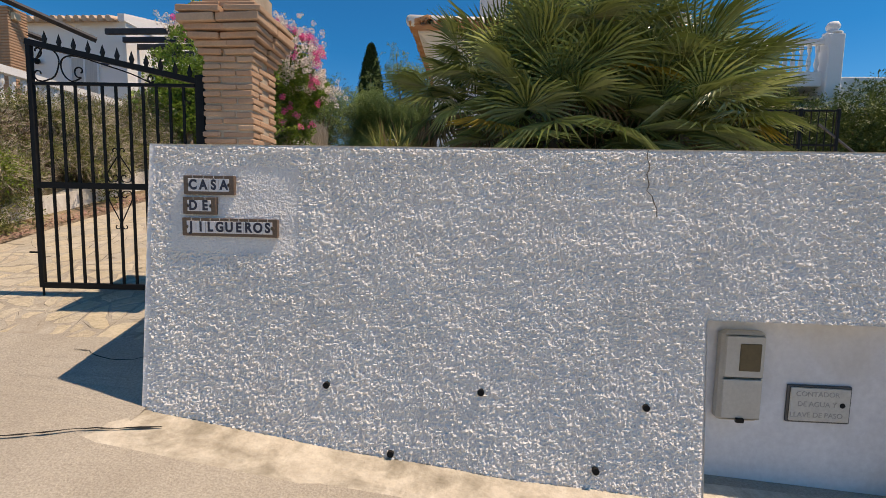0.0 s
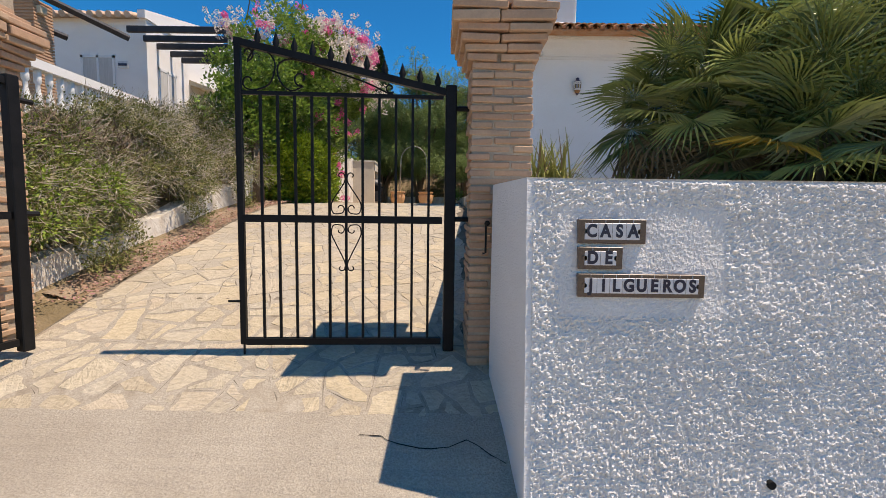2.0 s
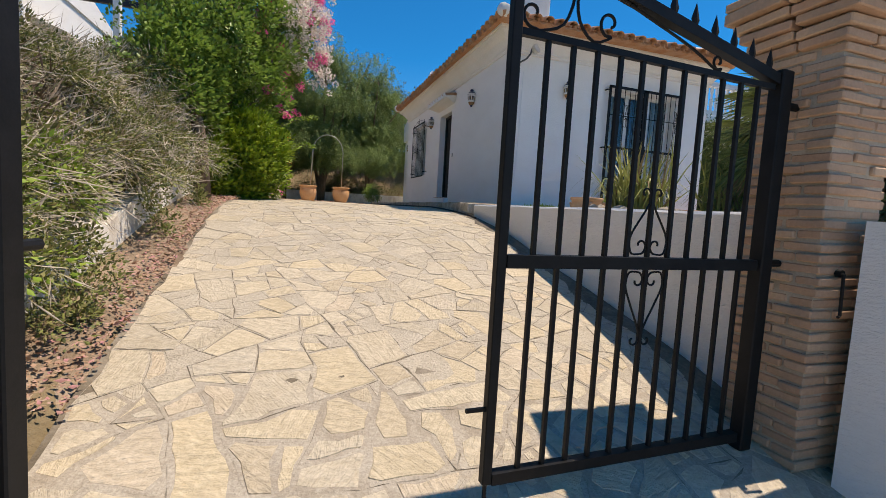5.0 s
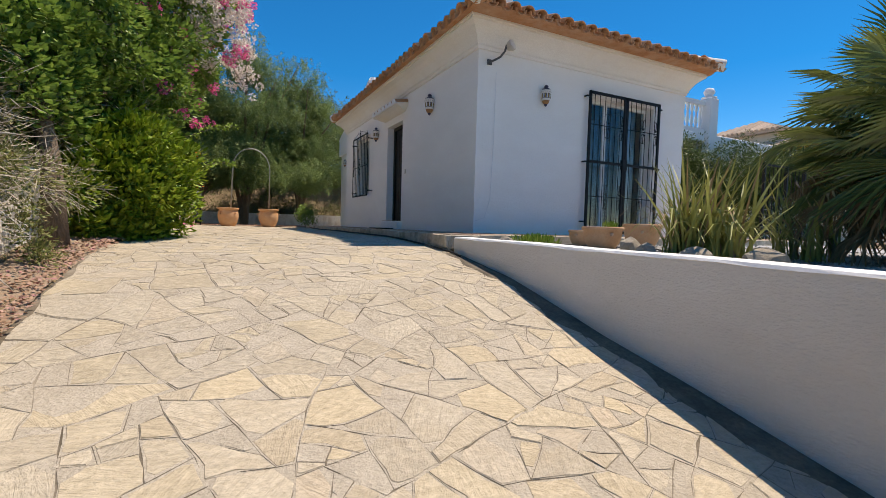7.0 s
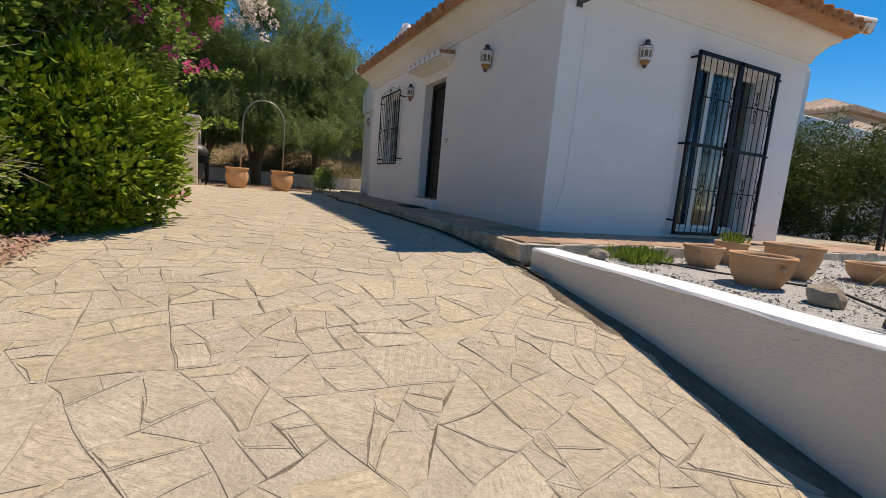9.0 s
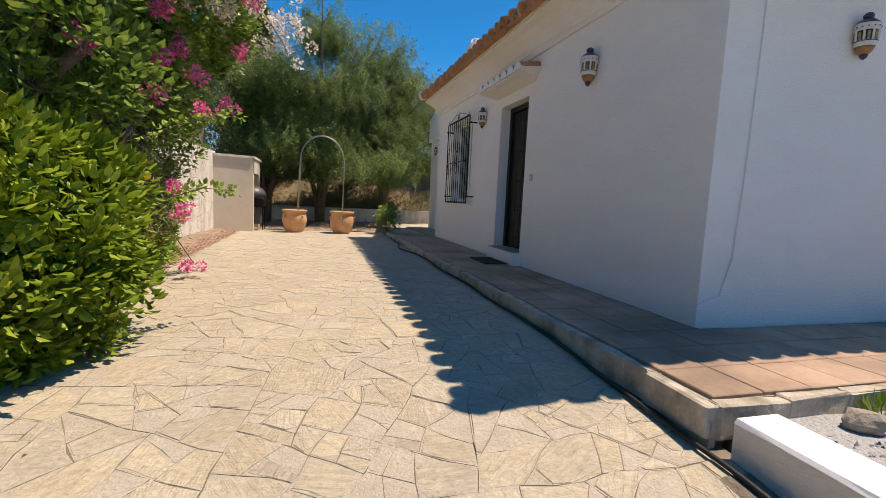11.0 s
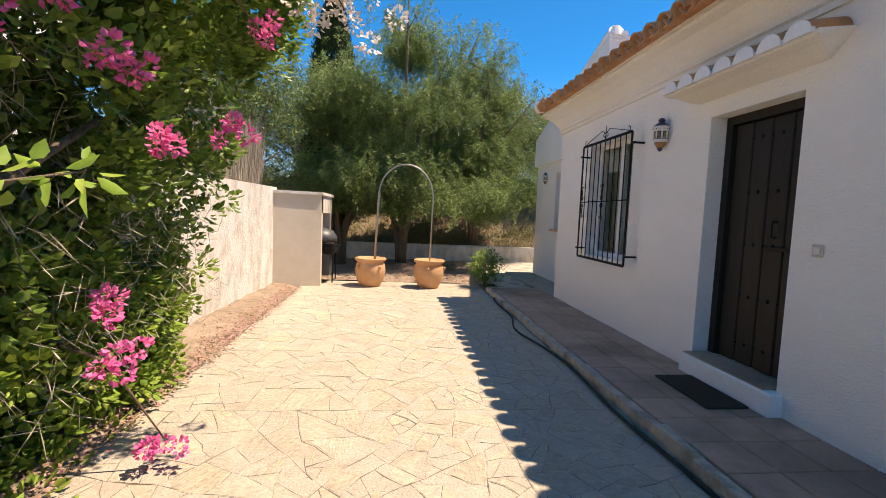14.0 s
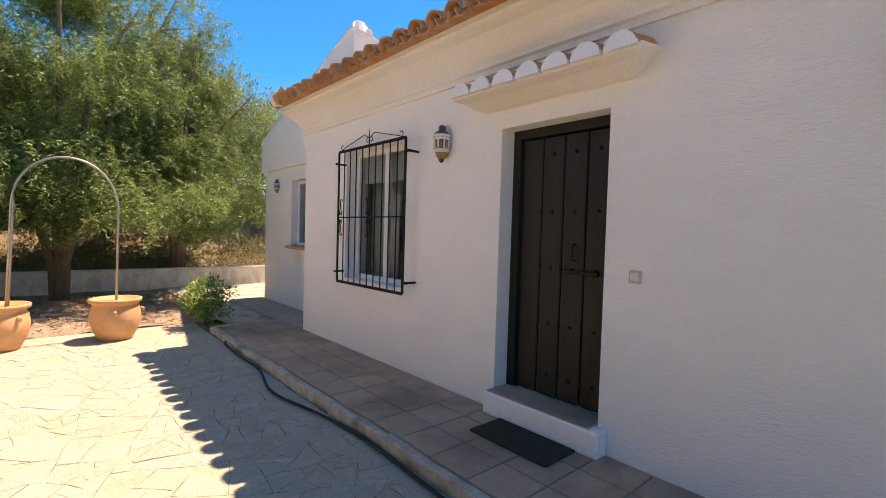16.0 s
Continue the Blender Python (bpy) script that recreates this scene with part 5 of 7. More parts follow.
def name_sign(text, x0, x1, z0, z1):
    s = thing("name_tiles", "glazed letter tiles reading %s in an olive border" % text, "sign", (x0, wall_y(z0), z0), "house name tiles")
    y = wall_y((z0 + z1) / 2)
    part("border", Geo().box(x0, y - 0.012, z0, x1, y + 0.02, z1, 0.002), M["tile_brown"], s, "olive brown patterned border tiles")
    e = 0.028
    n = len(text)
    w = (x1 - x0 - 2 * e) / n
    for i, ch_ in enumerate(text):
        a = x0 + e + i * w
        t = part("letter_tile", Geo().box(a + 0.0008, y - 0.0145, z0 + 0.018, a + w - 0.0008, y - 0.010, z1 - 0.018, 0.001), M["tile_white"], s, "white glazed tile")
        fc = bpy.data.curves.new("letter", "FONT")
        fc.body = ch_
        fc.size = 0.078
        fc.extrude = 0.0008
        fc.offset = 0.0034
        fc.align_x, fc.align_y = "CENTER", "CENTER"
        tmp = bpy.data.objects.new("letter_tmp", fc)
        scene.collection.objects.link(tmp)
        bpy.context.view_layer.update()
        me = bpy.data.meshes.new_from_object(tmp.evaluated_get(bpy.context.evaluated_depsgraph_get()))
        bpy.data.objects.remove(tmp)
        me.materials.clear()
        me.materials.append(M["navy"])
        me.transform(pose(a + w / 2, y - 0.0155, (z0 + z1) / 2, 90, 0, 0) @ Matrix.Diagonal((0.85, 1, 1, 1)))
        o = part("letter", me, None, s, "dark navy letter")
    for a in (x0 + e, x1 - e):
        part("cusp", Geo().lathe([(0.013, 0), (0.012, 0.004)], n=12, m=pose(a, y - 0.0105, (z0 + z1) / 2, 90, 0, 0)), M["tile_brown"], s)
    for k in range(1, n + 1):
        a = x0 + e + (k - 0.5) * w
        part("joint", Geo().box(a - 0.001, y - 0.0135, z1 - 0.016, a + 0.001, y - 0.010, z1), M["stucco"], s)
    return s


name_sign("CASA", -1.70, -1.395, 1.49, 1.60)
name_sign("DE", -1.70, -1.50, 1.375, 1.475)
name_sign("JILGUEROS", -1.70, -1.13, 1.25, 1.355)

for hx, hz in ((-0.82, 0.42), (0.06, 0.42), (0.96, 0.38), (-0.44, 0.05), (0.70, 0.02)):
    h = thing("weep_hole", "dark round drainage hole in the stucco wall", "drain hole", (hx, wall_y(hz), hz), "drainage holes")
    part("pipe", Geo().tube([(hx, wall_y(hz) - 0.012, hz), (hx, wall_y(hz) + 0.1, hz)], 0.019, 12), M["dark"], h)

mb = thing("meter_box", "beige plastic electricity meter box in the recess", "meter box", (1.6, 2.72, 0.2))
part("body", Geo().box(1.435, 2.655, 0.245, 1.68, 2.722, 0.775, 0.016), M["plastic_beige"], mb)
part("door", Geo().box(1.447, 2.643, 0.262, 1.668, 2.657, 0.50, 0.006), M["plastic_beige"], mb)
part("upper_cover", Geo().box(1.447, 2.640, 0.508, 1.668, 2.657, 0.755, 0.008), M["plastic_beige"], mb)
part("window", Geo().box(1.528, 2.636, 0.55, 1.645, 2.646, 0.71, 0.003), M["brown_glass"], mb, "dim brown window")
part("lock", Geo().box(1.53, 2.628, 0.245, 1.575, 2.648, 0.272, 0.003), M["iron"], mb)
wm = thing("water_meter_lid", "grey metal water meter lid lettered in Spanish", "meter lid", (2.03, 2.72, 0.24))
part("frame", Geo().box(1.85, 2.705, 0.235, 2.205, 2.722, 0.46, 0.004), M["iron_worn"], wm)
part("lid", Geo().box(1.862, 2.695, 0.247, 2.193, 2.706, 0.448, 0.004), M["metal_lid"], wm)
part("keyhole", Geo().lathe([(0.016, 0), (0.014, 0.004)], n=12, m=pose(2.15, 2.6955, 0.35, 90, 0, 0)), M["dark"], wm)
for txt, tz in (("CONTADOR", 0.41), ("DE AGUA Y", 0.35), ("LLAVE DE PASO", 0.285)):
    fc = bpy.data.curves.new("lid_text", "FONT")
    fc.body, fc.size, fc.extrude, fc.align_x, fc.align_y = txt, 0.042, 0.001, "CENTER", "CENTER"
    tmp = bpy.data.objects.new("lid_text_tmp", fc)
    scene.collection.objects.link(tmp)
    bpy.context.view_layer.update()
    me = bpy.data.meshes.new_from_object(tmp.evaluated_get(bpy.context.evaluated_depsgraph_get()))
    bpy.data.objects.remove(tmp)
    me.materials.clear()
    me.materials.append(M["lid_letter"])
    me.transform(pose(2.01, 2.6945, tz, 90, 0, 0))
    part("lettering", me, None, wm)


# ---------------------------------------------------------------- pots, arch, barbecue
def big_pot(at):
    p = thing("terracotta_pot", "round-bellied orange terracotta pot holding an arch leg", "plant pot", at, "arch pots")
    part("body", Geo().lathe([(0.17, 0.0), (0.185, 0.01), (0.24, 0.12), (0.275, 0.24), (0.28, 0.32), (0.262, 0.41), (0.245, 0.45), (0.25, 0.47), (0.285, 0.485), (0.29, 0.515), (0.285, 0.53), (0.255, 0.53), (0.24, 0.50)], n=32), M["terracotta"], p, smooth=True, local=True)
    part("potting_soil", Geo().lathe([(0.24, 0.47), (0.12, 0.485), (0.01, 0.49)], n=20), M["soil"], p, local=True)
    for a in (0.6, 2.2, 3.9, 5.4):
        part("lug", Geo().tube([(0.27 * math.cos(a), 0.27 * math.sin(a), 0.40), (0.305 * math.cos(a), 0.305 * math.sin(a), 0.385), (0.295 * math.cos(a), 0.295 * math.sin(a), 0.345)], 0.016, 6), M["terracotta"], p, local=True)
    return p


pot = big_pot((-4.06, 18.37, 1.80))
copy_thing(pot, pose(-2.97, 18.33, 1.80, 0, 0, 40))
ar = thing("garden_arch", "thin pale metal arch rising from the two pots", "arch", (-3.5, 18.35, 1.8))
for off in (0.0, 0.06):
    pts = [(-4.0 + off * 0.3, 18.37 + off, 2.25), (-3.95 + off * 0.3, 18.37 + off, 3.50)]
    pts += [(-3.445 - 0.50 * math.cos(a), 18.36 + off, 3.50 + 0.58 * math.sin(a)) for a in (math.pi * k / 16 for k in range(1, 16))]
    pts += [(-2.94, 18.34 + off, 3.50), (-2.96, 18.33 + off, 2.25)]
    part("rod", Geo().tube(pts, 0.011, 8), M["steel"], ar, smooth=True)
for z in (2.6, 3.0, 3.4):
    for x in (-3.97, -2.95):
        part("rung", Geo().tube([(x, 18.36, z), (x, 18.43, z)], 0.006, 6), M["steel"], ar)

bq = tagged(new("barbecue_shelter"), "sandy rendered brick-built barbecue shelter", "shelter", kind="structure")
part("front_wall", Geo().prism([(-5.80, 17.96, 1.6), (-4.95, 18.22, 1.6), (-4.95, 18.36, 1.6), (-5.80, 18.10, 1.6)], (0, 0, 1.84)), M["warm_render"], bq)
part("back_wall", Geo().box(-5.70, 19.35, 1.6, -4.95, 19.5, 3.44, 0.012), M["warm_render"], bq)
part("rear_wall", Geo().box(-5.72, 18.24, 1.6, -5.6, 19.35, 3.44), M["warm_render"], bq)
part("lintel", Geo().box(-5.07, 18.24, 3.12, -4.95, 19.35, 3.44), M["dirty_white"], bq)
part("roof_slab", Geo().prism([(-5.82, 17.92, 3.442), (-4.92, 18.19, 3.442), (-4.92, 19.55, 3.442), (-5.82, 19.55, 3.442)], (0, 0, 0.05)), M["dirty_white"], bq)
gr = thing("barbecue_grill", "dark metal barbecue grill with a hinged lid", "barbecue", (-4.9, 18.75, 1.82))
part("bowl", Geo().box(-5.3, 18.5, 2.35, -4.75, 19.05, 2.58, 0.03), M["iron"], gr)
part("hood", Geo().lathe([(0.30, 0), (0.29, 0.10), (0.22, 0.20), (0.08, 0.25), (0.02, 0.255)], (-5.03, 18.78, 2.585), 20), M["iron_worn"], gr, smooth=True)
part("cabinet", Geo().box(-5.22, 18.55, 1.95, -4.83, 19.0, 2.35, 0.01), M["iron_worn"], gr)
for x in (-5.25, -4.78):
    for y in (18.54, 19.01):
        part("leg", Geo().tube([(x, y, 1.815), (x, y, 2.36)], 0.013, 6), M["iron"], gr)
part("side_handle", Geo().tube([(-4.75, 18.55, 2.5), (-4.68, 18.55, 2.5), (-4.68, 19.0, 2.5), (-4.75, 19.0, 2.5)], 0.01, 6), M["iron"], gr)

# garden bed: low bowls, rocks, edging hose
def bowl(label, at, r, h, rz=0, category="plant pot"):
    p = thing("terracotta_bowl", label, category, at, "terracotta bowls in the gravel", rz=rz)
    part("body", Geo().lathe([(r * 0.56, 0), (r * 0.60, 0.008), (r * 0.84, h * 0.35), (r * 0.95, h * 0.62), (r * 0.96, h * 0.84), (r * 1.03, h * 0.86), (r * 1.05, h * 0.95), (r * 1.02, h), (r * 0.93, h), (r * 0.90, h * 0.9), (r * 0.86, h * 0.55), (r * 0.5, h * 0.5)], n=28), M["terracotta_bowl"], p, smooth=True, local=True)
    part("potting_soil", Geo().lathe([(r * 0.9, h * 0.8), (r * 0.5, h * 0.83), (0.01, h * 0.84)], n=18), M["soil"], p, local=True)
    for a in (0.4, 3.5):
        part("lug", Geo().lathe([(0.012, 0), (0.02, 0.02), (0.012, 0.035)], (r * math.cos(a), r * math.sin(a), h * 0.62), 8), M["terracotta_old"], p, local=True)
    return p


bowl("shallow weathered terracotta bowl on pale gravel", (-0.28, 8.09, 1.765), 0.165, 0.21)
bowl("wide weathered terracotta bowl on pale gravel", (-0.71, 7.34, 1.765), 0.205, 0.25, 50)
bowl("deep square-shouldered terracotta pot on pale gravel", (0.24, 7.64, 1.765), 0.215, 0.30, 20)
bowl("terracotta pot with low succulents on gravel", (0.35, 8.25, 1.765), 0.15, 0.24, 80)
bowl("dark weathered bowl beside the strap-leaved plant", (1.05, 7.40, 1.765), 0.2, 0.18, 10)
bowl("terracotta pot standing on the side terrace", (5.2, 11.6, TERRACE), 0.22, 0.28, 10)


def rock(label, at, r, seed):
    rd = random.Random(seed)
    bm = bmesh.new()
    bmesh.ops.create_icosphere(bm, subdivisions=2, radius=1)
    for v in bm.verts:
        k = 1 + 0.28 * noise.noise(v.co * 1.4 + Vector((seed, 0, 0))) + 0.1 * noise.noise(v.co * 4)
        v.co = Vector((v.co.x * r[0], v.co.y * r[1], v.co.z * r[2])) * k
    me = bpy.data.meshes.new("rock")
    bm.to_mesh(me)
    bm.free()
    me.materials.append(M["rock"])
    ob = new("rock", me)
    ob.matrix_world = pose(at[0], at[1], at[2], 0, 0, rd.uniform(0, 360))
    return tagged(ob, label, "rock", "bed rocks")


rock("pale brown rock lying on the gravel", (-0.84, 6.86, 1.83), (0.13, 0.10, 0.085), 1)
rock("dark small rock at the bed corner", (-1.20, 8.42, 1.82), (0.09, 0.07, 0.06), 2)
for k, (a, b, q) in enumerate(((-1.38, 5.82, 0.20), (-1.05, 5.55, 0.22), (-0.72, 5.75, 0.17), (-1.42, 6.2, 0.12), (-0.6, 6.2, 0.16))):
    rock("brown rock ringing the strap-leaved plant", (a, b, 1.80), (q * 0.75, q * 0.6, 0.09), 10 + k)
ih = thing("irrigation_pipe", "thin black irrigation pipe on the gravel", "pipe", (-0.8, 7.5, 1.79))
part("pipe", Geo().tube([(-1.0, 8.35, 1.795), (-0.7, 8.1, 1.80), (-0.55, 7.75, 1.795), (-0.2, 7.1, 1.80), (-0.7, 6.6, 1.80), (-1.15, 6.45, 1.80), (-1.35, 6.3, 1.80)], 0.009, 6), M["rubber"], ih, smooth=True)
# loose stones of the bed
pos = np.stack([rng.uniform(-1.6, 3.5, 9000), rng.uniform(4.5, 8.55, 9000), np.full(9000, 1.782)], 1)
gv = leaf_mesh("gravel_stones", pos, unit(9000) * np.array([1, 1, 0.3]), rng.uniform(0.015, 0.04, 9000), rng.uniform(0.014, 0.03, 9000), M["gravel"], 0.5)
tagged(new("gravel_stones", gv), "loose pale crushed stone", "gravel", kind="stuff")


# ---------------------------------------------------------------- neighbouring houses
def window_part(parent, x0, x1, z0, z1, place, shut="curtain"):
    """A small framed window sunk in a wall of a neighbouring house."""
    w = part("window", Geo().add([place(x0, z0, -0.02), place(x1, z0, -0.02), place(x1, z1, -0.02), place(x0, z1, -0.02)], [(0, 1, 2, 3)]), M[shut], parent)

    def bar(a, b, c, d):
        g = Geo()
        vs = [place(u, z, q) for q in (-0.03, 0.03) for z in (c, d) for u in (a, b)]
        g.add(vs, [(0, 2, 3, 1), (4, 5, 7, 6), (0, 1, 5, 4), (2, 6, 7, 3), (0, 4, 6, 2), (1, 3, 7, 5)])
        part("frame", g, M["pvc"], w)
    for a, b, c, d in ((x0, x0 + .06, z0, z1), (x1 - .06, x1, z0, z1), (x0, x1, z1 - .06, z1), (x0, x1, z0, z0 + .06), ((x0 + x1) / 2 - .03, (x0 + x1) / 2 + .03, z0, z1)):
        bar(a, b, c, d)


def tile_roof(parent, x0, x1, y0, y1, z, rise, m="rooftile_far"):
    """A hipped roof with rounded tile courses."""
    g = Geo()
    h = min(x1 - x0, y1 - y0) / 2
    cx, cy = (x0 + x1) / 2, (y0 + y1) / 2
    a = (cx - max(0, (x1 - x0) / 2 - h), cy - max(0, (y1 - y0) / 2 - h))
    b = (cx + max(0, (x1 - x0) / 2 - h), cy + max(0, (y1 - y0) / 2 - h))
    zt = z + rise
    g.add([(x0, y0, z), (x1, y0, z), (x1, y1, z), (x0, y1, z), (a[0], a[1], zt), (b[0], b[1], zt), (x0, y0, z - .12), (x1, y0, z - .12), (x1, y1, z - .12), (x0, y1, z - .12)],
          [(0, 1, 5, 4), (1, 2, 5), (2, 3, 4, 5), (3, 0, 4), (9, 8, 7, 6), (0, 6, 7, 1), (1, 7, 8, 2), (2, 8, 9, 3), (3, 9, 6, 0)])
    part("roof", g, M[m], parent)
    t = Geo()
    for (ox, oy, ux, uy, vx, vy, ln) in ((x0, y0, 1, 0, 0, 1, x1 - x0), (x0, y0, 0, 1, 1, 0, y1 - y0), (x1, y0, 0, 1, -1, 0, y1 - y0)):
        n = int(ln / 0.24)
        for i in range(n):
            s = (i + .5) * ln / n
            run = min(s, ln - s, h) if ln > 0 else 0
            p = Vector((ox + ux * s, oy + uy * s, z + 0.03))
            t.tube([p - Vector((vx, vy, 0)) * 0.06, p + Vector((vx * run, vy * run, rise * run / h))], 0.085, 6)
    part("roof_tiles", t, M[m], parent, kind="stuff")


def neighbour_villa():
    v = thing("neighbour_villa", "white rendered neighbouring villa above the hedge", "house", (-13, 15, 2.8))
    part("wall", Geo().box(-17, 13.0, 2.4, -10.2, 20, 6.55), M["render"], v)
    window_part(v, -11.95, -11.05, 4.3, 5.6, lambda u, z, d: (u, 13.0 + d, z))
    window_part(v, -14.6, -13.6, 4.3, 5.6, lambda u, z, d: (u, 13.0 + d, z), "curtain_blue")
    window_part(v, 13.45, 14.3, 3.9, 5.45, lambda u, z, d: (-10.2 - d, u, z))
    part("awning", Geo().prism([(-10.2, 15.0, 5.55), (-9.5, 15.0, 5.30), (-9.5, 15.0, 5.22), (-10.2, 15.0, 5.4)], (0, 1.5, 0)), M["awning"], v, "small tiled window hood")
    g = Geo()
    for k in range(28):
        g.tube([(-17 + k * 0.24, 12.75, 6.57), (-17 + k * 0.24, 13.4, 6.75)], 0.09, 7)
    part("eave_tiles", g, M["rooftile_far"], v, kind="stuff")
    part("parapet", Geo().prism([(-10.35, 12.9, 6.55), (-10.35, 12.9, 6.75), (-10.35, 16.5, 7.6), (-10.35, 20, 6.75), (-10.35, 20, 6.55)], (0.2, 0, 0)), M["render"], v, "white gable parapet")
    part("roof", Geo().prism([(-17, 12.8, 6.56), (-17, 16.5, 7.5), (-17, 20.2, 6.56)], (6.6, 0, 0)), M["rooftile_far"], v)
    part("plaque", Geo().box(-10.97, 12.97, 5.28, -10.70, 12.995, 5.46, 0.004), M["ceramic"], v, "small blue and white plaque")
    part("plaque_band", Geo().box(-10.95, 12.96, 5.34, -10.72, 12.972, 5.40), M["ceramic_blue"], v)
    part("wall_lamp", Geo().lathe([(0.03, 0), (0.09, 0.05), (0.08, 0.14), (0.02, 0.18)], (-12.9, 12.9, 5.35), 10), M["iron"], v)
    # pergola beams on the side wall
    p = thing("pergola", "dark beams of a pergola on the white villa", "pergola", (-9, 13.4, 6))
    for y, x1 in ((12.27, -7.6), (12.9, -7.5), (13.47, -6.8), (14.1, -6.9), (14.66, -6.9)):
        part("beam", Geo().box(-10.2, y - 0.05, 5.94, x1, y + 0.05, 6.09, 0.01), M["beam"], p)
    part("cross_beam", Geo().box(-7.75, 12.1, 5.83, -7.63, 14.9, 5.935, 0.01), M["beam"], p)
    for y in (12.4, 14.7):
        part("post", Geo().box(-7.75, y - 0.06, 2.8, -7.63, y + 0.06, 5.83, 0.01), M["render"], p, "white pergola post")
    # porch: brick column and rafters
    q = thing("porch_frame", "brick column and dark rafters of the villa porch", "porch", (-10.25, 9.65, 2.8))
    part("column", Geo().box(-10.5, 9.5, 2.5, -10.1, 9.9, 5.5, 0.01), M["brick"], q)
    courses = Geo()
    for k in range(50):
        courses.box(-10.52, 9.48, 2.55 + k * 0.06, -10.08, 9.92, 2.59 + k * 0.06, 0.006)
    part("brickwork", courses, M["brick"], q, kind="stuff")
    part("rafter", Geo().tube([(-10.6, 8.9, 5.85), (-9.05, 10.6, 5.2)], 0.07, 4), M["beam"], q)
    part("rafter", Geo().tube([(-12.2, 9.0, 5.85), (-10.6, 10.9, 5.3)], 0.07, 4), M["beam"], q)
    part("tie_beam", Geo().box(-14.5, 9.55, 5.28, -10.0, 9.7, 5.42, 0.01), M["awning"], q)
    part("tie_beam", Geo().box(-14.5, 9.52, 5.05, -10.2, 9.62, 5.16, 0.01), M["beam"], q)


neighbour_villa()


def balustrade(label, p0, p1, z0, h, n):
    b = thing("balustrade", label, "balustrade", (*p0, z0))
    p0, p1 = Vector((*p0, 0)), Vector((*p1, 0))
    d = (p1 - p0)
    prof = [(0.05, 0), (0.05, 0.05), (0.03, 0.08), (0.058, 0.2), (0.05, 0.3), (0.028, 0.42), (0.03, 0.5), (0.048, 0.53), (0.048, h - 0.14)]
    me = Geo().lathe(prof, n=10).mesh("baluster", M["soft_white"], True)
    for k in range(n):
        p = p0 + d * (k + 0.5) / n
        o = part("baluster", me, None, b, local=True)
        o.matrix_world = pose(p.x, p.y, z0 + 0.02)
    s = Vector((-d.y, d.x, 0)).normalized() * 0.09
    for a, c, nm in ((h - 0.13, h, "handrail"), (-0.12, 0.02, "plinth")):
        part(nm, Geo().prism([p0 - s + Vector((0, 0, z0 + a)), p0 + s + Vector((0, 0, z0 + a)), p1 + s + Vector((0, 0, z0 + a)), p1 - s + Vector((0, 0, z0 + a))], (0, 0, c - a)), M["soft_white"], b)
    return b


balustrade("white turned balustrade above the dry hedge", (-8.2, 5.4), (-8.35, 12.4), 2.86, 0.86, 34)
struct("wall_neighbour", Geo().box(-8.6, 4.4, 1.5, -8.25, 12.8, 2.74), M["dirty_white"], "white retaining wall behind the hedge", "wall")


def villa_east():
    v = thing("balcony_villa", "tall white villa with a balustraded roof terrace", "house", (9.6, 14, 1.7))
    part("wall", Geo().box(8.9, 12.8, 1.5, 16, 20, 5.0, 0.02), M["soft_white"], v)
    part("corner_post", Geo().box(8.85, 12.65, 1.5, 9.25, 13.05, 6.05, 0.03), M["soft_white"], v)
    part("ball_finial", Geo().lathe([(0.20, 0), (0.22, 0.04), (0.10, 0.08), (0.15, 0.16), (0.16, 0.22), (0.11, 0.31), (0.02, 0.34)], (9.05, 12.85, 6.05), 14), M["soft_white"], v, smooth=True)
    part("awning", Geo().prism([(7.6, 12.6, 4.15), (9.1, 12.6, 4.15), (9.1, 13.2, 4.5), (7.6, 13.2, 4.5)], (0, 0, -0.06)), M["awning"], v, "cream scalloped awning")
    part("terrace_slab", Geo().box(7.0, 12.8, 4.75, 9.0, 20, 5.0, 0.02), M["soft_white"], v)
    window_part(v, 9.8, 10.8, 2.6, 4.2, lambda u, z, d: (u, 12.8 + d, z), "curtain_blue")


villa_east()
balustrade("white turned balustrade on the villa's roof terrace", (6.9, 12.9), (8.85, 12.9), 5.1, 0.85, 10)


def far_villa(at, label, w, d, h, rise):
    v = thing("far_villa", label, "house", at, "distant villas")
    x, y, z = at
    part("wall", Geo().box(x, y, z, x + w, y + d, z + h), M["warm_render"], v)
    tile_roof(v, x - 0.4, x + w + 0.4, y - 0.4, y + d + 0.4, z + h, rise)
    for k in range(2):
        window_part(v, x + 1 + k * 2.2, x + 1.9 + k * 2.2, z + h - 1.9, z + h - 0.7, lambda u, zz, q: (u, y + q, zz))


far_villa((21.5, 17.5, 1.5), "distant sandy villa with a pale tiled hip roof", 5, 4, 5.9, 1.0)
far_villa((19.5, 15.2, 1.5), "lower distant villa wing with pale tiled roof", 9, 4.5, 4.3, 1.1)
far_villa((30, 24, 0.5), "far sandy villa on the hillside", 6, 5, 5.0, 1.2)


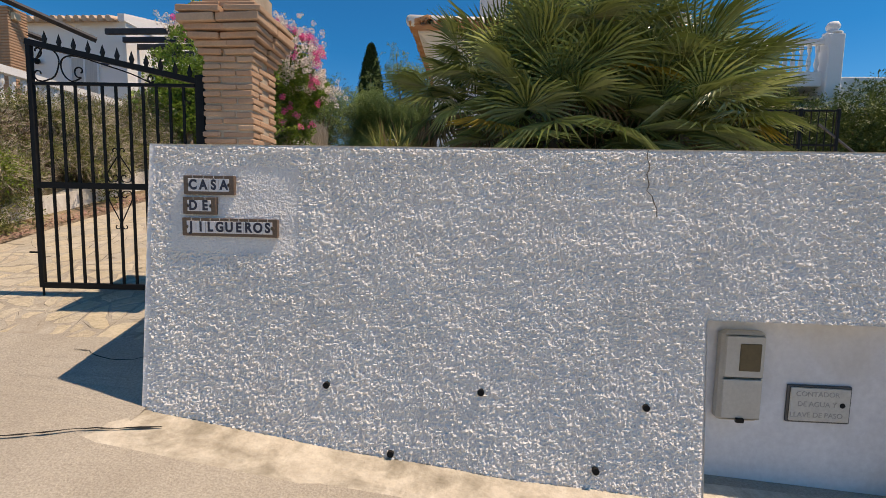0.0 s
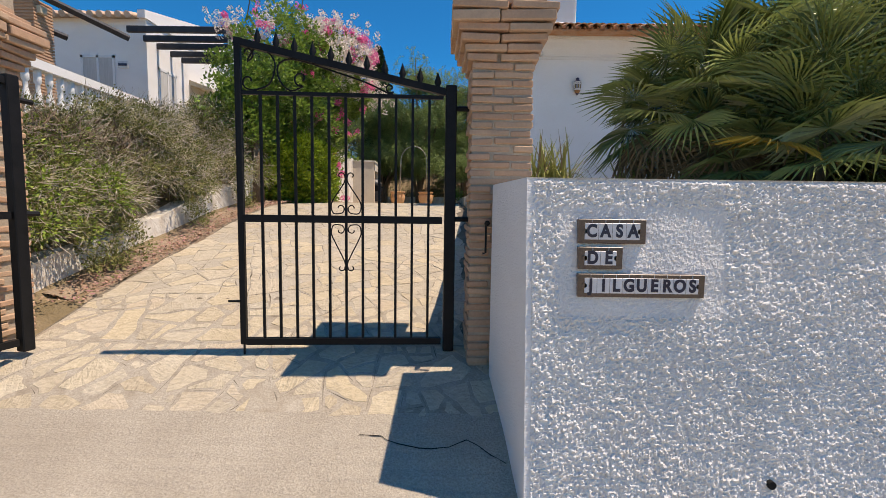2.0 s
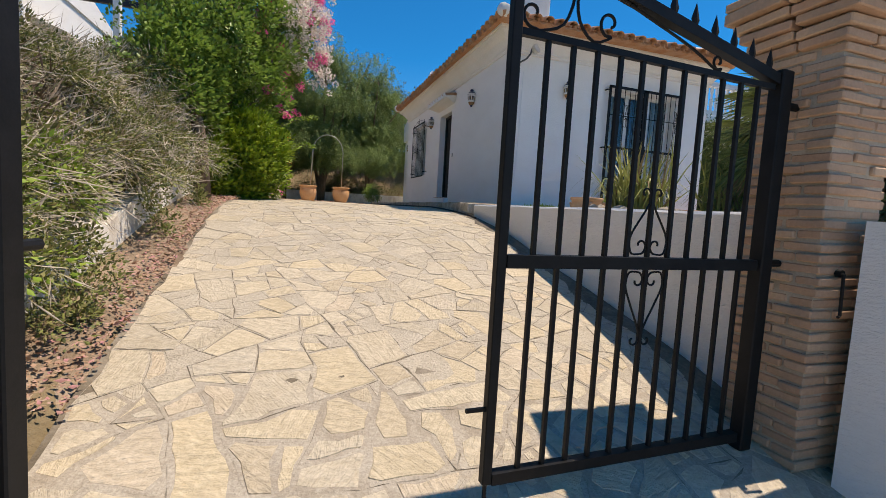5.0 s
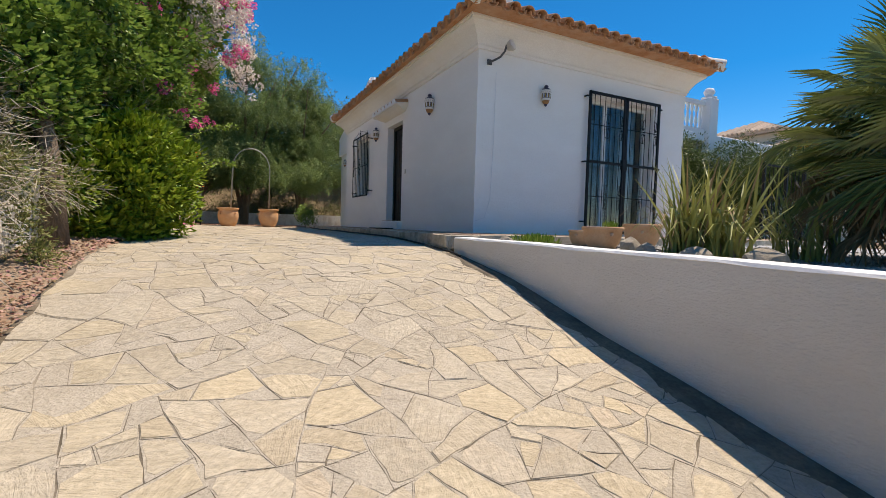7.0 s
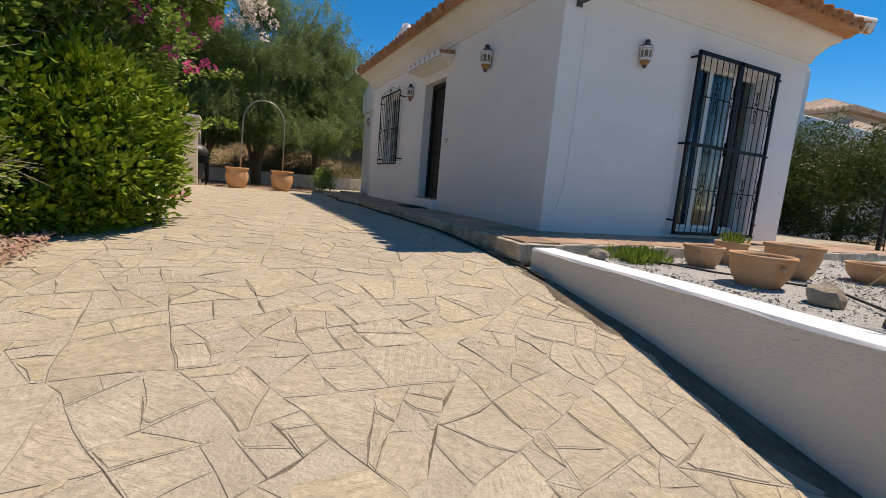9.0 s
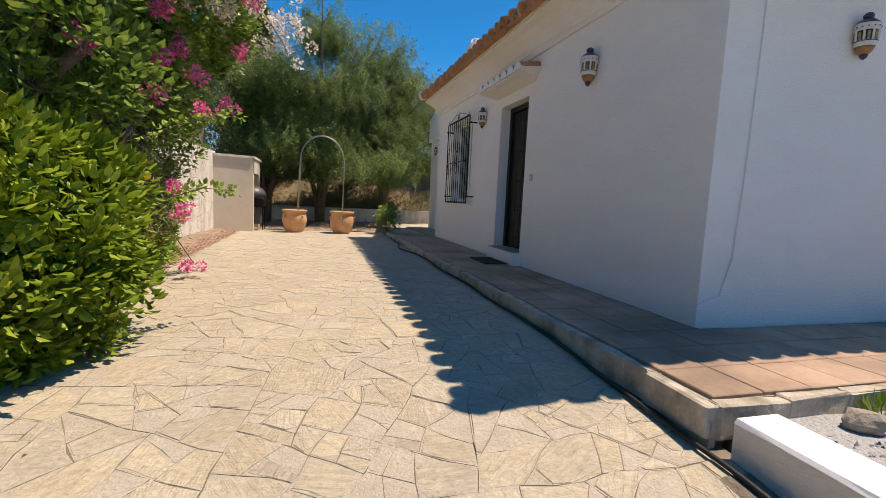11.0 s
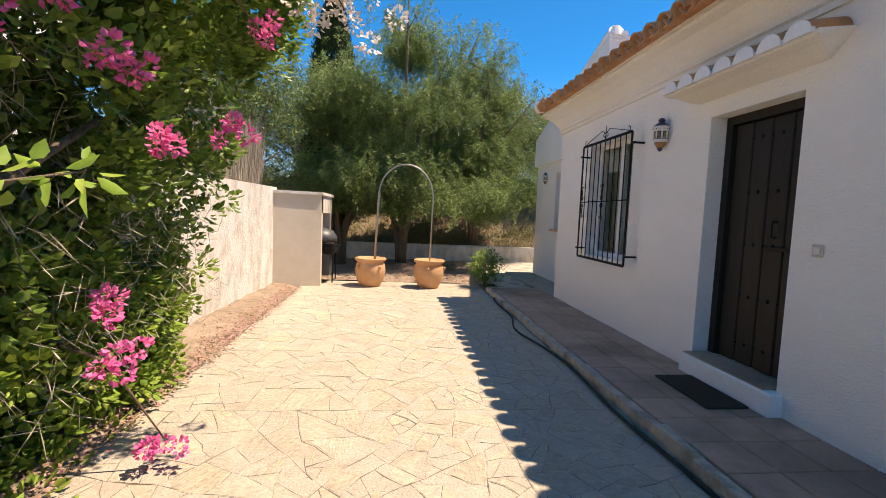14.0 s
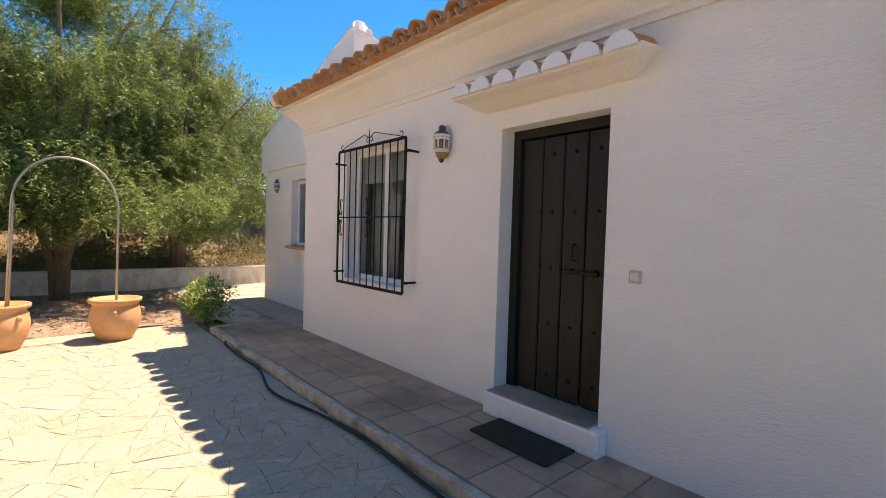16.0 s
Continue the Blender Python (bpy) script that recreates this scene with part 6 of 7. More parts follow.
def railing():
    r = thing("metal_railing", "black iron railing at the garden edge", "railing", (6.2, 9.0, 1.9))
    for x in [5.2 + 0.13 * k for k in range(11)]:
        part("bar", Geo().tube([(x, 9.0, TERRACE), (x, 9.0, 3.33)], 0.009, 6), M["iron"], r)
    for x in (5.15, 5.92, 6.58):
        part("post", Geo().box(x - 0.025, 8.975, TERRACE, x + 0.025, 9.025, 3.38, 0.004), M["iron"], r)
    for z in (2.05, 2.72, 3.34):
        part("rail", Geo().box(5.15, 8.985, z - 0.015, 6.58, 9.015, z + 0.015), M["iron"], r)
    part("stair_rail", Geo().tube([(6.25, 9.0, 3.1), (7.1, 9.0, 2.45)], 0.02, 6), M["iron_worn"], r)


railing()


# ---------------------------------------------------------------- plants
LEAFY = {"twig_tangle", "inner_tangle", "fresh_leaves", "low_leaves", "inner_leaves", "leaves", "dry_tangle", "white_blossom", "pink_blossom", "blossom", "foliage", "crown"}


def shrub(name, label, at, parts, category="shrub"):
    t = thing(name, label, category, at)
    for nm, me, lab in parts:
        for k, one in enumerate(me if isinstance(me, list) else [me]):
            part("limb" if k and nm == "trunk" else nm, one, None, t, lab, kind="stuff" if nm in LEAFY else "")
    return t


def limbs(paths, mat_name="bark"):
    return [Geo().tube(pts, r0, 7, r1).mesh("limb", M[mat_name], True) for pts, r0, r1 in paths]


def box_points(n, lo, hi):
    return np.stack([rng.uniform(a, b, n) for a, b in zip(lo, hi)], 1)


# dry mixed hedge on the bank
def hedge():
    n = 1100
    y = rng.uniform(3.9, 9.2, n)
    k = rng.uniform(0, 1, n) ** 0.8
    top = np.interp(y, [3.9, 5.2, 6.4, 7.4, 8.2, 9.2], [2.4, 2.6, 2.9, 3.1, 3.3, 3.45])
    low = np.interp(y, [3.9, 5, 6.8, 7.8, 9.2], [1.3, 1.5, 1.85, 2.08, 2.15])
    z = low + (top - low) * k
    x = -5.72 - 0.95 * k ** 1.3 + rng.normal(0, 0.16, n) - 0.15 * np.sin(y * 2.7) * k
    x += 0.16 * np.sin(y * 5.3 + 2 * np.sin(z * 3.1)) * np.sin(z * 4.7 + y)
    keep = np.sin(3.7 * y + 2.1 * np.sin(2.9 * z)) * np.sin(5.1 * z + 1.3 * y) > -0.5
    x, y, z = x[keep], y[keep], z[keep]
    x2 = rng.uniform(-8.1, -6.3, 500)
    y2 = rng.uniform(3.9, 9.2, 500)
    z2 = np.interp(y2, [3.9, 5.2, 6.4, 8.2, 9.2], [2.15, 2.3, 2.55, 2.85, 3.05]) + rng.normal(0.0, 0.06, 500)
    cen = np.concatenate([np.stack([x, y, z], 1), np.stack([x2, y2, z2], 1)])
    green = rng.uniform(0, 1, len(cen)) < (0.80 - 0.25 * np.sin(cen[:, 1] * 1.9 + cen[:, 2] * 2.2) + 0.15 * (cen[:, 1] > 6.8))
    p, d = clumps(cen[green], rng.uniform(0.08, 0.26, green.sum()), 115)
    leaves = leaf_mesh("foliage", p, d + np.array([0.3, 0, 0.2]), rng.uniform(0.02, 0.045, len(p)), rng.uniform(0.012, 0.024, len(p)), M["l_hedge"])
    p, d = clumps(cen, rng.uniform(0.12, 0.24, len(cen)), 19)
    d = d * 0.8 + np.array([0.25, 0.1, -0.15]) + unit(len(p)) * 0.4
    tw = leaf_mesh("twig_tangle", p, d, rng.uniform(0.08, 0.26, len(p)), rng.uniform(0.004, 0.009, len(p)), M["twig"], 0.5)
    low_g = cen[(cen[:, 2] < 2.4) & (cen[:, 1] < 5.4)]
    p, d = clumps(low_g, 0.14, 40)
    fresh = leaf_mesh("fresh_leaves", p, d + np.array([0.3, -0.1, 0]), rng.uniform(0.03, 0.06, len(p)), rng.uniform(0.02, 0.03, len(p)), M["l_ivy"])
    ys = rng.uniform(4.0, 9.3, 420)
    ys = ys[np.sin(ys * 4.1) + 0.6 * np.sin(ys * 9.7) > 0.35]
    gz = np.interp(ys, [a for a, b in DRIVE], [b for a, b in DRIVE])
    up = rng.uniform(0, 1, len(ys)) ** 1.6
    p, d = clumps(np.stack([-5.42 - 0.20 * up - np.abs(rng.normal(0, 0.06, len(ys))), ys, gz + 0.06 + 0.55 * up], 1), rng.uniform(0.05, 0.12, len(ys)), 36)
    sprig = leaf_mesh("low_leaves", p, d + np.array([0.2, 0, 0.3]), rng.uniform(0.02, 0.05, len(p)), rng.uniform(0.01, 0.024, len(p)), M["l_hedge"])
    core = leaf_mesh("inner_tangle", box_points(22000, (-7.6, 3.95, 1.4), (-5.95, 9.2, 2.5)), unit(22000), rng.uniform(0.1, 0.3, 22000), rng.uniform(0.008, 0.02, 22000), M["bark"])
    shrub("hedge", "dry overgrown hedge of brown twigs and sparse green", (-6.3, 6.5, 1.3), [("foliage", leaves, ""), ("twig_tangle", tw, "dry grey twigs"), ("fresh_leaves", fresh, "fresh yellow-green leaves"), ("inner_tangle", core, ""), ("low_leaves", sprig, "trailing weeds at the wall foot")], "hedge")


hedge()


def bougainvillea():
    cen = []
    for c, r, n in (((-5.9, 10.2, 4.2), (1.25, 1.5, 1.45), 420), ((-5.75, 12.0, 3.95), (1.05, 1.5, 1.5), 430), ((-5.55, 13.5, 3.6), (0.55, 0.9, 0.9), 170), ((-5.05, 13.2, 4.65), (0.7, 0.8, 0.55), 170),
                    ((-6.4, 11.6, 5.0), (1.3, 1.6, 0.95), 260), ((-5.45, 12.0, 2.35), (0.42, 1.4, 0.6), 180), ((-5.1, 11.4, 4.9), (0.85, 1.2, 0.6), 150), ((-5.9, 9.0, 3.2), (0.45, 0.7, 0.9), 120)):
        cen.append(blob_surface(c, r, n, 0.16, 0.78))
    cen = np.concatenate(cen)
    reach = lambda c: np.where(c[:, 1] < 10.7, -4.55, np.interp(c[:, 2], [2.2, 3.0, 3.9, 4.6], [-5.36, -5.2, -4.7, -4.3]))
    crest = np.interp(cen[:, 0], [-7.1, -6.6, -6.0, -5.2], [3.5, 4.5, 5.15, 5.7])
    cen = cen[(cen[:, 2] > 1.9) & (cen[:, 2] < crest + rng.normal(0, 0.12, len(cen))) & (cen[:, 0] < reach(cen) + rng.normal(0, 0.05, len(cen)))]
    p, d = clumps(cen, rng.uniform(0.10, 0.2, len(cen)), 46)
    leaves = leaf_mesh("foliage", p, d * 0.5 + np.array([0.35, -0.25, 0.15]), rng.uniform(0.04, 0.085, len(p)), rng.uniform(0.03, 0.06, len(p)), M["l_boug"], 0.2, True)
    heart = np.concatenate([blob_surface((-6.0, 10.3, 3.7), (0.7, 1.2, 1.2), 15000, 0.1, 0.1), blob_surface((-5.95, 12.0, 3.6), (0.6, 1.4, 1.3), 15000, 0.1, 0.1), blob_surface((-6.2, 9.0, 3.0), (0.6, 0.9, 0.8), 4000, 0.1, 0.1)])
    heart = heart[heart[:, 2] < np.interp(heart[:, 0], [-7.1, -6.6, -6.0, -5.2], [3.3, 4.2, 4.9, 5.3])]
    inner = leaf_mesh("inner_leaves", heart, unit(len(heart)), rng.uniform(0.05, 0.09, len(heart)), rng.uniform(0.04, 0.07, len(heart)), M["l_boug"], 0.2, True)
    lowc = np.concatenate([blob_surface((-5.4, 12.2, 2.1), (0.34, 1.5, 0.4), 240, 0.2, 0.7), blob_surface((-5.25, 10.9, 2.2), (0.45, 0.7, 0.5), 170, 0.2, 0.7)])
    lowc = np.concatenate([lowc, blob_surface((-5.5, 13.2, 2.3), (0.36, 1.0, 0.55), 190, 0.3, 0.6)])
    lowc = lowc[lowc[:, 0] < reach(lowc) + rng.normal(0, 0.06, len(lowc))]
    p, d = clumps(lowc, 0.13, 46)
    low = leaf_mesh("low_leaves", p, d + np.array([0.2, -0.1, 0.2]), rng.uniform(0.04, 0.08, len(p)), rng.uniform(0.025, 0.045, len(p)), M["l_ivy"], 0.2, True)
    dead = leaf_mesh("dry_tangle", *(lambda a: (a, unit(len(a)) + np.array([0, 0, -0.3])))(box_points(7000, (-6.4, 9.5, 2.2), (-5.0, 13.8, 4.2))), rng.uniform(0.08, 0.24, 7000), rng.uniform(0.003, 0.008, 7000), M["twig"], 0.5)
    # blooms
    w = [(-4.75, 11.6, 5.35), (-4.55, 11.9, 5.15), (-4.4, 12.1, 4.95), (-4.25, 12.3, 4.75), (-4.1, 12.4, 4.55), (-3.98, 12.5, 4.35), (-4.9, 11.3, 5.5), (-5.2, 11.0, 5.6), (-4.65, 11.8, 4.75), (-4.5, 12.2, 4.6), (-5.5, 10.6, 5.75), (-4.85, 12.0, 4.45), (-3.8, 12.6, 4.5), (-6.2, 11.0, 5.85), (-6.0, 10.6, 5.8)]
    crown = blob_surface((-4.95, 11.45, 4.95), (0.98, 1.3, 0.8), 400, 0.1, 0.97)
    crown = crown[(crown[:, 0] - 0.4 * crown[:, 1] + 0.6 * crown[:, 2] > -6.2) & (crown[:, 2] > 4.4)]
    ridge = [(-6.9 + 2.1 * u + rng.normal(0, 0.12), 10.0 + 0.5 * u + rng.normal(0, 0.12), 5.4 - 0.45 * u + rng.normal(0, 0.14)) for u in np.linspace(0, 1, 24)]
    w = w + [tuple(q) for q in crown[:34]] + ridge[::2]
    wc = np.repeat(np.array(w), 9, axis=0) + rng.normal(0, 0.12, (len(w) * 9, 3))
    p, d = clumps(wc, 0.06, 30)
    white = leaf_mesh("white_blossom", p, d, rng.uniform(0.022, 0.038, len(p)), rng.uniform(0.022, 0.034, len(p)), M["f_white"], 0.3, True)
    pk = [(-4.85, 11.5, 5.2), (-4.6, 11.9, 5.0), (-5.3, 10.9, 5.45), (-4.45, 12.2, 4.8), (-5.9, 9.6, 5.4), (-5.0, 11.2, 5.0), (-4.7, 11.4, 3.85), (-4.62, 11.6, 3.7), (-4.7, 12.0, 3.5), (-5.1, 9.9, 5.55), (-5.6, 9.0, 4.9), (-4.4, 12.6, 4.15),
          (-4.75, 10.6, 4.35), (-4.7, 10.9, 4.0), (-4.72, 11.2, 3.75), (-4.5, 12.4, 3.6), (-4.95, 10.3, 3.55), (-4.78, 11.1, 3.4), (-4.95, 12.0, 2.75), (-4.85, 11.9, 2.5), (-4.85, 12.3, 1.93), (-5.0, 9.9, 4.3)]
    pk = pk + [tuple(q) for q in crown[34:70]] + ridge[1::2]
    pc = np.repeat(np.array(pk), 4, axis=0) + rng.normal(0, 0.042, (len(pk) * 4, 3))
    p, d = clumps(pc, 0.045, 34)
    pink = leaf_mesh("pink_blossom", p, d, rng.uniform(0.02, 0.034, len(p)), rng.uniform(0.02, 0.03, len(p)), M["f_pink"], 0.3, True)
    spr = []
    for a, b in (((-5.0, 11.2, 5.3), (-3.95, 12.5, 4.3)), ((-5.4, 10.6, 5.5), (-5.0, 9.8, 6.2)), ((-5.2, 11.6, 4.8), (-4.4, 12.6, 4.15)), ((-5.3, 12.2, 2.5), (-4.82, 12.3, 1.95)), ((-6.2, 9.8, 5.3), (-5.7, 9.3, 6.3))):
        a, b = Vector(a), Vector(b)
        spr.append(([a, a.lerp(b, 0.5) + Vector((0, 0, 0.15)), b], 0.012, 0.004))
    trunk = [([(-5.45, 10.6, 1.75), (-5.5, 10.5, 2.4), (-5.35, 10.2, 3.0), (-5.7, 10.3, 3.8), (-5.5, 10.6, 4.8)], 0.09, 0.03), ([(-5.55, 8.6, 1.7), (-5.6, 8.7, 2.4), (-5.75, 8.9, 3.2), (-6.0, 9.3, 4.2)], 0.11, 0.03),
             ([(-5.35, 10.2, 3.0), (-4.95, 10.5, 3.6), (-4.9, 11.2, 4.4), (-4.9, 11.5, 5.1)], 0.05, 0.015), ([(-5.5, 10.5, 2.4), (-5.2, 11.4, 3.0), (-5.1, 12.3, 3.6)], 0.05, 0.015), ([(-5.5, 12.8, 1.8), (-5.55, 12.9, 2.8), (-5.4, 13.2, 3.8)], 0.05, 0.02)]
    shrub("bougainvillea", "large bougainvillea with pink and white blooms over the wall", (-5.5, 10.6, 1.75),
          [("limb", limbs(trunk + spr), ""), ("foliage", leaves, ""), ("inner_leaves", inner, ""), ("low_leaves", low, "fresh trailing leaves"), ("dry_tangle", dead, "tangled dry stems"), ("white_blossom", white, "white papery blooms"), ("pink_blossom", pink, "pink papery blooms")])


bougainvillea()


def round_bush():
    c = np.concatenate([blob_surface((-5.2, 9.95, 2.38), (0.62, 0.78, 0.72), 420, 0.08, 0.82), blob_surface((-5.6, 9.5, 2.2), (0.45, 0.6, 0.55), 150, 0.1, 0.8)])
    c = c[c[:, 2] > 1.72]
    p, d = clumps(c, rng.uniform(0.07, 0.17, len(c)), 40)
    f = leaf_mesh("foliage", p, d + np.array([0.2, 0, 0.35]), rng.uniform(0.05, 0.09, len(p)), rng.uniform(0.028, 0.045, len(p)), M["l_bush"], 0.2, True)
    ins = leaf_mesh("inner_leaves", blob_surface((-5.25, 9.85, 2.35), (0.5, 0.65, 0.6), 5000, 0.1, 0.2), unit(5000), 0.07, 0.05, M["l_boug"])
    fl_ = leaf_mesh("blossom", *clumps(np.array([(-4.55, 10.1, 2.75), (-4.55, 10.3, 2.4)]), 0.035, 10), 0.03, 0.025, M["f_orange"])
    stems = limbs([([(-5.1, 9.9, 1.7), (-5.1 + 0.3 * math.cos(a), 9.9 + 0.3 * math.sin(a), 2.5)], 0.018, 0.006) for a in (0, 1.2, 2.5, 3.8, 5)])
    tips = []
    for q0, q1 in (((-4.47, 10.3, 2.66), (-4.14, 10.5, 2.71)), ((-4.62, 10.3, 3.02), (-4.12, 10.6, 3.24))):
        q0, q1 = Vector(q0), Vector(q1)
        stems += limbs([([q0 - Vector((0.25, 0, 0.1)), q0, q0.lerp(q1, 0.5) + Vector((0, 0, 0.04)), q1], 0.005, 0.002)])
        tips += [tuple(q0.lerp(q1, k / 15) + Vector((0, 0, 0.04 * math.sin(math.pi * k / 15)))) for k in range(16)]
    tp, td = clumps(np.array(tips), 0.03, 7)
    spray = leaf_mesh("fresh_leaves", tp, td, rng.uniform(0.03, 0.055, len(tp)), rng.uniform(0.018, 0.03, len(tp)), M["l_ivy"], 0.2, True)
    shrub("round_shrub", "rounded bright green leafy shrub beside the drive", (-5.1, 9.9, 1.7), [("stem", stems, ""), ("foliage", f, ""), ("inner_leaves", ins, ""), ("fresh_leaves", spray, "pale leafy sprays"), ("blossom", fl_, "small orange-red blooms")])


round_bush()


def pepper_tree(label, at, height, crown, n_strand, seed, lean=0.0):
    """A weeping tree: forked trunk, arching limbs and hanging strands of narrow leaves."""
    rd = np.random.default_rng(seed)
    x, y, z = at
    paths, tips = [], []
    for k in range(7):
        a = 2 * math.pi * k / 7 + rd.uniform(-.3, .3)
        r = rd.uniform(0.5, 0.9) * crown
        h = z + height * rd.uniform(0.62, 0.92)
        b = Vector((x + 0.1 * math.cos(a), y + 0.1 * math.sin(a), z + 0.5 + rd.uniform(0, 0.5)))
        m = Vector((x + r * 0.45 * math.cos(a) + lean, y + r * 0.45 * math.sin(a), z + height * 0.55))
        t = Vector((x + r * math.cos(a) + lean, y + r * math.sin(a), h))
        paths.append(([(x + 0.05 * math.cos(a), y + 0.05 * math.sin(a), z), b, m, t], 0.105, 0.014))
        for q in range(5):
            u = t.lerp(m, rd.uniform(0, 0.6)) + Vector(rd.normal(0, 0.45, 3))
            paths.append(([t.lerp(m, 0.3), u], 0.016, 0.004))
            tips.append(u)
        tips.append(t)
    tips = np.array([tuple(t) for t in tips])
    cs = []
    for k in range(46):
        a, q = rd.uniform(0, 6.28), rd.uniform(0.1, 0.85) * crown
        h = z + height * rd.uniform(0.28, 0.92) - 0.3 * q
        cs.append(blob_surface((x + lean + q * math.cos(a), y + q * math.sin(a), h), (crown * 0.30, crown * 0.30, height * 0.085), n_strand // 30, 0.4, 0.3))
    base = np.concatenate(cs + [tips[rd.integers(0, len(tips), n_strand // 6)] + rd.normal(0, 0.2, (n_strand // 6, 3))])
    # each spray arches out, hangs down and carries narrow leaves
    m = 32
    s = np.linspace(0, 1, m)[None, :, None]
    ln = rd.uniform(0.18, 0.55, (len(base), 1, 1))
    drift = rd.normal(0, 0.6, (len(base), 1, 3)) * np.array([1, 1, 0.3])
    pts = base[:, None, :] + drift * s * ln + np.array([0, 0, -1.0]) * (s ** 1.7) * ln
    pts = pts.reshape(-1, 3)
    pts = pts + rd.normal(0, 0.02, pts.shape)
    pts = pts[pts[:, 2] > 3.15 + 0.3 * np.sin(pts[:, 0] * 3.1) * np.sin(pts[:, 1] * 2.3 + 1.0)]
    d = rd.normal(0, 1, pts.shape) * np.array([1, 1, 0.5]) + np.array([0, 0, -0.4])
    me = leaf_mesh("foliage", pts, d, rng.uniform(0.055, 0.10, len(pts)), rng.uniform(0.014, 0.025, len(pts)), M["l_pepper"])
    shrub("pepper_tree", label, at, [("trunk", limbs(paths), ""), ("crown", me, "")], "tree")


pepper_tree("spreading weeping pepper tree with dark forked trunk", (-3.45, 22.3, 1.8), 7.0, 3.2, 5200, 3)
pepper_tree("weeping pepper tree hanging over the back wall", (-1.2, 23.9, 2.1), 5.9, 2.7, 4000, 5)
pepper_tree("low weeping tree beside the barbecue shelter", (-5.0, 21.6, 1.8), 3.4, 1.6, 1600, 8)


def cypress(at, h, r):
    x, y, z = at
    n = 2600
    k = rng.uniform(0.02, 1, n)
    a = rng.uniform(0, 2 * math.pi, n)
    rr = r * np.sin(np.pi * np.clip(k, 0, 1) ** 0.75) ** 0.7 * rng.uniform(0.75, 1.08, n)
    c = np.stack([x + rr * np.cos(a), y + rr * np.sin(a), z + h * k], 1)
    p, d = clumps(c, 0.14, 22)
    me = leaf_mesh("foliage", p, d * 0.6 + np.array([0, 0, 1.0]), rng.uniform(0.06, 0.14, len(p)), 0.03, M["l_cypress"])
    shrub("cypress", "tall narrow dark green cypress", at, [("trunk", limbs([([(x, y, z), (x, y, z + h * 0.9)], 0.12, 0.02)]), ""), ("crown", me, "")], "tree")


cypress((-5.7, 24.6, 2.2), 7.6, 0.75)


def broad_tree(name, label, at, h, r, leafm, n, size, seed, low=False):
    x, y, z = at
    rd = random.Random(seed)
    paths = [([(x, y, z), (x + 0.1, y, z + h * 0.35), (x, y + 0.1, z + h * 0.6)], 0.12, 0.06)]
    cs = []
    for k in range(9):
        a = rd.uniform(0, 6.28)
        q = (x + r * 0.55 * math.cos(a), y + r * 0.55 * math.sin(a), z + h * rd.uniform(0.45, 0.85))
        paths.append(([(x, y, z + h * 0.35), q], 0.05, 0.012))
        cs.append(blob_surface(q, (r * 0.55, r * 0.55, h * 0.24), n // 9, 0.25, 0.6))
    if low:
        cs.append(blob_surface((x, y, z + h * 0.35), (r, r, h * 0.36), n // 2, 0.2, 0.7))
    c = np.concatenate(cs)
    p, d = clumps(c, 0.16, 24)
    me = leaf_mesh("foliage", p, d, rng.uniform(size * 0.7, size * 1.3, len(p)), size * 0.4, M[leafm])
    return shrub(name, label, at, [("trunk", limbs(paths), ""), ("crown", me, "")], "tree")


broad_tree("olive_tree", "grey-green olive tree beyond the boundary wall", (-8.6, 22.5, 2.6), 5.2, 2.4, "l_olive", 900, 0.08, 1)
broad_tree("olive_tree", "grey-green olive tree beyond the boundary wall", (-6.9, 20.2, 2.4), 4.2, 1.3, "l_pepper", 500, 0.08, 2)
broad_tree("oleander", "large dark green flowering shrub beyond the terrace", (7.6, 13.4, 1.7), 3.0, 1.7, "l_oleander", 1900, 0.08, 3, True)
broad_tree("oleander", "large dark green flowering shrub beyond the terrace", (9.6, 11.6, 1.7), 3.0, 1.9, "l_oleander", 1900, 0.08, 4, True)
broad_tree("garden_tree", "leafy green tree far beyond the villas", (17.5, 11.0, 1.2), 3.2, 2.4, "l_olive", 500, 0.12, 6)

for k, (tx, ty, th) in enumerate(((-7.5, 28.5, 4.2), (-3.8, 29.5, 4.4), (0.5, 29.0, 4.6), (3.5, 28.0, 4.4), (-11, 27, 4.5))):
    broad_tree("olive_tree", "grey-green olive tree on the dry bank", (tx, ty, 3.6), th, 2.6, "l_pepper" if k % 2 else "l_olive", 900, 0.11, 20 + k, True)

# dry scrub on the bank behind the wall
pp = box_points(40000, (-9, 23.6, 1.9), (5, 28.5, 5.2))
hb = np.interp(pp[:, 1], [23.5, 25, 27, 28.5], [1.8, 2.15, 3.2, 4.1])
pp = pp[(pp[:, 2] > hb - 0.3) & (pp[:, 2] < hb + 0.45 + 0.25 * np.sin(pp[:, 0] * 1.7))]
scr = leaf_mesh("dry_scrub", pp, unit(len(pp)) * 0.6 + np.array([0, 0, 0.9]), rng.uniform(0.15, 0.5, len(pp)), rng.uniform(0.006, 0.02, len(pp)), M["scrub"])
tagged(new("dry_scrub", scr), "dry brown scrub on the bank behind the wall", "scrub", kind="stuff")
pp = box_points(5000, (-9, 23.8, 2.0), (3, 26, 2.9))
bush2 = leaf_mesh("dark_scrub", *clumps(pp[:500], 0.25, 30), 0.07, 0.03, M["l_hedge"])
tagged(new("dark_scrub", bush2), "dark low bushes on the bank", "scrub", kind="stuff")


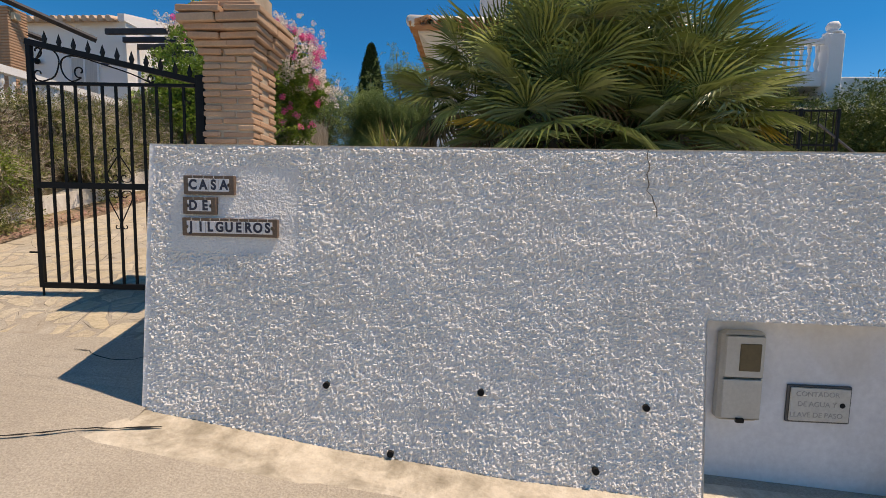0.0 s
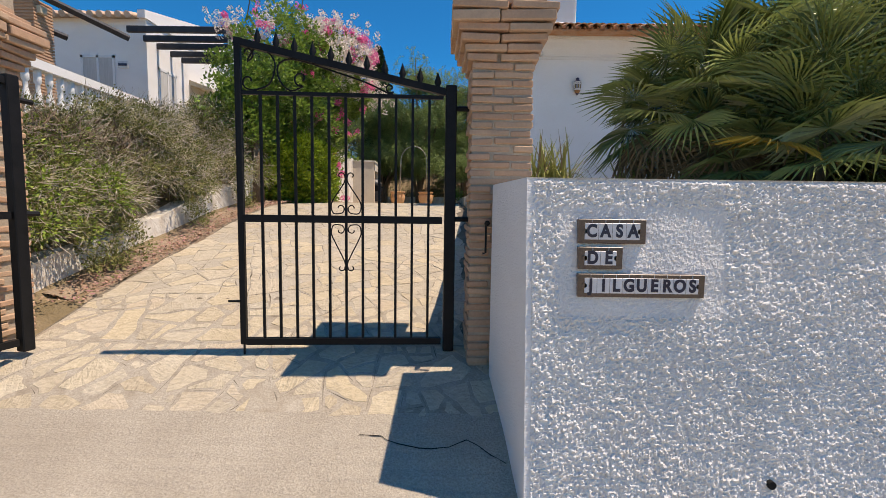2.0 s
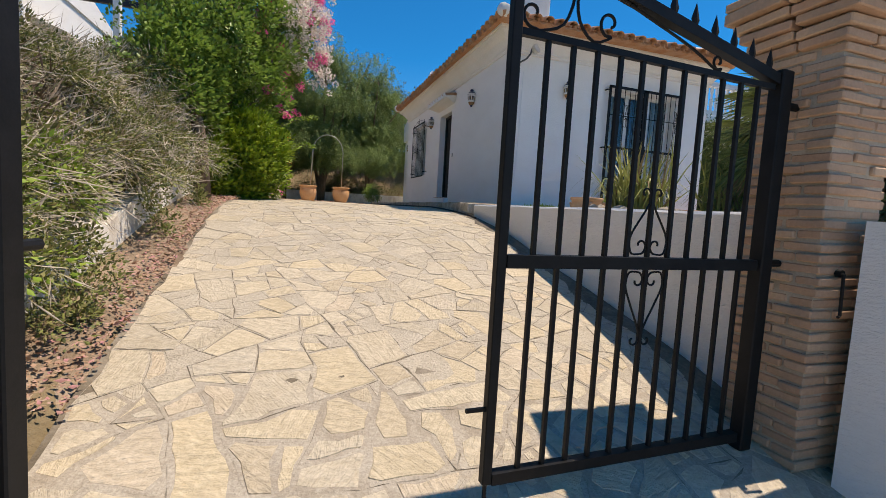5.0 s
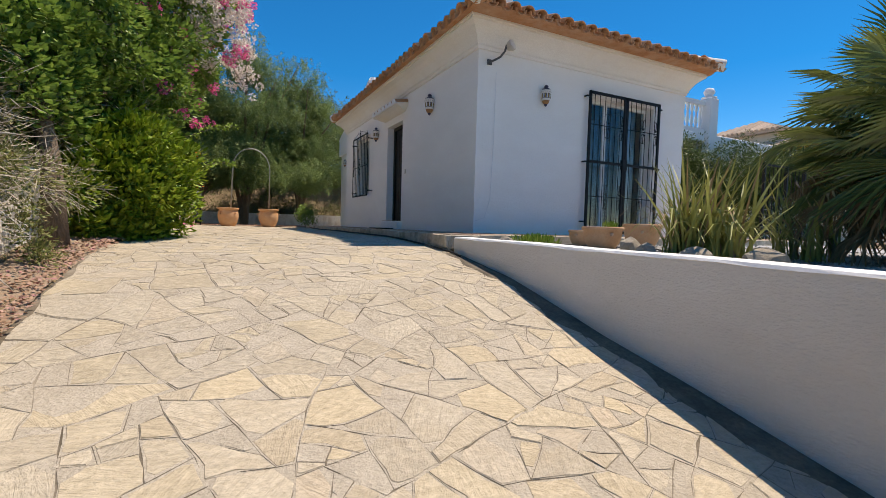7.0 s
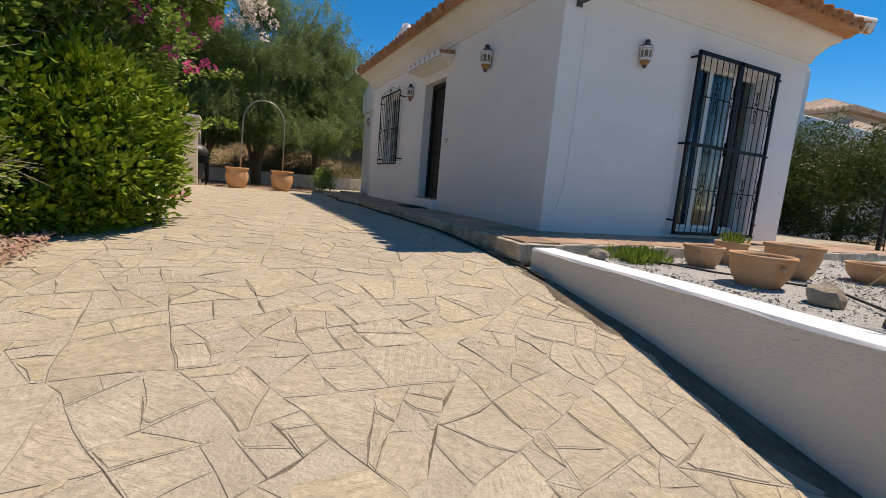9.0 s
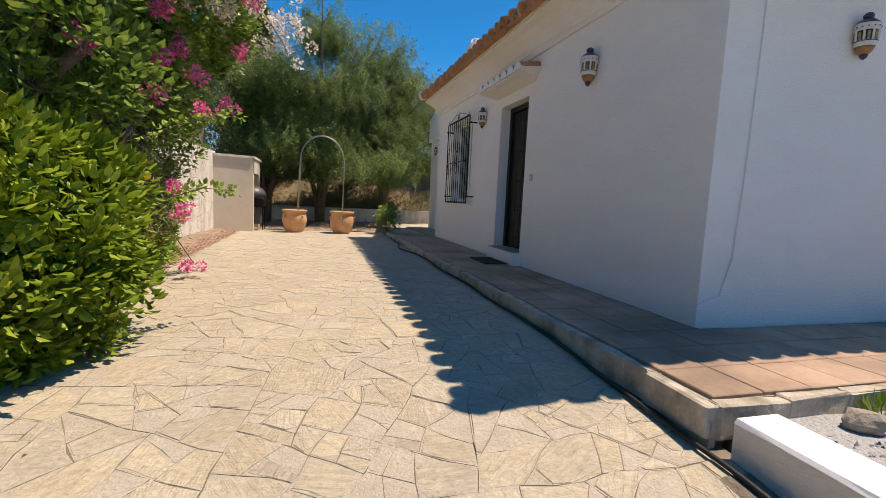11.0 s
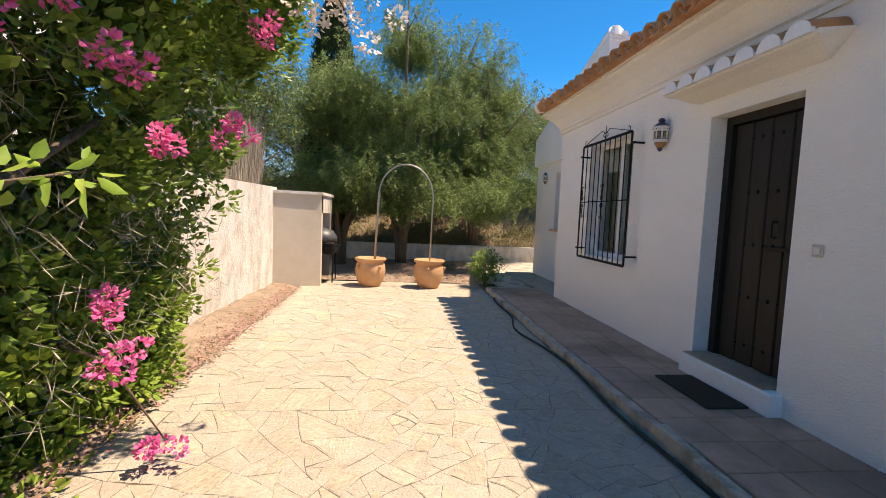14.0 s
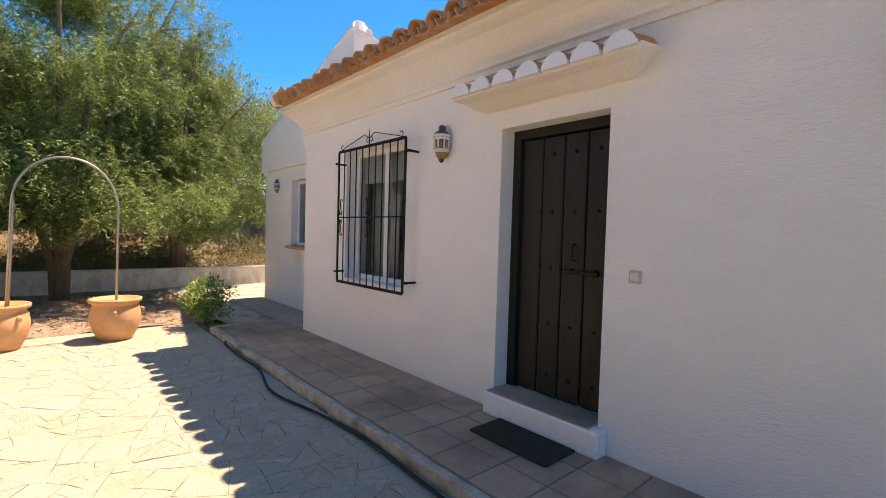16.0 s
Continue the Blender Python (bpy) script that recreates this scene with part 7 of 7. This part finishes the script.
# brushwood screen above the west wall
bf = thing("brushwood_fence", "grey brushwood screen above the west wall", "fence", (-5.85, 16.5, 3.4))
yy = rng.uniform(14.6, 18.3, 3800)
p = np.stack([-6.06 + rng.normal(0, 0.03, 3800), yy, np.full(3800, 3.35) + rng.uniform(0, 0.3, 3800)], 1)
part("brushwood", leaf_mesh("brushwood", p, np.array([0, 0, 1.0]) + unit(3800) * 0.12, rng.uniform(0.5, 1.15, 3800), rng.uniform(0.005, 0.012, 3800), M["twig"]), None, bf, "thin grey sticks", kind="stuff")
for y in (14.8, 16.4, 18.2):
    part("post", Geo().tube([(-6.1, y, 3.3), (-6.1, y, 4.5)], 0.018, 6), M["steel"], bf)


# fan palm with many leaves on short trunks
def fan_mesh(name, m, seed, n=30, r=0.62, droop=0.25, spreadw=2.35):
    rd = random.Random(seed)
    g = Geo()
    for i in range(n):
        a = (i / (n - 1) - 0.5) * 2 * spreadw
        ln = r * (0.78 + 0.22 * math.cos(a * 0.6)) * rd.uniform(0.92, 1.05)
        dx, dz = math.sin(a), math.cos(a)
        w = 0.0105
        sx, sz = math.cos(a) * w, -math.sin(a) * w
        dr = droop * ln * ln * rd.uniform(0.7, 1.4)
        mid = (dx * ln * 0.55, -dr * 0.3, dz * ln * 0.55)
        tip = (dx * ln, -dr - 0.05, dz * ln)
        g.add([(0, 0, 0), (mid[0] + sx, mid[1] + 0.012, mid[2] + sz), tip, (mid[0] - sx, mid[1] + 0.012, mid[2] - sz), (mid[0], mid[1] - 0.008, mid[2])],
              [(0, 1, 4), (1, 2, 4), (2, 3, 4), (3, 0, 4)])
    return g.mesh(name, M[m], False, False)


def fan_palm(label, at, trunks, per):
    t = thing("fan_palm", label, "palm", at)
    rd = random.Random(11)
    green = [fan_mesh("leaf", "palm", k, 30, 0.42 + 0.05 * k) for k in range(4)]
    fresh = fan_mesh("leaf", "palm_fresh", 17, 30, 0.46)
    yel = fan_mesh("yellow_leaf", "palm_yellow", 9, 28, 0.46, 0.3)
    dry = fan_mesh("dead_leaf", "palm_dry", 12, 24, 0.5, 0.9, 1.9)
    for (tx, ty, th, tilt) in trunks:
        base = Vector((at[0] + tx, at[1] + ty, at[2]))
        top = base + Vector((tilt[0], tilt[1], th))
        tr = Geo().tube([base - Vector((0, 0, 0.1)), base.lerp(top, 0.5), top], 0.14, 10, 0.11)
        part("trunk", tr, M["bark"], t, "fibrous brown trunk")
        for k in range(per):
            az = k * 2.399963 + rd.uniform(-0.2, 0.2)
            el = math.radians(78 - 118 * (k / per) ** 0.85 + rd.uniform(-8, 8))
            pl = rd.uniform(0.45, 0.8)
            d = Vector((math.cos(az) * math.cos(el), math.sin(az) * math.cos(el), math.sin(el)))
            hub = top + d * pl + Vector((0, 0, -0.10 * pl * math.cos(el)))
            stalk = Geo().tube([top, top + d * pl * 0.5 + Vector((0, 0, 0.03)), hub], 0.011, 5, 0.006)
            old = k / per
            me = dry if old > 0.76 else (yel if (old > 0.4 and rd.random() < (0.4 if tx > 0.5 else 0.05)) else (fresh if rd.random() < 0.14 else green[rd.randrange(4)]))
            side = d.cross(Vector((0, 0, 1))).normalized()
            nrm = side.cross(d).normalized()
            m = Matrix((side, nrm, d)).transposed().to_4x4()
            lf = part("leaf", me, None, t, local=True)
            lf.matrix_world = Matrix.Translation(hub) @ m @ pose(0, 0, 0, rd.uniform(-12, 25), rd.uniform(-25, 25), rd.uniform(-20, 20))
            part("stalk", stalk, M["strap"], t)
    return t


fan_palm("broad clump of green fan palms with yellowing leaves", (1.2, 4.9, 1.75),
         [(-0.85, 0.1, 0.85, (-0.12, 0.0)), (-0.1, -0.2, 1.1, (0.0, -0.1)), (0.55, 0.0, 0.75, (0.15, 0.0)), (-0.1, 0.5, 1.25, (-0.05, 0.1)), (0.45, 0.6, 0.9, (0.1, 0.1)), (-0.4, -0.5, 0.35, (-0.1, -0.1)), (0.5, -0.5, 0.4, (0.1, -0.1))], 58)


def strap_plant(label, at, n, h, spread, m="strap"):
    t = thing("strap_leaved_plant", label, "plant", at)
    rd = random.Random(int(at[1] * 100))
    for k in range(n):
        a = rd.uniform(0, 6.28)
        hh, sp = h * rd.uniform(0.55, 1.1), spread * rd.uniform(0.2, 1.0)
        b = Vector((at[0] + rd.uniform(-.22, .22), at[1] + rd.uniform(-.22, .22), at[2]))
        o = Vector((math.cos(a), math.sin(a), 0))
        s = Vector((-o.y, o.x, 0)) * rd.uniform(0.008, 0.015)
        g = Geo()
        ring = []
        bend = rd.random() < 0.5
        for q in range(6):
            u = q / 5
            z = hh * (u - (0.75 * u ** 3 if bend else 0.12 * u * u))
            c = b + o * sp * (u ** 1.5) + Vector((0, 0, z))
            ww = (1 - u ** 3) * 0.9 + 0.1
            ring += [c - s * ww, c + o * 0.008 * (1 - u), c + s * ww]
        g.add(ring, [(q * 3 + j, q * 3 + j + 1, q * 3 + j + 4, q * 3 + j + 3) for q in range(5) for j in range(2)])
        part("blade", g.mesh("blade", M["palm_dry"] if rd.random() < 0.2 else M[m], True, False), None, t)
    return t


strap_plant("clump of long yellow-green strap leaves among rocks", (-1.05, 5.98, 1.78), 210, 0.84, 0.58)
strap_plant("small clump of strap leaves by the palm", (-0.1, 5.75, 1.78), 60, 0.8, 0.5)

# succulents at the bed corner and a small bush at the terrace end
p, d = clumps(np.stack([rng.uniform(-1.0, -0.55, 60), rng.uniform(8.15, 8.5, 60), np.full(60, 1.80)], 1), 0.07, 18)
shrub("succulent_patch", "low yellow-green succulents at the bed corner", (-0.8, 8.3, 1.78), [("leaves", leaf_mesh("leaves", p, d * 0.5 + np.array([0, 0, 1]), 0.07, 0.016, M["l_ivy"]), "")], "succulent")
p, d = clumps(np.stack([rng.normal(0.35, 0.06, 14), rng.normal(8.25, 0.06, 14), np.full(14, 2.01)], 1), 0.06, 14)
shrub("succulent_patch", "small green succulent growing in a bowl", (0.35, 8.25, 1.97), [("leaves", leaf_mesh("leaves", p, d * 0.5 + np.array([0, 0, 1]), 0.06, 0.016, M["l_ivy"]), "")], "succulent")
p, d = clumps(blob_surface((-1.85, 18.5, 2.2), (0.32, 0.35, 0.36), 70, 0.3, 0.4), 0.09, 22)
shrub("small_bush", "small dark green bush at the terrace end", (-1.85, 18.5, 1.8),
      [("stem", limbs([([(-1.85, 18.5, 1.8), (-1.85 + 0.2 * math.cos(a), 18.5 + 0.2 * math.sin(a), 2.4)], 0.01, 0.004) for a in (0, 1.5, 3, 4.5)]), ""), ("foliage", leaf_mesh("foliage", p, d, 0.06, 0.03, M["l_boug"]), "")])
# vine on the neighbour's balustrade
p, d = clumps(blob_surface((-7.5, 5.55, 3.0), (0.4, 0.5, 0.35), 70, 0.3, 0.5), 0.12, 26)
shrub("vine", "fresh green vine at the hedge end", (-7.6, 5.6, 2.7), [("leaves", leaf_mesh("leaves", p, d, 0.06, 0.035, M["l_ivy"]), "")], "vine")

# fallen leaves and petals along the drive's edge
n = 5200
yy = rng.uniform(4.2, 17.8, n)
xx = -5.27 - np.abs(rng.normal(0, 0.18, n)) + (yy > 8.5) * rng.uniform(0, 0.12, n)
zz = np.interp(yy, [a for a, b in DRIVE], [b for a, b in DRIVE]) + 0.045 + np.clip(-5.35 - xx, 0, 0.3) * 0.12
lit = leaf_mesh("leaf_litter", np.stack([xx, yy, zz], 1), unit(n) * np.array([1, 1, 0.25]), rng.uniform(0.02, 0.05, n), rng.uniform(0.012, 0.025, n), M["dryleaf"])
tagged(new("leaf_litter", lit), "dry fallen leaves and petals at the drive edge", "leaf litter", kind="stuff")
n = 2600
lit = leaf_mesh("leaf_litter_bed", np.stack([rng.uniform(-6, -1.5, n), rng.uniform(18.8, 23, n), np.full(n, 1.835)], 1), unit(n) * np.array([1, 1, 0.2]), 0.05, 0.025, M["dryleaf"])
tagged(new("leaf_litter", lit), "dry fallen leaves under the pepper tree", "leaf litter", kind="stuff")


# ---------------------------------------------------------------- paving pieces
def clip_poly(poly, p, n):
    """The part of poly on the side of p that n points away from."""
    out = []
    for i in range(len(poly)):
        a, b = poly[i], poly[(i + 1) % len(poly)]
        da, db = (a - p).dot(n), (b - p).dot(n)
        if da <= 0:
            out.append(a)
        if (da < 0 < db) or (db < 0 < da):
            out.append(a.lerp(b, da / (da - db)))
    return out


def flagstones():
    rd = random.Random(21)

    def area(q):
        return abs(sum(q[k].x * q[(k + 1) % len(q)].y - q[(k + 1) % len(q)].x * q[k].y for k in range(len(q)))) / 2

    def split(q, out):
        c = sum(q, Vector((0, 0))) / len(q)
        a = area(q)
        ext = max(((u - v) for u in q for v in q), key=lambda w: w.length)
        wid = a / max(0.01, ext.length)
        if len(q) < 3:
            return
        if a < 0.006:
            out.append(q)
            return
        if a < rd.choice((0.012, 0.02, 0.03, 0.045, 0.06, 0.085, 0.14)) and ext.length < 0.75:
            out.append(q)
            return
        d = max((q[(k + 1) % len(q)] - q[k] for k in range(len(q))), key=lambda w: w.length + rd.uniform(0, 0.08)).normalized()
        ang = rd.gauss(0, 0.36)
        n = Vector((d.x * math.cos(ang) - d.y * math.sin(ang), d.x * math.sin(ang) + d.y * math.cos(ang)))
        p = c + d * ext.length * rd.uniform(-0.15, 0.15)
        for sgn in (1, -1):
            h = clip_poly(q, p, n * sgn)
            if len(h) >= 3:
                split(h, out)
    polys = []
    for strip in ([(-6.1, 3.04), (-1.9, 3.04), (-1.9, 3.75), (-6.1, 3.75)], [(-5.27, 3.75), (-1.9, 3.75), (-1.87, 8.5), (-5.27, 8.5)], [(-5.27, 8.5), (-1.93, 8.5), (-1.93, 13), (-5.27, 13)], [(-5.27, 13), (-1.93, 13), (-1.93, 18.85), (-5.27, 18.85)]):
        split([Vector(q) for q in strip], polys)
    polys.sort(key=lambda q: sum(v.y for v in q) / len(q))

    def wobble(q):
        """One shift of the joints for all stones, so that neighbours still fit."""
        v = noise.noise_vector(Vector((q.x * 4.3, q.y * 4.3, 2.0))) * 0.034 + noise.noise_vector(Vector((q.x * 15, q.y * 15, 7.0))) * 0.012
        return Vector((q.x + v.x, q.y + v.y))
    restg, fillg, gateg, count = Geo(), Geo(), Geo(), 0
    for poly in polys:
        # knock off sharp corners; the mortar fills them
        fresh = sum(v.y for v in poly) / len(poly) < 4.3
        cut = []
        for i in range(len(poly)):
            a, b, e = poly[i - 1], poly[i], poly[(i + 1) % len(poly)]
            u, v = a - b, e - b
            if min(u.length, v.length) > 0.05 and u.angle(v) < 1.5:
                k = rd.uniform(0.10, 0.34)
                cut += [b + u * k, b + v * k]
            else:
                cut.append(b)
        full, poly = poly, cut
        c = sum(poly, Vector((0, 0))) / len(poly)
        old = c.y > 11.0
        gap = rd.choice((0.012, 0.016, 0.022)) if fresh else rd.choice((0.0006, 0.0012, 0.002, 0.004) if old else (0.0008, 0.0015, 0.0025, 0.004, 0.008))
        fill = not fresh and area(poly) < 0.03 and rd.random() < 0.45
        tx, ty = rd.uniform(-.014, .014), rd.uniform(-.014, .014)
        up = rd.uniform(0.001, 0.004) if fill else rd.uniform(0.002, 0.005) if old else rd.uniform(0.003, 0.0065)

        def outline(shape, inset, step=0.07):
            pts = []
            for i in range(len(shape)):
                a, b = shape[i], shape[(i + 1) % len(shape)]
                ln = (a - b).length
                if ln < 0.012:
                    continue
                m = max(1, int(ln / step))
                pts += [a.lerp(b, q / m) for q in range(m)]
            pts = [wobble(q) for q in pts]
            return [q + (c - q).normalized() * min(inset, 0.4 * (c - q).length) for q in pts]
        outer = outline(poly, gap)
        if len(outer) < 3:
            continue
        if not fill:
            outer = [q + (c - q).normalized() * rd.uniform(0, 0.005) for q in outer]
        inner = [q + (c - q).normalized() * rd.uniform(0.002, 0.009) for q in outer]
        zf = lambda q, h: drive_z(q.y) + h + (q.x - c.x) * tx + (q.y - c.y) * ty
        n = len(outer)
        base = drive_z(c.y)
        # mortar lies round the stone, a hair lower, cracked away along its joints
        ring = outline(full, 0.0 if fresh else rd.uniform(0.001, 0.004), 0.09)
        if len(ring) >= 3:
            (gateg if fresh else fillg).add([(q.x, q.y, drive_z(q.y) + 0.0025) for q in ring], [tuple(range(len(ring)))])
        vs = [(q.x - c.x, q.y - c.y, zf(q, -0.004) - base) for q in outer] + [(q.x - c.x, q.y - c.y, zf(q, up) - base) for q in inner]
        fs = [(i, (i + 1) % n, n + (i + 1) % n, n + i) for i in range(n)] + [tuple(range(n, 2 * n))]
        if fill:
            fillg.add([(a + c.x, b + c.y, z + base) for a, b, z in vs], fs)
        elif count < 300:
            me = bpy.data.meshes.new("flagstone")
            me.from_pydata(vs, [], fs)
            me.materials.append(M["stone"])
            o = new("flagstone", me)
            o.parent = driveway
            o.location = (c.x, c.y, base)
            count += 1
        else:
            restg.add([(a + c.x, b + c.y, z + base) for a, b, z in vs], fs)
    part("flagstones_far", restg.mesh("flagstones_far", M["stone_rest"], False, False), None, driveway, "flagstones of the upper drive", kind="stuff")
    part("gate_mortar", gateg.mesh("gate_mortar", M["mortar"], False, False), None, driveway, "brownish mortar round the flags by the gate", kind="stuff")
    part("mortar_fill", fillg.mesh("mortar_fill", M["pale_mortar"], False, False), None, driveway, "pale cracked mortar between the flags", kind="stuff")


flagstones()


def terrace_tiles():
    rd = random.Random(5)
    me = Geo().box(-0.152, -0.163, -0.03, 0.152, 0.163, 0, 0.005).mesh("floor_tile", M["tile"])
    spots = [(-1.835 + 0.155 + 0.31 * i, 8.64 + 0.17 + 0.333 * j) for i in range(3) for j in range(28)]
    spots += [(-0.93 + 0.155 + 0.31 * i, 8.64 + 0.17 + 0.333 * j) for i in range(27) for j in range(3)]
    for x, y in spots:
        o = new("floor_tile", me)
        o.parent = terrace
        o.matrix_basis = pose(x, y, TERRACE + rd.uniform(-.002, .002), rd.uniform(-.3, .3), rd.uniform(-.3, .3), rd.uniform(-.4, .4))
    shapes = []
    for k in range(4):
        g = Geo().box(-0.035, -0.2, -0.16, 0.04, 0.2, 0, 0.007)
        g.v = [(a + rd.uniform(-.008, .008), b, c + rd.uniform(-.008, .006)) for a, b, c in g.v]
        shapes.append(g.mesh("kerb_stone", M["kerb"]))
    for j in range(24):
        y = 8.78 + j * 0.395
        o = new("kerb_stone", shapes[j % 4])
        o.parent = kerbs
        o.matrix_basis = pose(-1.885 + rd.uniform(-.008, .008), y, TERRACE + rd.uniform(-.012, .006), 0, rd.uniform(-2, 2), rd.uniform(-1.5, 1.5))
    for j in range(22):
        o = new("kerb_stone", shapes[j % 4])
        o.parent = kerbs
        o.matrix_basis = pose(-1.66 + j * 0.395, 8.60, TERRACE - 0.005 + rd.uniform(-.008, .004), 0, 0, 90 + rd.uniform(-1.5, 1.5))


terrace_tiles()


def crack(label, start, heading, n, z_of, seed, w=0.006):
    """A thin dark wandering crack lying on a surface."""
    rd = random.Random(seed)
    p, a, vs = Vector(start), heading, []
    for k in range(n):
        s = Vector((-math.sin(a), math.cos(a))) * w * rd.uniform(0.3, 1.0)
        vs += [(p.x - s.x, p.y - s.y, z_of(p.x - s.x, p.y - s.y) + 0.005), (p.x + s.x, p.y + s.y, z_of(p.x + s.x, p.y + s.y) + 0.005)]
        a += rd.gauss(0, 0.3) + (heading - a) * 0.5
        p = p + Vector((math.cos(a), math.sin(a))) * rd.uniform(0.03, 0.07)
    g = Geo().add(vs, [(2 * k, 2 * k + 1, 2 * k + 3, 2 * k + 2) for k in range(n - 1)])
    tagged(new("surface_crack", g.mesh("surface_crack", M["dark"], False, False)), label, "crack", kind="structure")


apron_z = lambda x, y: (road_z(x, y) + (drive_z(y) - road_z(x, y)) * smooth(2.3, 3.06, y)) + 0.004 if y > 2.3 and x < -1.9 else road_z(x, y) + 0.012
crack("dark crack across the concrete apron", (-2.75, 2.9), -0.35, 18, apron_z, 4, 0.004)
crack("wandering dark crack between road and apron", (-2.9, 1.98), 0.03, 26, apron_z, 9, 0.010)


def wall_crack(x, z0, z1, seed):
    """A hairline crack down the stucco."""
    rd = random.Random(seed)
    vs, k, z = [], 0, z0
    while z > z1:
        w = 0.004 * rd.uniform(0.4, 1.0)
        y = 2.461 + 0.151 * (z - 0.2) / 1.585 - 0.013
        vs += [(x - w, y, z), (x + w, y, z)]
        x += rd.gauss(0.006, 0.012)
        z -= rd.uniform(0.02, 0.04)
        k += 1
    g = Geo().add(vs, [(2 * q, 2 * q + 1, 2 * q + 3, 2 * q + 2) for q in range(k - 1)])
    tagged(new("surface_crack", g.mesh("surface_crack", M["gutter"], False, False)), "hairline crack running down the stucco wall", "crack", kind="structure")


wall_crack(0.935, WALL_TOP - 0.005, 1.40, 3)
